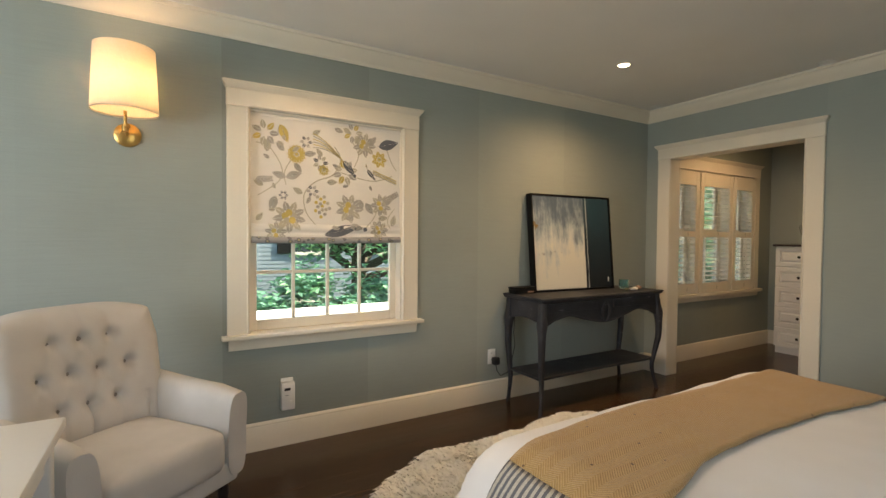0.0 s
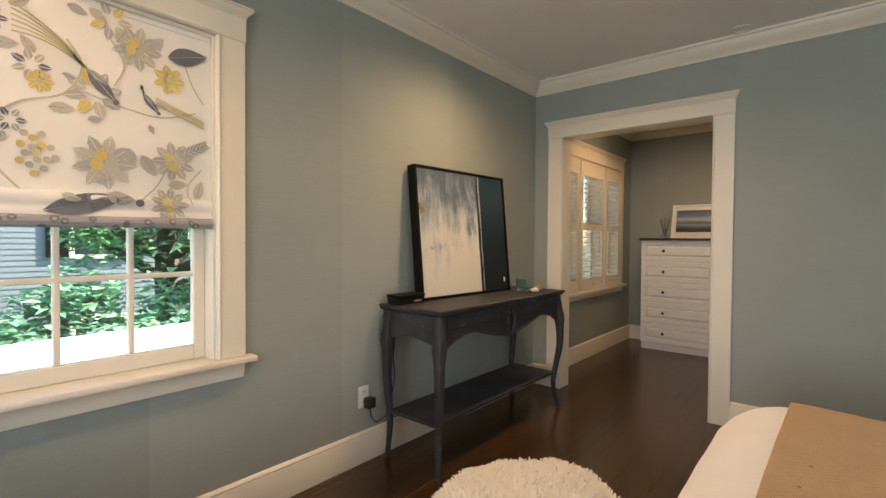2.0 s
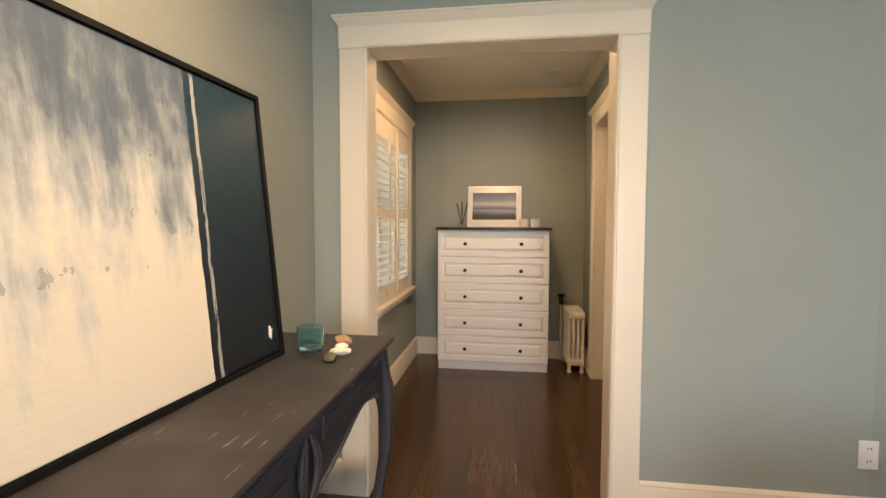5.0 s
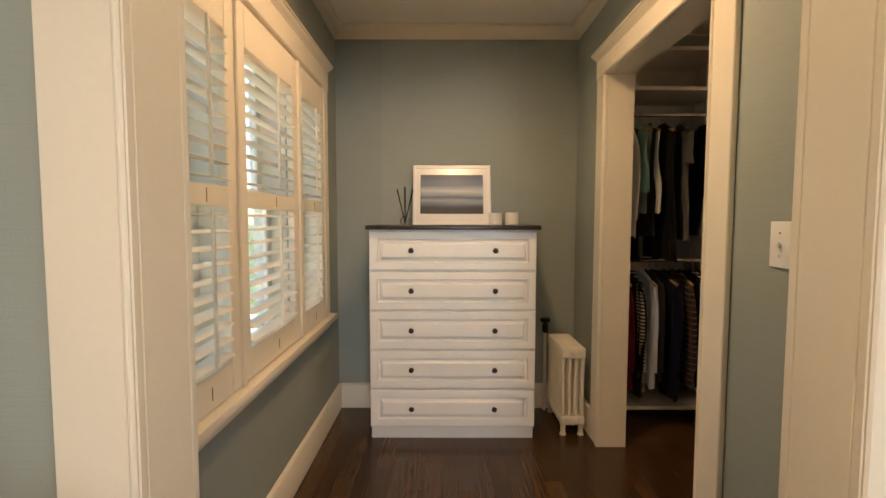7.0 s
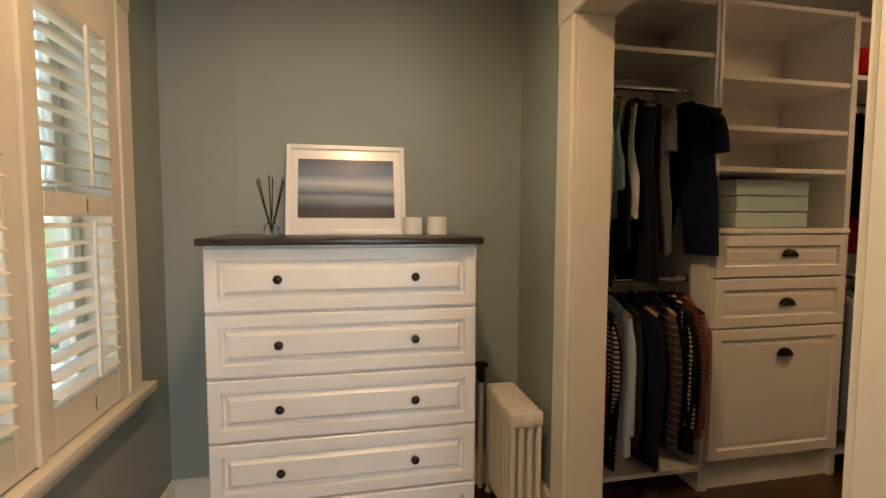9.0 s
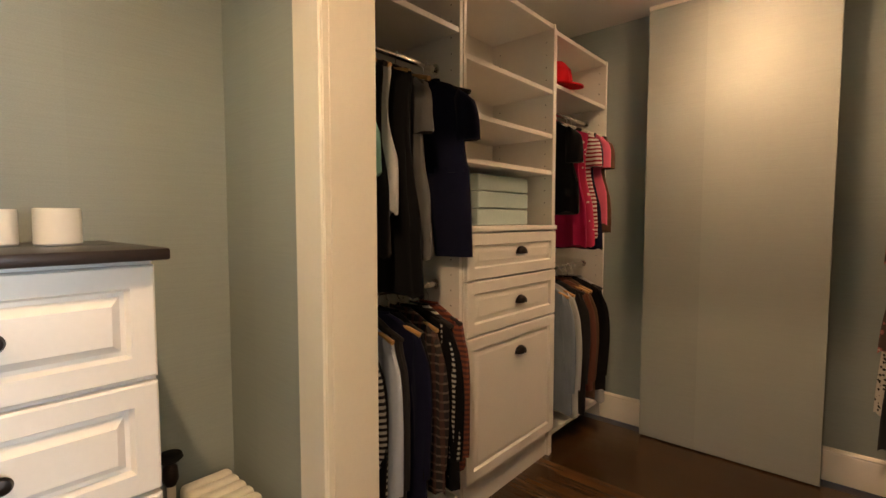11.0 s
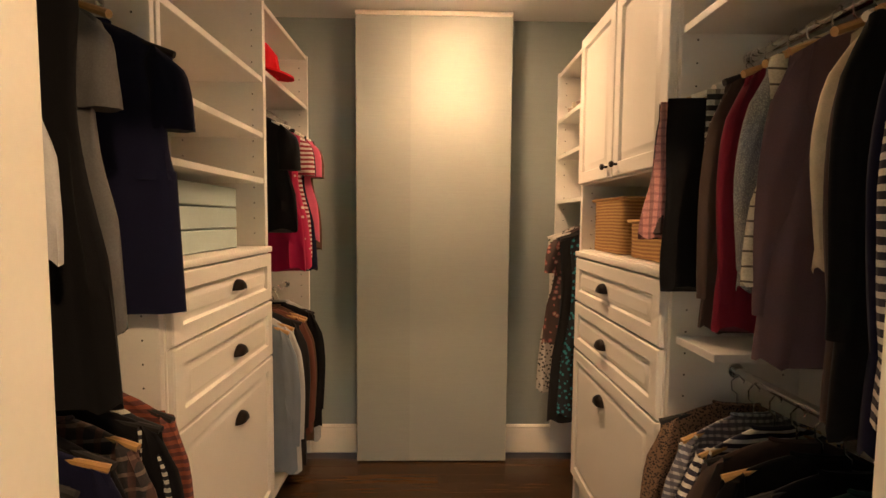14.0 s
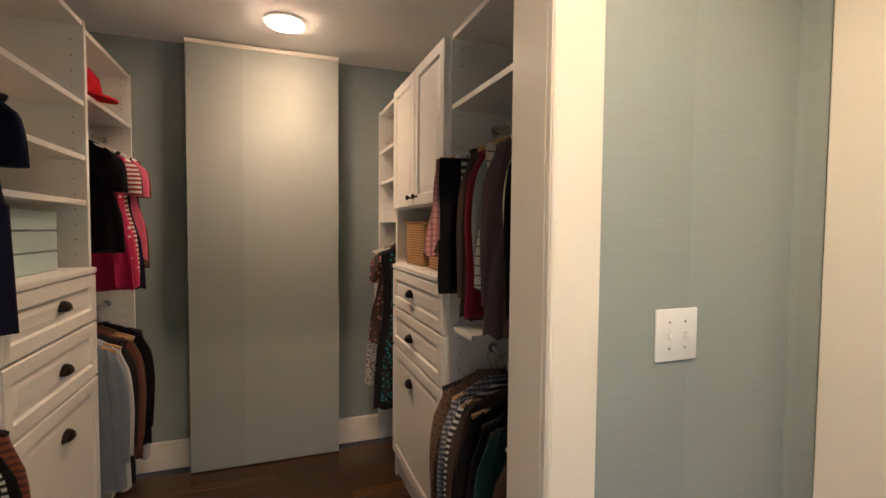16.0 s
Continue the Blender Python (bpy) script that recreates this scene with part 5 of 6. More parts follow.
radiator = thing("radiator", pose(5.965, 1.315, 0), "cream enamelled cast iron column radiator", "radiator")
for k in range(8):
    x = 0.022 + k * 0.046
    bm = bmesh.new()
    box(bm, x - 0.020, x + 0.020, -0.072, 0.072, 0.455, 0.52, bev=0.015, seg=3)
    box(bm, x - 0.020, x + 0.020, -0.072, 0.072, 0.06, 0.115, bev=0.013, seg=3)
    for y in (-0.056, -0.019, 0.019, 0.056):
        lathe(bm, [(0.015, 0.10), (0.0125, 0.16), (0.0125, 0.42), (0.015, 0.47)], 10, (x, y, 0))
    part("section", bm, IRON, radiator)
for x in (0.022, 0.022 + 7 * 0.046):
    for y in (-0.052, 0.052):
        part("foot", lathe(bmesh.new(), [(0.020, 0), (0.013, 0.025), (0.017, 0.065)], 12, (x, y, 0)), IRON, radiator)
for z in (0.485, 0.09):
    part("end_boss", lathe(bmesh.new(), [(0.026, 0.004), (0.026, -0.004), (0.015, -0.010), (0.001, -0.011)], 20, (0.0, 0, z), "X"), IRON, radiator)
valve = thing("radiator_valve", pose(6.345, 1.40, 0), "dark valve on a pipe beside the radiator", "valve")
part("pipe", lathe(bmesh.new(), [(0.012, 0), (0.012, 0.54)], 12), IRON, valve)
part("valve_body", lathe(bmesh.new(), [(0.014, 0.52), (0.022, 0.54), (0.018, 0.575), (0.01, 0.585)], 16), BRONZE, valve)
part("handwheel", lathe(bmesh.new(), [(0.006, 0.58), (0.026, 0.592), (0.034, 0.60), (0.030, 0.612), (0.006, 0.615)], 20), BLACK, valve)

# plantation shutters, three leaves; the slats tip down towards the room
TILT_ = 5


def shutter(x0, x1, stile, label):
    sh = thing("plantation_shutter", pose(x0, N, 0.70), label, "shutter", "plantation shutters")
    w = x1 - x0
    y0, y1 = -0.022, 0.006
    for a, b in ((0, stile), (w - stile, w)):
        part("stile", boxed(a, b, y0, y1, 0, 1.285, bev=0.003), TRIM, sh)
    for c, d in ((0.0, 0.108), (0.598, 0.662), (1.142, 1.285)):
        part("rail", boxed(stile, w - stile, y0, y1, c, d, bev=0.003), TRIM, sh)
    bm = bmesh.new()
    lw = w - 2 * stile - 0.004
    n_ = 10
    sec = [(0.030 * math.cos(2 * math.pi * i / n_), 0.0048 * math.sin(2 * math.pi * i / n_)) for i in range(n_)]
    loft(bm, [[(x, a, b) for a, b in sec] for x in (0, lw)])
    slat = mesh_of("louver", bm, TRIM)
    for z0, z1 in ((0.108, 0.598), (0.662, 1.142)):
        cnt = 10
        for k in range(cnt):
            z = z0 + (z1 - z0) * (k + 0.5) / cnt
            piece("louver", slat, sh, pose(stile + 0.002, -0.004, z, TILT_ + 2.5 * math.sin(k * 1.7 + x0 * 9), 0, 0))
        part("tilt_rod", boxed(w / 2 + 0.02, w / 2 + 0.032, -0.043, -0.034, z0 + 0.02, z1 - 0.01, bev=0.002), TRIM, sh)
    for z in (0.10, 0.64, 1.18):
        part("hinge", boxed(-0.004, 0.010, -0.026, -0.021, z - 0.035, z + 0.035, bev=0.001), BRASS, sh)
    # no slot is cut: a thin raised strip carries its shade as dark colour
    for z in (0.05, 0.63):
        part("catch_slot", boxed(w / 2 + 0.024, w / 2 + 0.028, -0.0235, -0.0215, z - 0.02, z + 0.02), surface("slot shadow gap", (0.2, 0.16, 0.12), 0.8), sh)


shutter(4.396, 4.862, 0.072, "white plantation shutter with slats half open")
shutter(4.868, 5.505, 0.070, "wide white plantation shutter with slats half open")
shutter(5.511, 5.980, 0.066, "white plantation shutter with slats half open")
for x in (4.865, 5.508):
    part("shutter_post", boxed(x - 0.012, x + 0.012, N - 0.034, N - 0.0225, 0.70, 1.985, bev=0.002), TRIM, window_2)

# ---- walk-in closet ----
PIN = surface("shelf pin hole", (0.06, 0.05, 0.04), 0.8)
T = 0.019


def raised_front(parent, name, face, y0, y1, z0, z1, x, label=""):
    """A drawer or door front; face is -1 for fronts that look west, 1 for those that look east."""
    bm = bmesh.new()
    framed_panel(bm, y1 - y0 - 0.004, z1 - z0 - 0.004, 0.02, 0.05, at=lambda a, o, c: (x - face * o, y0 + 0.002 + a, z0 + 0.002 + c), groove=0.012, raised=0.002)
    return part(name, bm, MELAMINE, parent, label)


def cup_pull(parent, face, y, z, x):
    rings = []
    for k in range(7):
        a = math.pi / 2 * k / 6
        r = 0.043 * math.cos(a) ** 0.6 if k < 6 else 0.004
        ring = []
        for i in range(15):
            b = math.pi * i / 14
            ring.append((x + face * (0.002 + 0.026 * math.sin(a)), y + r * math.cos(b), z - 0.012 + 0.036 * (r / 0.043) * math.sin(b)))
        rings.append(ring)
    bm = bmesh.new()
    loft(bm, rings, closed=False)
    bmesh.ops.solidify(bm, geom=list(bm.faces), thickness=0.0022)
    part("cup_pull", bm, BRONZE, parent, "oil-rubbed bronze cup pull")


def unit(name, y0, y1, xf, xb, top, shelves, label, bottom=None, sides=(True, True)):
    """A closet section: two side panels, a back, shelves at the given heights; xf is its front, xb its back."""
    t = thing(name, pose(0, 0, 0), label, "closet unit", "closet units")
    a, b = min(xf, xb), max(xf, xb)
    if sides[0]:
        part("side_panel", boxed(a, b, y0, y0 + T, 0.0, top, bev=0.0015), MELAMINE, t)
    if sides[1]:
        part("side_panel", boxed(a, b, y1 - T, y1, 0.0, top, bev=0.0015), MELAMINE, t)
    bx = (xb - 0.012, xb) if xb > xf else (xb, xb + 0.012)
    part("back_panel", boxed(bx[0], bx[1], y0 + T, y1 - T, 0.0 if bottom is None else bottom, top), MELAMINE, t)
    for z in shelves:
        part("shelf", boxed(a + (0.004 if xb > xf else 0.012), b - (0.012 if xb > xf else 0.004), y0 + T + 0.001, y1 - T - 0.001, z - 0.022, z, bev=0.0015), MELAMINE, t)
    bm = bmesh.new()
    z = 0.35
    while z < top - 0.05:
        for xx in (xf + 0.045 * (1 if xb > xf else -1), xb - 0.06 * (1 if xb > xf else -1)):
            for yy, d in ((y0 + T, 1), (y1 - T, -1)):
                lathe(bm, [(0.003, 0), (0.003, d * 0.0006)], 6, (xx, yy, z), "Y")
        z += 0.032 * 2
    part("pin_holes", bm, PIN, t)["kind"] = "stuff"
    return t


def rod(name, x, y0, y1, z, label):
    t = thing(name, pose(x, 0, z), label, "closet rod", "closet rods")
    part("tube", tube(bmesh.new(), [(0, y0, 0), (0, y1, 0)], 0.0125, 14), CHROME, t)
    for y in (y0 + 0.003, y1 - 0.003):
        part("rod_socket", lathe(bmesh.new(), [(0.022, -0.003), (0.022, 0.003), (0.014, 0.004)], 16, (0, y, 0), "Y"), CHROME, t)


XL, XLB, XR, XRB = 6.10, CL_E - 0.004, 4.70, CL_W + 0.004
near_l = unit("hanging_unit", 0.372, CL_N - 0.005, XL + 0.004, XLB, 2.285, [2.275, 2.045, 0.12], "white melamine hanging section with two rods and a top shelf")
mid_l = unit("drawer_unit", -0.39, 0.370, XL, XLB, 2.292, [2.288, 1.955, 1.728, 1.54], "white melamine drawer tower with open shelves above")
part("counter", boxed(XL - 0.022, XLB - 0.012, -0.388, 0.368, 1.232, 1.256, bev=0.004, seg=2), MELAMINE, mid_l)
for z0, z1 in ((1.026, 1.228), (0.788, 1.022), (0.150, 0.784)):
    f = raised_front(mid_l, "drawer", -1, -0.388, 0.368, z0, z1, XL - 0.018)
    cup_pull(f, -1, -0.035, {1.026: 1.137, 0.788: 0.905, 0.150: 0.662}[z0], XL - 0.019)
part("kick_board", boxed(XL + 0.02, XL + 0.036, -0.37, 0.35, 0, 0.15), MELAMINE, mid_l)
far_l = unit("hanging_unit", CL_S + 0.005, -0.392, XL + 0.004, XLB, 2.275, [2.272, 2.0, 0.12], "white melamine hanging section with two rods and a top shelf")
rod("closet_rod", 6.235, 0.392, CL_N - 0.025, 1.905, "chrome closet rod under a white shelf")
rod("closet_rod", 6.235, 0.392, CL_N - 0.025, 1.01, "chrome lower closet rod")
rod("closet_rod", 6.235, CL_S + 0.025, -0.412, 1.90, "chrome closet rod under a white shelf")
rod("closet_rod", 6.235, CL_S + 0.025, -0.412, 1.0, "chrome lower closet rod")

mid_r = unit("cabinet_unit", -0.582, 0.250, XR, XRB, 2.205, [2.2, 1.556, 1.24], "white melamine tower with cupboard doors, open niche and drawers")
part("counter", boxed(XRB + 0.012, XR + 0.022, -0.58, 0.248, 1.208, 1.232, bev=0.004, seg=2), MELAMINE, mid_r)
for y0, y1, ky in ((-0.580, -0.168, -0.215), (-0.164, 0.248, -0.118)):
    d = raised_front(mid_r, "door", 1, y0, y1, 1.54, 2.2, XR + 0.018)
    part("knob", lathe(bmesh.new(), [(0.005, 0), (0.005, 0.012), (0.011, 0.016), (0.013, 0.022), (0.009, 0.028), (0.001, 0.029)], 16, (XR + 0.018, ky, 1.585), "X"), BRONZE, d, "round bronze knob")
for z0, z1, hz in ((0.998, 1.204, 1.105), (0.774, 0.994, 0.882), (0.150, 0.770, 0.655)):
    f = raised_front(mid_r, "drawer", 1, -0.580, 0.248, z0, z1, XR + 0.018)
    cup_pull(f, 1, -0.205, hz, XR + 0.019)
part("kick_board", boxed(XR - 0.036, XR - 0.02, -0.56, 0.23, 0, 0.15), MELAMINE, mid_r)
far_r = unit("shelf_unit", CL_S + 0.005, -0.584, XR - 0.004, XRB, 2.20, [2.196, 1.94, 1.738, 1.49], "white melamine open shelves above hanging space")
near_r = unit("hanging_unit", 0.252, CL_N - 0.005, XR - 0.004, XRB, 2.205, [2.2, 1.925], "white melamine hanging section with two rods and a top shelf")
part("shelf", boxed(XRB + 0.012, XR - 0.02, 0.273, 0.46, 1.02, 1.042, bev=0.0015), MELAMINE, near_r)
rod("closet_rod", 4.50, 0.272, CL_N - 0.025, 1.835, "chrome closet rod under a white shelf")
rod("closet_rod", 4.50, 0.272, CL_N - 0.025, 0.94, "chrome lower closet rod")
rod("closet_rod", 4.50, CL_S + 0.025, -0.604, 1.41, "chrome closet rod under open shelves")

# wallpapered sliding panel in front of the end wall
panel = thing("sliding_panel", pose(4.975, -0.985, 0.008), "tall wallpaper-covered panel standing before the end wall", "panel")
part("leaf", boxed(0, 0.842, 0, 0.034, 0, 2.45, bev=0.002), grasscloth("pale grasscloth panel", 0.3, (0.385, 0.40, 0.355)), panel)
part("top_rail", boxed(-0.002, 0.844, -0.002, 0.038, 2.45, 2.474, bev=0.002), TRIM, panel)

dome = thing("flush_ceiling_light", pose(5.294, -0.56, H), "round flush ceiling light with lit opal glass", "ceiling light")
part("rim", lathe(bmesh.new(), [(0.001, 0.0), (0.108, 0.0), (0.110, -0.008), (0.095, -0.014)], 36), PLASTIC, dome)
part("glass_bowl", lathe(bmesh.new(), [(0.094, -0.012), (0.088, -0.022), (0.062, -0.032), (0.03, -0.037), (0.001, -0.038)], 36), DOME, dome, "lit opal glass bowl")

# things on the shelves
hb = thing("storage_box", pose(6.30, -0.02, 1.257), "pale blue lidded storage box on the counter", "box")
PALE = surface("pale blue card", (0.42, 0.52, 0.50), 0.7, vary=0.05)
for k in range(3):
    part("drawer_tier" if k < 2 else "lid", boxed(-0.145, 0.145, -0.20, 0.22, 0.002 + k * 0.078, 0.076 + k * 0.078, bev=0.004), PALE, hb)
WICKER = stripes("woven seagrass", ((0.30, 0.15, 0.05), (0.50, 0.29, 0.11)), 0.013, axis=2)


def basket(x, y, z, w, d, h, label):
    t = thing("wicker_basket", pose(x, y, z), label, "basket", "seagrass baskets")
    bm = bmesh.new()
    rings = []
    cnt = int(h / 0.0065)
    for k in range(cnt + 1):
        o = 0.004 * math.sin(k * math.pi / 2) ** 2
        zz = h * k / cnt
        ring = []
        for i in range(32):
            a = 2 * math.pi * i / 32
            ca, sa = math.cos(a), math.sin(a)
            ring.append(((w / 2 + o) * math.copysign(abs(ca) ** 0.25, ca), (d / 2 + o) * math.copysign(abs(sa) ** 0.25, sa) + 0.002 * math.sin(i * 5 + k), zz))
        rings.append(ring)
    loft(bm, rings)
    part("woven_body", bm, WICKER, t, sharp=80)
    part("rim", boxed(-w / 2 - 0.006, w / 2 + 0.006, -d / 2 - 0.006, d / 2 + 0.006, h, h + 0.014, bev=0.006, seg=2), WICKER, t)


basket(4.51, -0.36, 1.243, 0.30, 0.34, 0.215, "brown woven seagrass basket on the counter")
basket(4.51, 0.03, 1.243, 0.30, 0.33, 0.125, "low brown woven seagrass basket on the counter")
cap_ = thing("red_cap", pose(6.22, -0.56, 2.001) @ Matrix.Diagonal((1.3, 1.25, 1.55, 1)), "bright red cap on a closet shelf", "hat")
RED = cloth("bright red felt", (0.55, 0.012, 0.02))
bm = bmesh.new()
loft(bm, [[(r * math.cos(2 * math.pi * i / 24) * (1 + 0.08 * math.sin(3 * i)), 0.8 * r * math.sin(2 * math.pi * i / 24), z) for i in range(24)] for r, z in ((0.085, 0), (0.09, 0.03), (0.082, 0.07), (0.055, 0.10), (0.01, 0.112))])
part("crown", bm, RED, cap_, sharp=70)
bm = bmesh.new()
loft(bm, [[(-0.07 - 0.075 * math.sin(math.pi * i / 12), 0.075 * math.cos(math.pi * i / 12), z - 0.01 * math.sin(math.pi * i / 12)) for i in range(13)] + [(-0.055, -0.06, z), (-0.055, 0.06, z)] for z in (0.012, 0.018)])
part("brim", bm, RED, cap_)
for k in range(5):
    s_ = thing("trinket", pose(4.64, -1.0 + 0.075 * k, 1.942), "small pale ornament on a closet shelf", "ornament", "shelf ornaments")
    h = 0.05 + 0.012 * (k % 2)
    part("body", lathe(bmesh.new(), [(0.02, 0), (0.024, 0.01), (0.014, h * 0.6), (0.018, h), (0.004, h + 0.008)], 14), surface("ornament glaze", (0.5, 0.40 + 0.05 * (k % 2), 0.34), 0.4, vary=0.2), s_)

# ---- clothes on hangers ----
C_BLACK = cloth("black jersey", (0.006, 0.006, 0.007))
C_NAVY = cloth("navy cotton", (0.008, 0.009, 0.026))
C_CHAR = cloth("charcoal knit", (0.018, 0.017, 0.018))
C_GREY = cloth("grey melange", (0.11, 0.108, 0.108), 0.3)
C_MELANGE = spotted("pale grey melange knit", (0.15, 0.155, 0.16), (0.32, 0.32, 0.31), 420, 0.42)
C_LIGHT = cloth("light grey cotton", (0.42, 0.42, 0.42))
C_WHITE = cloth("white cotton shirt", (0.66, 0.63, 0.58))
C_BLUE = cloth("grey-blue chambray", (0.17, 0.20, 0.24))
C_PALE = cloth("pale blue shirt", (0.40, 0.45, 0.55))
C_CRIM = cloth("crimson wool", (0.13, 0.010, 0.022))
C_PINK = cloth("pink cotton", (0.55, 0.10, 0.17))
C_RUST = cloth("rust cotton", (0.13, 0.05, 0.035))
C_BROWN = cloth("dark brown wool", (0.055, 0.037, 0.031))
C_TAUPE = cloth("brown knit", (0.10, 0.055, 0.035))
C_PLUM = cloth("plum wool", (0.12, 0.075, 0.082))
C_CREAM = cloth("cream knit", (0.62, 0.53, 0.38))
C_GREEN = cloth("bottle green knit", (0.012, 0.035, 0.03))
C_AQUA = cloth("pale aqua cotton", (0.30, 0.55, 0.47))
C_TEAL = spotted("teal print", (0.012, 0.014, 0.018), (0.03, 0.24, 0.28), 46, 0.36)
C_FLORAL = spotted("brown floral print", (0.06, 0.035, 0.03), (0.30, 0.10, 0.09), 32, 0.35, (0.4, 0.3, 0.22))
C_LEOPARD = spotted("leopard print", (0.17, 0.10, 0.06), (0.02, 0.012, 0.01), 165, 0.42)
C_ZIG = spotted("black and white print", (0.50, 0.47, 0.42), (0.02, 0.02, 0.02), 60, 0.36)
C_MAGENTA = cloth("magenta wool", (0.30, 0.010, 0.055))
C_REDPAT = spotted("red and white pattern", (0.42, 0.015, 0.075), (0.62, 0.50, 0.44), 26, 0.2)
C_LACE = stripes("cream crochet", ((0.60, 0.54, 0.41), (0.10, 0.08, 0.06)), 0.03, edge=0.86)
C_BW = stripes("black and white stripes", ((0.012, 0.012, 0.016), (0.62, 0.58, 0.5)), 0.020)
C_NW = stripes("navy and white stripes", ((0.014, 0.013, 0.03), (0.62, 0.58, 0.52)), 0.021, edge=0.55)
C_RW = stripes("red and white stripes", ((0.25, 0.012, 0.03), (0.62, 0.55, 0.5)), 0.022)
C_RUSTW = stripes("rust stripes", ((0.24, 0.06, 0.03), (0.10, 0.03, 0.025)), 0.02)
C_PLAID = stripes("pink plaid", ((0.68, 0.30, 0.27), (0.48, 0.19, 0.18)), 0.022, edge=0.7, cross=(0.16, 0.08, 0.09))
C_CHECK = stripes("black and white check", ((0.015, 0.015, 0.015), (0.5, 0.47, 0.4)), 0.026, cross=(0.02, 0.02, 0.02))
C_SHIRTING = stripes("grey and white shirting", ((0.10, 0.10, 0.13), (0.42, 0.40, 0.40)), 0.018, edge=0.6, cross=(0.06, 0.06, 0.08))
C_DARKPLAID = stripes("dark plaid", ((0.02, 0.018, 0.02), (0.16, 0.12, 0.10)), 0.034, edge=0.75, cross=(0.10, 0.04, 0.03))
HANGER_WOOD = surface("light wooden hanger", (0.42, 0.24, 0.09), 0.4, vary=0.2, coarse=9, fine=60, stretch=(1, 6, 6))
HANGER_DARK = surface("black velvet hanger", (0.012, 0.011, 0.011), 0.85, vary=0.2)
HANGER_WHITE = surface("white plastic hanger", (0.72, 0.68, 0.6), 0.4, vary=0.04)


def hanger(m, material, clips=False):
    t = thing("coat_hanger", m, {"light wooden hanger": "light wooden coat hanger on the rod", "black velvet hanger": "slim black velvet coat hanger on the rod"}.get(material.name, "white plastic coat hanger on the rod"), "hanger", "coat hangers")
    hook = [(0.0, 0, -0.075), (0.0, 0, -0.040), (0.014, 0, -0.028), (0.0165, 0, -0.004), (0.0, 0, 0.0145), (-0.0165, 0, -0.002), (-0.014, 0, -0.010)]
    part("hook", tube(bmesh.new(), hook, 0.0022, 6), CHROME, t)
    k = 13
    pts = [(-0.20 + 0.40 * i / (k - 1), 0, -0.078 - 0.055 * abs(2 * i / (k - 1) - 1) ** 1.3) for i in range(k)]
    part("shoulder_bar", tube(bmesh.new(), pts, [0.006 + 0.003 * abs(2 * i / (k - 1) - 1) for i in range(k)], 8), material, t)
    if clips:
        for x in (-0.12, 0.12):
            part("clip", boxed(x - 0.022, x + 0.022, -0.009, 0.009, -0.165, -0.125, bev=0.003), material, t)


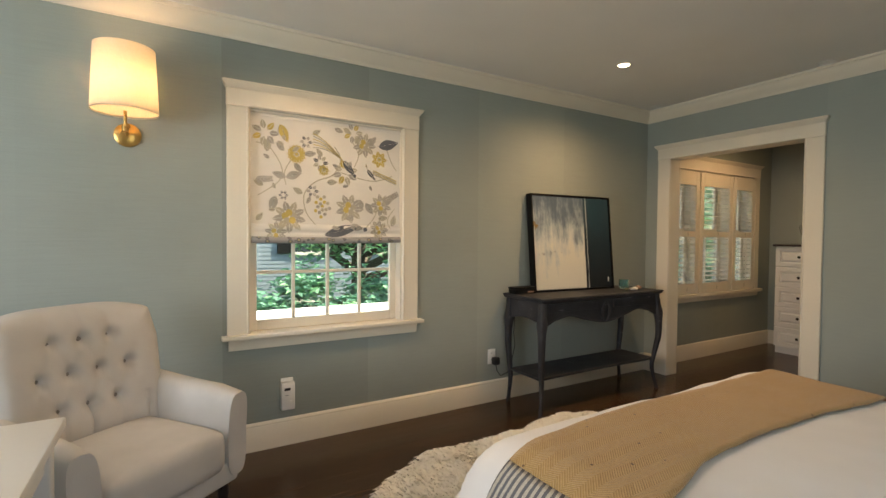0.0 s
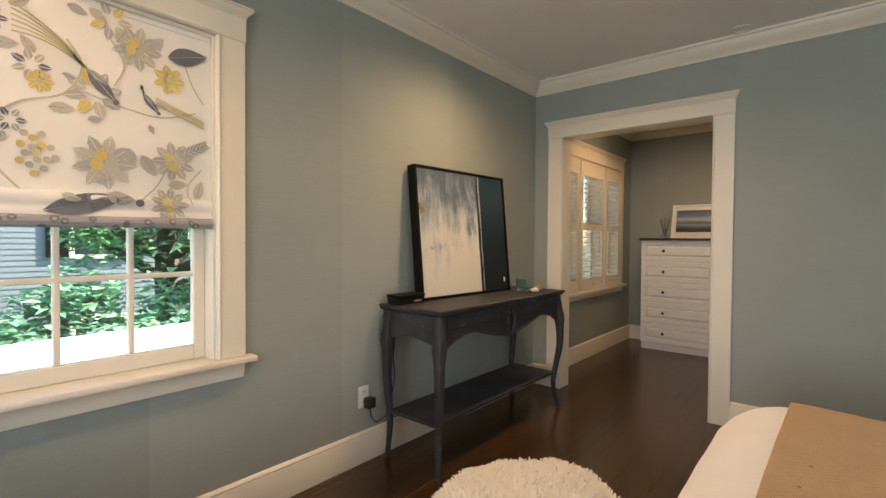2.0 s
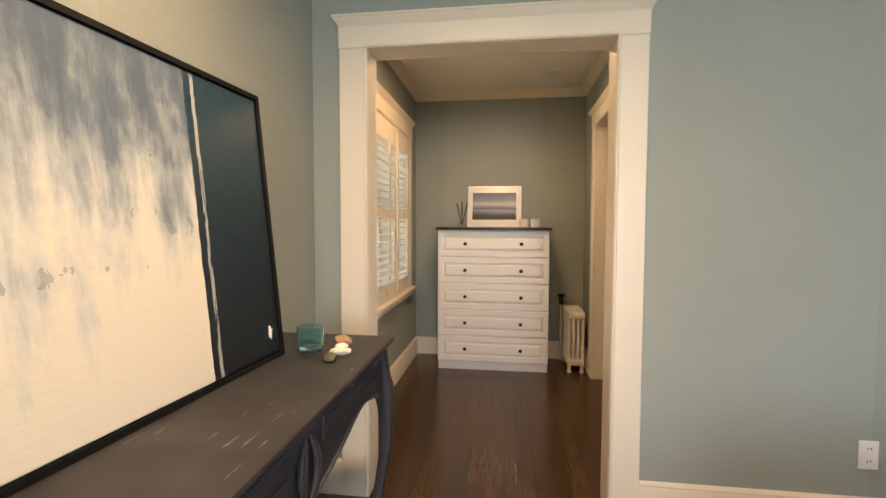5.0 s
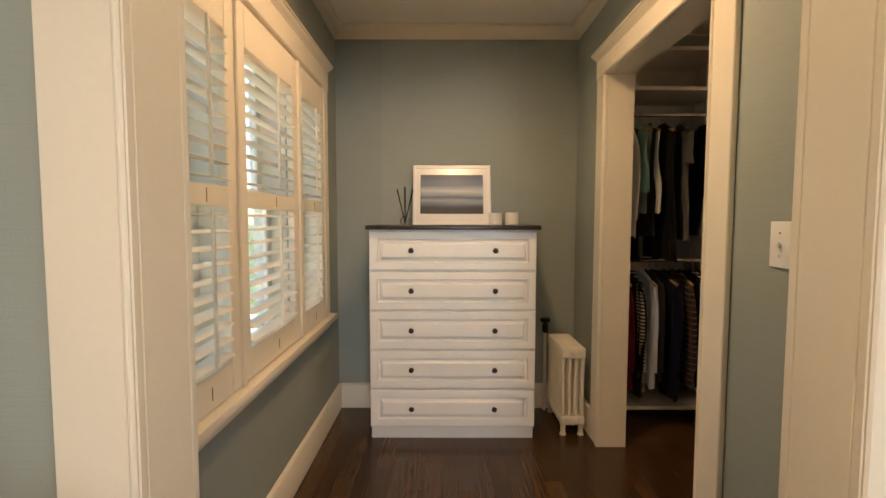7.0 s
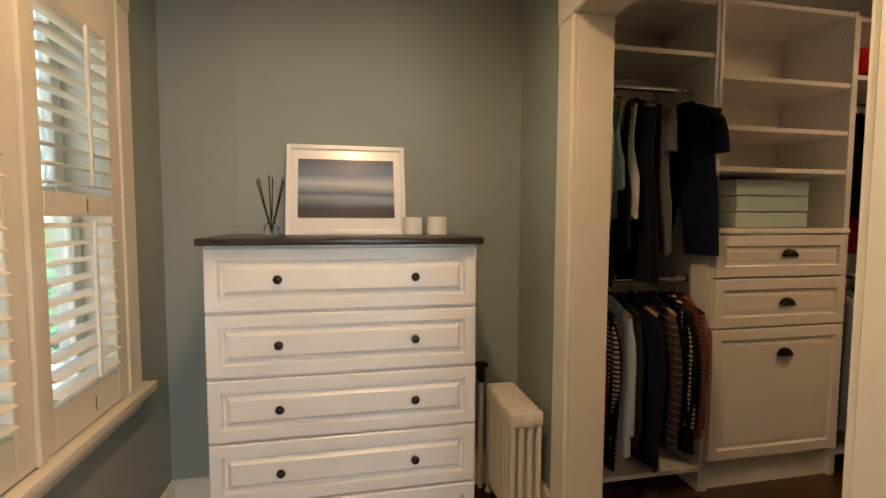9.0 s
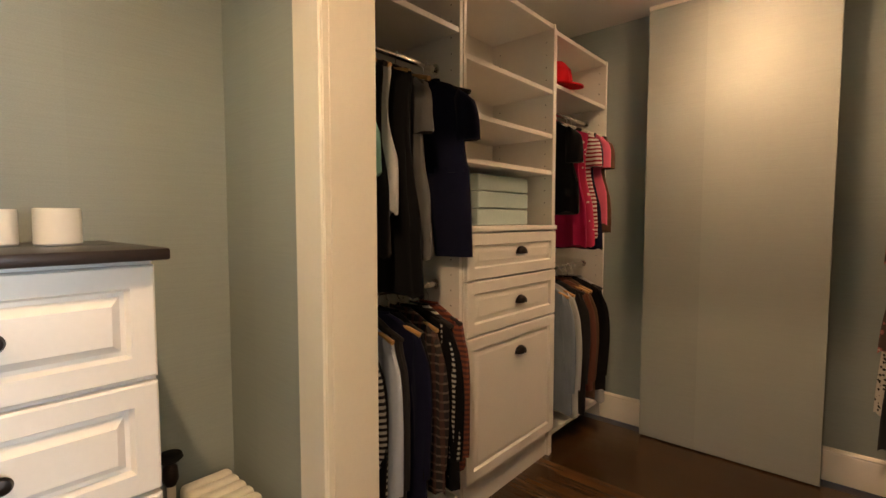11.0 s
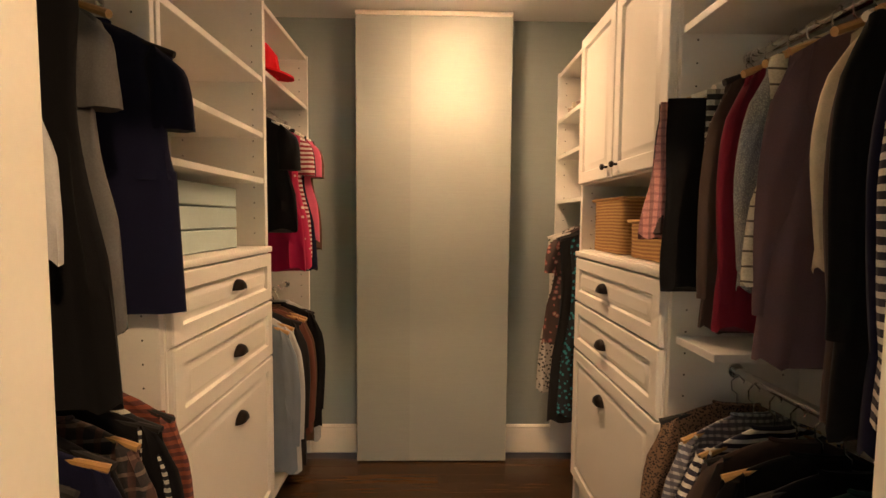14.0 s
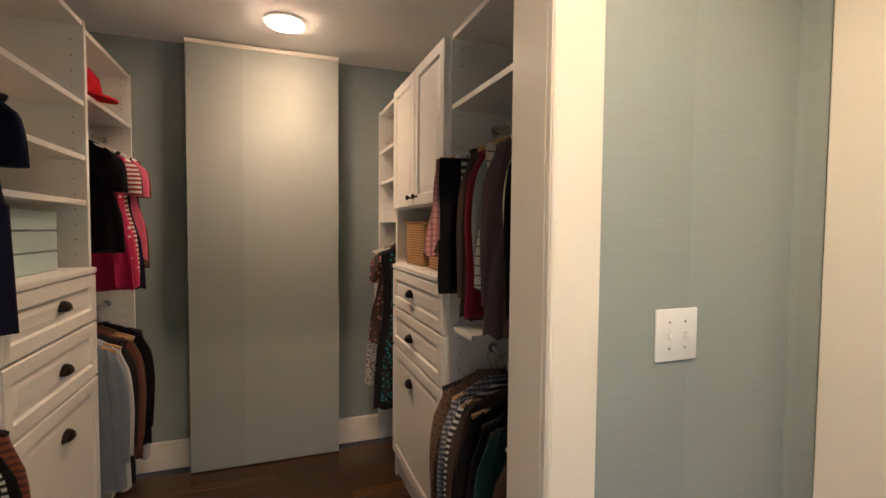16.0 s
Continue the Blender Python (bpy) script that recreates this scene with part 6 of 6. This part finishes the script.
def garment(m, kind, material, seed, length, label, wide=0.205, sleeve="short"):
    rng_ = random.Random(seed)
    t = thing({"top": "hanging_shirt", "jacket": "hanging_jacket", "dress": "hanging_dress", "trousers": "hanging_trousers", "skirt": "hanging_skirt", "jumpsuit": "hanging_jumpsuit"}[kind], m, label, {"top": "shirt", "jacket": "jacket", "dress": "dress", "trousers": "trousers", "skirt": "skirt", "jumpsuit": "jumpsuit"}[kind], "hanging clothes")
    rows = 26
    rings = []
    ph, am = rng_.uniform(0, 6), rng_.uniform(0.7, 1.3)
    thick0 = {"jacket": 0.024, "trousers": 0.012, "skirt": 0.014}.get(kind, 0.013)
    if material.name == "cream crochet":
        thick0, am = 0.006, 0.25
    for j in range(rows + 1):
        v = j / rows
        if kind in ("trousers", "skirt"):
            z = -0.14 - length * v
            w = (0.195 if kind == "trousers" else 0.19 + 0.04 * v) * wide / 0.205
            th = thick0 + 0.006 * v
        else:
            if v < 0.16:
                s = v / 0.16
                w = 0.055 + (wide - 0.055) * s ** 0.8
                z = -0.068 - 0.072 * s
                th = 0.010 + (thick0 - 0.010) * s
            else:
                s = (v - 0.16) / 0.84
                z = -0.14 - length * s
                w = wide - 0.022 * math.sin(math.pi * min(1, s * 1.6)) + (0.03 * s if kind != "dress" else 0.05 * s)
                th = thick0 + 0.012 * s
        ring = []
        for i in range(32):
            a = 2 * math.pi * i / 32
            ca, sa = math.cos(a), math.sin(a)
            x = math.copysign(abs(ca) ** 0.8, ca) * w
            fold = 0.012 * am * v * math.sin(i * 2.2 + ph + 2.5 * v) + 0.006 * v * math.sin(i * 4.1 + ph * 2) + 0.006 * noise.noise(Vector((i * 0.5, v * 6, ph)))
            y = math.copysign(abs(sa) ** 0.7, sa) * (th + fold)
            hem = 0.010 * math.sin(i * 1.3 + ph) * (v > 0.99)
            ring.append((x + 0.004 * math.sin(9 * v + i), y + 0.010 * math.sin(3 * v + ph) * v, z + hem))
        rings.append(ring)
    if kind == "jumpsuit":
        rings = rings[:16]
        for sgn in (-1, 1):
            legs = []
            for j in range(12):
                v = j / 11
                z = -0.14 - length * (0.46 + 0.54 * v)
                legs.append([(sgn * (0.098 + 0.022 * v) + (0.100 - 0.012 * v) * math.copysign(abs(math.cos(2 * math.pi * i / 20)) ** 0.8, math.cos(2 * math.pi * i / 20)), math.sin(2 * math.pi * i / 20) * (0.026 + 0.008 * math.sin(i * 1.7 + ph + 3 * v)) + 0.012 * sgn * v, z - (0.03 if sgn < 0 else 0.0) * v) for i in range(20)])
            part("trouser_leg", loft(bmesh.new(), legs), material, t, sharp=75)
    part({"trousers": "trouser_body", "skirt": "skirt_body"}.get(kind, "torso"), loft(bmesh.new(), rings), material, t, sharp=75)
    if kind in ("trousers", "skirt"):
        w = 0.195 * wide / 0.205
        part("waistband", loft(bmesh.new(), [[(w * math.copysign(abs(math.cos(2 * math.pi * i / 24)) ** 0.8, math.cos(2 * math.pi * i / 24)) * 1.01, 0.0165 * math.sin(2 * math.pi * i / 24), z) for i in range(24)] for z in (-0.178, -0.137)]), material, t)
    else:
        ring = [(0.058 * math.cos(2 * math.pi * i / 20), 0.013 * math.sin(2 * math.pi * i / 20), -0.066 - 0.012 * max(0.0, -math.sin(2 * math.pi * i / 20))) for i in range(21)]
        part("neckband", tube(bmesh.new(), ring, 0.006, 6), material, t)
    if sleeve and kind not in ("trousers", "skirt"):
        sl = {"short": 0.19, "long": min(0.52, length * 0.95)}[sleeve]
        for sgn in (-1, 1):
            rr = []
            for j in range(12):
                v = j / 11
                cx = sgn * (wide - 0.028 + (0.045 if sleeve == "long" else 0.022) * math.sin(min(1, v * 1.6) * math.pi / 2) - 0.012 * v)
                cz = -0.125 - sl * v
                rad = 0.050 - 0.016 * v if sleeve == "long" else 0.046 + 0.006 * v
                out = 0.0 if sleeve == "long" else 0.012 * v
                rr.append([(cx + sgn * out + math.cos(2 * math.pi * i / 16) * rad * (0.35 + 0.65 * min(1, v * 5)), math.sin(2 * math.pi * i / 16) * ((0.016 if sleeve == "long" else 0.026) + 0.007 * math.sin(i * 1.9 + ph + 5 * v)) + 0.006 * math.sin(4 * v + ph), cz + 0.02 * math.cos(2 * math.pi * i / 16) * sgn * (1 - v) * -0.6) for i in range(16)])
            part("sleeve", loft(bmesh.new(), rr), material, t, sharp=75)
    return t


def rail(x, z, y_first, step, items, face, seed, ys=()):
    """Clothes along a rod, from the opening inwards. items: kind, material, length, sleeve, hanger."""
    rng_ = random.Random(seed)
    for k, (kind, material, length, sleeve, hg, words) in enumerate(items):
        y = (ys[k] if ys else y_first - step * k) + rng_.uniform(-0.006, 0.006)
        turn = rng_.uniform(-11, 11) * (0.35 if step < 0.052 else 1.0)
        m = pose(x, y, z, 0, 0, turn)
        hanger(m, hg, kind in ("trousers", "skirt"))
        garment(m, kind, material, seed * 50 + k, length, words, wide=rng_.uniform(0.195, 0.215) + (0.07 if kind in ("trousers", "skirt") else 0) + {"navy and white stripes": 0.015, "grey melange": -0.025, "cream crochet": 0.018, "teal print": -0.06, "charcoal knit": -0.02, "navy cotton": -0.006, "cream knit": -0.035, "black and white check": -0.045}.get(material.name, 0), sleeve=sleeve)


W_, D_, P_ = HANGER_WOOD, HANGER_DARK, HANGER_WHITE
rail(6.225, 1.905, 1.01, 0.101, [
    ("top", C_WHITE, 0.60, "long", W_, "cream cotton shirt on a wooden hanger"),
    ("dress", C_BLACK, 0.74, None, D_, "long black jersey dress on a hanger"),
    ("top", C_AQUA, 0.34, None, W_, "pale aqua top with short sleeves on a hanger"),
    ("top", C_LIGHT, 0.46, None, W_, "light grey sleeveless top on a wooden hanger"),
    ("dress", C_CHAR, 0.60, None, D_, "charcoal knit dress on a hanger"),
    ("dress", C_BLACK, 0.74, None, W_, "long black jersey dress on a wooden hanger"),
    ("dress", C_GREY, 0.62, "short", W_, "long grey melange t-shirt dress on a wooden hanger"),
    ("jumpsuit", C_NAVY, 0.60, "short", D_, "navy cotton jumpsuit with short sleeves on a black hanger")], -1, 1, (1.01, 0.965, 0.915, 0.865, 0.81, 0.725, 0.61, 0.455))
rail(6.225, 1.01, 1.0, 0.055, [
    ("top", C_CRIM, 0.62, "long", W_, "crimson wool top on a hanger"),
    ("top", C_BLACK, 0.64, "long", D_, "black jersey top on a hanger"),
    ("top", C_BW, 0.62, "long", D_, "black and white striped top on a hanger"),
    ("top", C_PALE, 0.60, "long", W_, "pale blue shirt on a wooden hanger"),
    ("top", C_CHAR, 0.56, "long", D_, "charcoal knit top on a hanger"),
    ("top", C_NAVY, 0.62, "long", W_, "navy knit sweater on a wooden hanger"),
    ("top", C_BLACK, 0.68, "long", D_, "long black top on a hanger"),
    ("top", C_DARKPLAID, 0.60, "long", W_, "dark plaid shirt on a hanger"),
    ("top", C_BLACK, 0.62, "long", D_, "black jersey top on a hanger"),
    ("top", C_BW, 0.58, "long", D_, "black and white striped top on a hanger"),
    ("top", C_RUSTW, 0.55, "long", D_, "rust striped top on a black hanger")], -1, 2)
rail(6.225, 1.90, -0.47, 0.066, [
    ("top", C_BLACK, 0.44, "short", P_, "black jersey top on a hanger"),
    ("dress", C_MAGENTA, 0.62, None, D_, "deep magenta dress on a hanger"),
    ("dress", C_REDPAT, 0.62, None, P_, "red and white patterned dress on a hanger"),
    ("top", C_RW, 0.58, "short", P_, "red and white striped top on a hanger"),
    ("dress", C_NAVY, 0.64, "short", D_, "navy dress on a hanger"),
    ("top", C_PINK, 0.50, "short", P_, "pink cotton top on a hanger"),
    ("top", C_TAUPE, 0.55, "short", D_, "brown knit top on a hanger")], -1, 3)
rail(6.225, 1.0, -0.46, 0.072, [
    ("top", C_BLUE, 0.62, "long", W_, "grey-blue chambray shirt on a wooden hanger"),
    ("top", C_LIGHT, 0.66, "long", W_, "light grey sweater on a wooden hanger"),
    ("top", C_CHAR, 0.68, "long", D_, "charcoal sweater on a hanger"),
    ("top", C_RUST, 0.56, "long", W_, "rust cotton shirt on a wooden hanger"),
    ("top", C_TAUPE, 0.62, "long", W_, "brown knit sweater on a hanger"),
    ("jacket", C_BLACK, 0.60, "long", D_, "black jacket on a hanger"),
    ("top", C_LIGHT, 0.68, "long", D_, "light grey top on a hanger")], -1, 4)
rail(4.51, 1.835, 0.965, 0.05, [
    ("top", C_NW, 0.60, "long", W_, "navy and white striped dress on a hanger"),
    ("jacket", C_NAVY, 0.66, "long", D_, "long navy jacket on a hanger"),
    ("jacket", C_BLACK, 0.66, "long", W_, "long black coat on a hanger"),
    ("jacket", C_BROWN, 0.65, "long", P_, "dark brown wool jacket on a hanger"),
    ("top", C_CREAM, 0.40, "long", W_, "cream knit jacket on a hanger"),
    ("jacket", C_PLUM, 0.60, "long", W_, "plum wool jacket on a hanger"),
    ("top", C_LACE, 0.44, None, W_, "cream crochet top on a hanger"),
    ("top", C_MELANGE, 0.46, "long", W_, "pale grey melange cardigan on a hanger"),
    ("dress", C_CRIM, 0.56, "long", W_, "crimson wool dress on a hanger"),
    ("top", C_BROWN, 0.58, "long", D_, "dark brown knit top on a hanger"),
    ("trousers", C_CHECK, 0.46, None, P_, "black and white checked trousers on a clip hanger"),
    ("trousers", C_BLACK, 0.50, None, P_, "black trousers on a clip hanger"),
    ("skirt", C_PLAID, 0.36, None, W_, "pink plaid skirt on a wooden clip hanger"),
    ("skirt", C_FLORAL, 0.36, None, D_, "brown floral skirt on a clip hanger")], 1, 5,
    (0.975, 0.935, 0.885, 0.845, 0.805, 0.708, 0.672, 0.628, 0.572, 0.50, 0.44, 0.36, 0.315, 0.285))
rail(4.545, 0.94, 0.985, 0.070, [
    ("jacket", C_BROWN, 0.60, "long", W_, "dark brown wool jacket on a hanger"),
    ("top", C_TAUPE, 0.60, "long", W_, "brown knit top on a wooden hanger"),
    ("top", C_GREY, 0.58, "long", P_, "grey melange top on a white hanger"),
    ("top", C_GREEN, 0.60, "long", D_, "bottle green knit on a hanger"),
    ("top", C_BLACK, 0.62, "long", D_, "black jersey top on a hanger"),
    ("top", C_BLACK, 0.62, "long", W_, "black jersey top on a wooden hanger"),
    ("top", C_BROWN, 0.62, "long", D_, "dark brown top on a hanger"),
    ("top", C_NW, 0.62, "long", W_, "navy and white striped top on a wooden hanger"),
    ("top", C_SHIRTING, 0.62, "long", W_, "pale grey checked shirt on a wooden hanger"),
    ("top", C_LEOPARD, 0.60, "long", D_, "leopard print blouse on a hanger")], 1, 6)
rail(4.56, 1.41, -0.68, 0.085, [
    ("dress", C_TEAL, 0.88, None, D_, "teal printed dress on a hanger"),
    ("dress", C_CHAR, 0.94, None, D_, "charcoal dress on a hanger"),
    ("dress", C_FLORAL, 0.55, "short", P_, "brown floral dress on a hanger"),
    ("dress", C_ZIG, 0.86, None, P_, "black and white printed dress on a white hanger")], 1, 7)

# ---- outside the windows ----
GROUND = -3.0
single("ground", boxed(-400, 400, -400, 800, GROUND - 0.1, GROUND), surface("lawn", (0.05, 0.10, 0.02), 0.9, vary=0.3, coarse=0.6, fine=8, relief=0.4, depth=0.02), "green lawn below the house", "ground", kind="structure")
single("porch_roof", boxed(-3.0, 7.2, N + 0.19, 4.75, 0.40, 0.53, bev=0.02), surface("white roof membrane", (0.78, 0.79, 0.80), 0.7, vary=0.06, coarse=2, fine=20), "flat white porch roof below the windows", "roof", kind="structure")
house = thing("neighbour_house", pose(-4.0, 14.5, GROUND), "grey clapboard house beyond the trees", "house")
SIDING = surface("grey clapboard", (0.20, 0.25, 0.28), 0.7, vary=0.06, coarse=1, fine=30, stretch=(1, 1, 4))
part("wall", boxed(0, 18, 0.03, 8, 0, 7.5), SIDING, house)
bm = bmesh.new()
z = 0.3
while z < 7.3:
    loft(bm, [[(x, 0.028, z), (x, 0.014, z), (x, 0.024, z + 0.125), (x, 0.028, z + 0.125)] for x in (0, 18)])
    z += 0.125
part("clapboards", bm, SIDING, house)
roof = bmesh.new()
loft(roof, [[(-0.5, -0.6, 7.4), (18.5, -0.6, 7.4), (18.5, 8.6, 7.4), (-0.5, 8.6, 7.4)], [(-0.5, 3.9, 10.5), (18.5, 3.9, 10.5), (18.5, 4.1, 10.5), (-0.5, 4.1, 10.5)]])
part("roof", roof, surface("asphalt shingles", (0.06, 0.06, 0.065), 0.9, vary=0.3, coarse=3, fine=40), house)
DARK_GLASS = surface("dark window glass", (0.03, 0.04, 0.05), 0.08, vary=0.2)
for x in (2.0, 7.8, 10.4, 13.6, 16.2):
    for z in (0.7, 3.78):
        w = part("window", boxed(x - 0.5, x + 0.5, -0.02, 0.02, z, z + 1.5), DARK_GLASS, house)
        for a, b, c, d in ((x - 0.6, x - 0.5, z - 0.1, z + 1.6), (x + 0.5, x + 0.6, z - 0.1, z + 1.6), (x - 0.5, x + 0.5, z - 0.1, z), (x - 0.5, x + 0.5, z + 1.5, z + 1.6), (x - 0.5, x + 0.5, z + 0.73, z + 0.78), (x - 0.015, x + 0.015, z, z + 1.5)):
            part("frame", boxed(a, b, -0.045, -0.021, c, d), TRIM, w)
        for a in (x - 1.02, x + 0.62):
            part("shutter", boxed(a, a + 0.4, -0.04, -0.001, z - 0.05, z + 1.55, bev=0.01), BLACK, house)
BARK = surface("grey-brown bark", (0.11, 0.085, 0.065), 0.95, vary=0.4, coarse=5, fine=30, relief=0.8, stretch=(4, 4, 0.8), depth=0.02)
LEAF_A = leaf_material("maple leaves", (0.22, 0.48, 0.31))
LEAF_B = leaf_material("shrub leaves", (0.23, 0.51, 0.36))


def crown_of(parent, clumps, per, size, material, seed):
    """Leaves in clumps round the ends of the limbs, each a small folded blade."""
    rng_ = random.Random(seed)
    verts, faces = [], []
    for cx, cy, cz, r in clumps:
        for k in range(per):
            d = Vector((rng_.gauss(0, 1), rng_.gauss(0, 1), rng_.gauss(0, 0.6)))
            p = Vector((cx, cy, cz)) + d.normalized() * r * rng_.uniform(0.3, 1.0)
            a, tip = rng_.uniform(0, 6.28), rng_.uniform(-0.7, 0.2)
            u = Vector((math.cos(a), math.sin(a), tip)).normalized()
            w = u.cross(Vector((0, 0, 1))).normalized()
            s = size * rng_.uniform(0.6, 1.2)
            i0 = len(verts)
            lift = Vector((0, 0, 0.18 * s))
            verts += [p, p + u * s * 0.4 + w * s * 0.42 + lift, p + u * s, p + u * s * 0.4 - w * s * 0.42 + lift]
            faces += [(i0, i0 + 1, i0 + 2), (i0, i0 + 2, i0 + 3)]
    me = bpy.data.meshes.new("crown")
    me.from_pydata([tuple(v) for v in verts], [], faces)
    me.materials.append(material)
    tagged(piece("crown", me, parent), kind="stuff")


def tree(x, y, height, spread, seed, label, trunk=0.17, low=0.35, per=230):
    rng_ = random.Random(seed)
    t = thing("tree", pose(x, y, GROUND), label, "tree", "garden trees")
    bm = bmesh.new()
    top = height * 0.62
    tube(bm, [(0.06 * math.sin(k), 0.05 * math.cos(k * 1.3), top * k / 6) for k in range(7)], [trunk * (1 - 0.09 * k) for k in range(7)], 12)
    clumps = []
    for k in range(11):
        a, h = k * 2.4 + rng_.uniform(-0.3, 0.3), height * (low + (0.62 - low) * k / 11)
        ln = spread * rng_.uniform(0.55, 1.0)
        end = Vector((math.cos(a) * ln, math.sin(a) * ln, h + ln * rng_.uniform(0.15, 0.7)))
        mid = Vector((end.x * 0.5, end.y * 0.5, h + (end.z - h) * 0.35))
        tube(bm, [(0, 0, h - 0.1), mid, end], [trunk * 0.4, trunk * 0.25, 0.02], 7)
        for q in (0.55, 0.8, 1.0):
            c = mid.lerp(end, q * 2 - 1) if q > 0.5 else mid
            clumps.append((c.x + rng_.uniform(-0.3, 0.3), c.y + rng_.uniform(-0.3, 0.3), c.z + rng_.uniform(-0.2, 0.35), rng_.uniform(0.45, 0.85)))
    part("trunk", bm, BARK, t, sharp=60)
    crown_of(t, clumps, per, 0.15, LEAF_A, seed)


tree(3.27, 8.6, 7.6, 2.3, 3, "leafy maple tree beside the porch roof", 0.24, 0.46)
tree(-1.6, 9.4, 6.6, 2.0, 5, "leafy maple tree beside the porch roof", 0.14, 0.48)
tree(8.8, 8.0, 7.2, 2.3, 8, "leafy maple tree beside the porch roof", 0.18, 0.3)
tree(13.5, 9.0, 8.0, 2.8, 9, "leafy maple tree beside the porch roof", 0.2, 0.3)
for k, (x, y, h) in enumerate(((-2.2, 6.9, 3.8), (0.2, 6.7, 3.85), (2.1, 6.9, 3.65), (4.2, 6.5, 3.6), (6.4, 6.6, 3.8), (9.0, 6.8, 3.7), (11.8, 6.8, 3.6))):
    s = thing("shrub", pose(x, y, GROUND), "tall leafy green shrub below the windows", "shrub", "garden shrubs")
    rng_ = random.Random(40 + k)
    bm = bmesh.new()
    clumps = []
    for j in range(26):
        a, r = rng_.uniform(0, 6.28), rng_.uniform(0.1, 1.25)
        z = rng_.uniform(h * 0.35, h)
        if j < 6:
            tube(bm, [(0.1 * math.cos(a), 0.1 * math.sin(a), 0), (r * 0.5 * math.cos(a), r * 0.5 * math.sin(a), z * 0.6), (r * math.cos(a), r * math.sin(a), z)], [0.035, 0.02, 0.008], 6)
        clumps.append((r * math.cos(a), 0.7 * r * math.sin(a), z - 0.3 * r, rng_.uniform(0.3, 0.6)))
    part("stems", bm, BARK, s)
    crown_of(s, clumps, 480, 0.14, LEAF_B, 60 + k)

# ---- oak strips of the floor, last ----
floor_ob = bpy.data.objects["floor"]
STRIP_W = 0.083
rng = random.Random(2)
meshes = {}
for q in range(6):
    ln = 0.7 + 0.14 * q
    meshes[q] = (ln, mesh_of("floor_board", boxed(0, ln - 0.0006, 0, STRIP_W - 0.0006, -0.0119, 0, bev=0.0005), OAK))
placed = 0
rest_v, rest_f = [], []
y, row = -2.4, 0
while y < N - 0.01:
    x = -2.6 - rng.uniform(0, 0.8)
    while x < 6.5:
        q = rng.randrange(6)
        ln, me = meshes[q]
        seen = (0.9 < y and 1.7 < x < 6.3) or (-1.0 < y < 1.2 and 4.7 < x < 5.9)
        if y < -1.05 and x > 4.05:
            break
        end = 4.1 if y < -1.05 else 6.5
        if seen and placed < 300 and x + ln < end:
            piece("floor_board", me, floor_ob, pose(x, y, 0))
            placed += 1
        else:
            i0 = len(rest_v)
            for v in me.vertices:
                rest_v.append((min(max(v.co.x + x, -2.62), end), v.co.y + y, v.co.z))
            rest_f += [tuple(i0 + i for i in pl.vertices) for pl in me.polygons]
        x += ln
    y += STRIP_W
me = bpy.data.meshes.new("floor_boards_rest")
me.from_pydata(rest_v, [], rest_f)
me.materials.append(OAK)
tagged(piece("floor_boards_rest", me, floor_ob), kind="stuff")
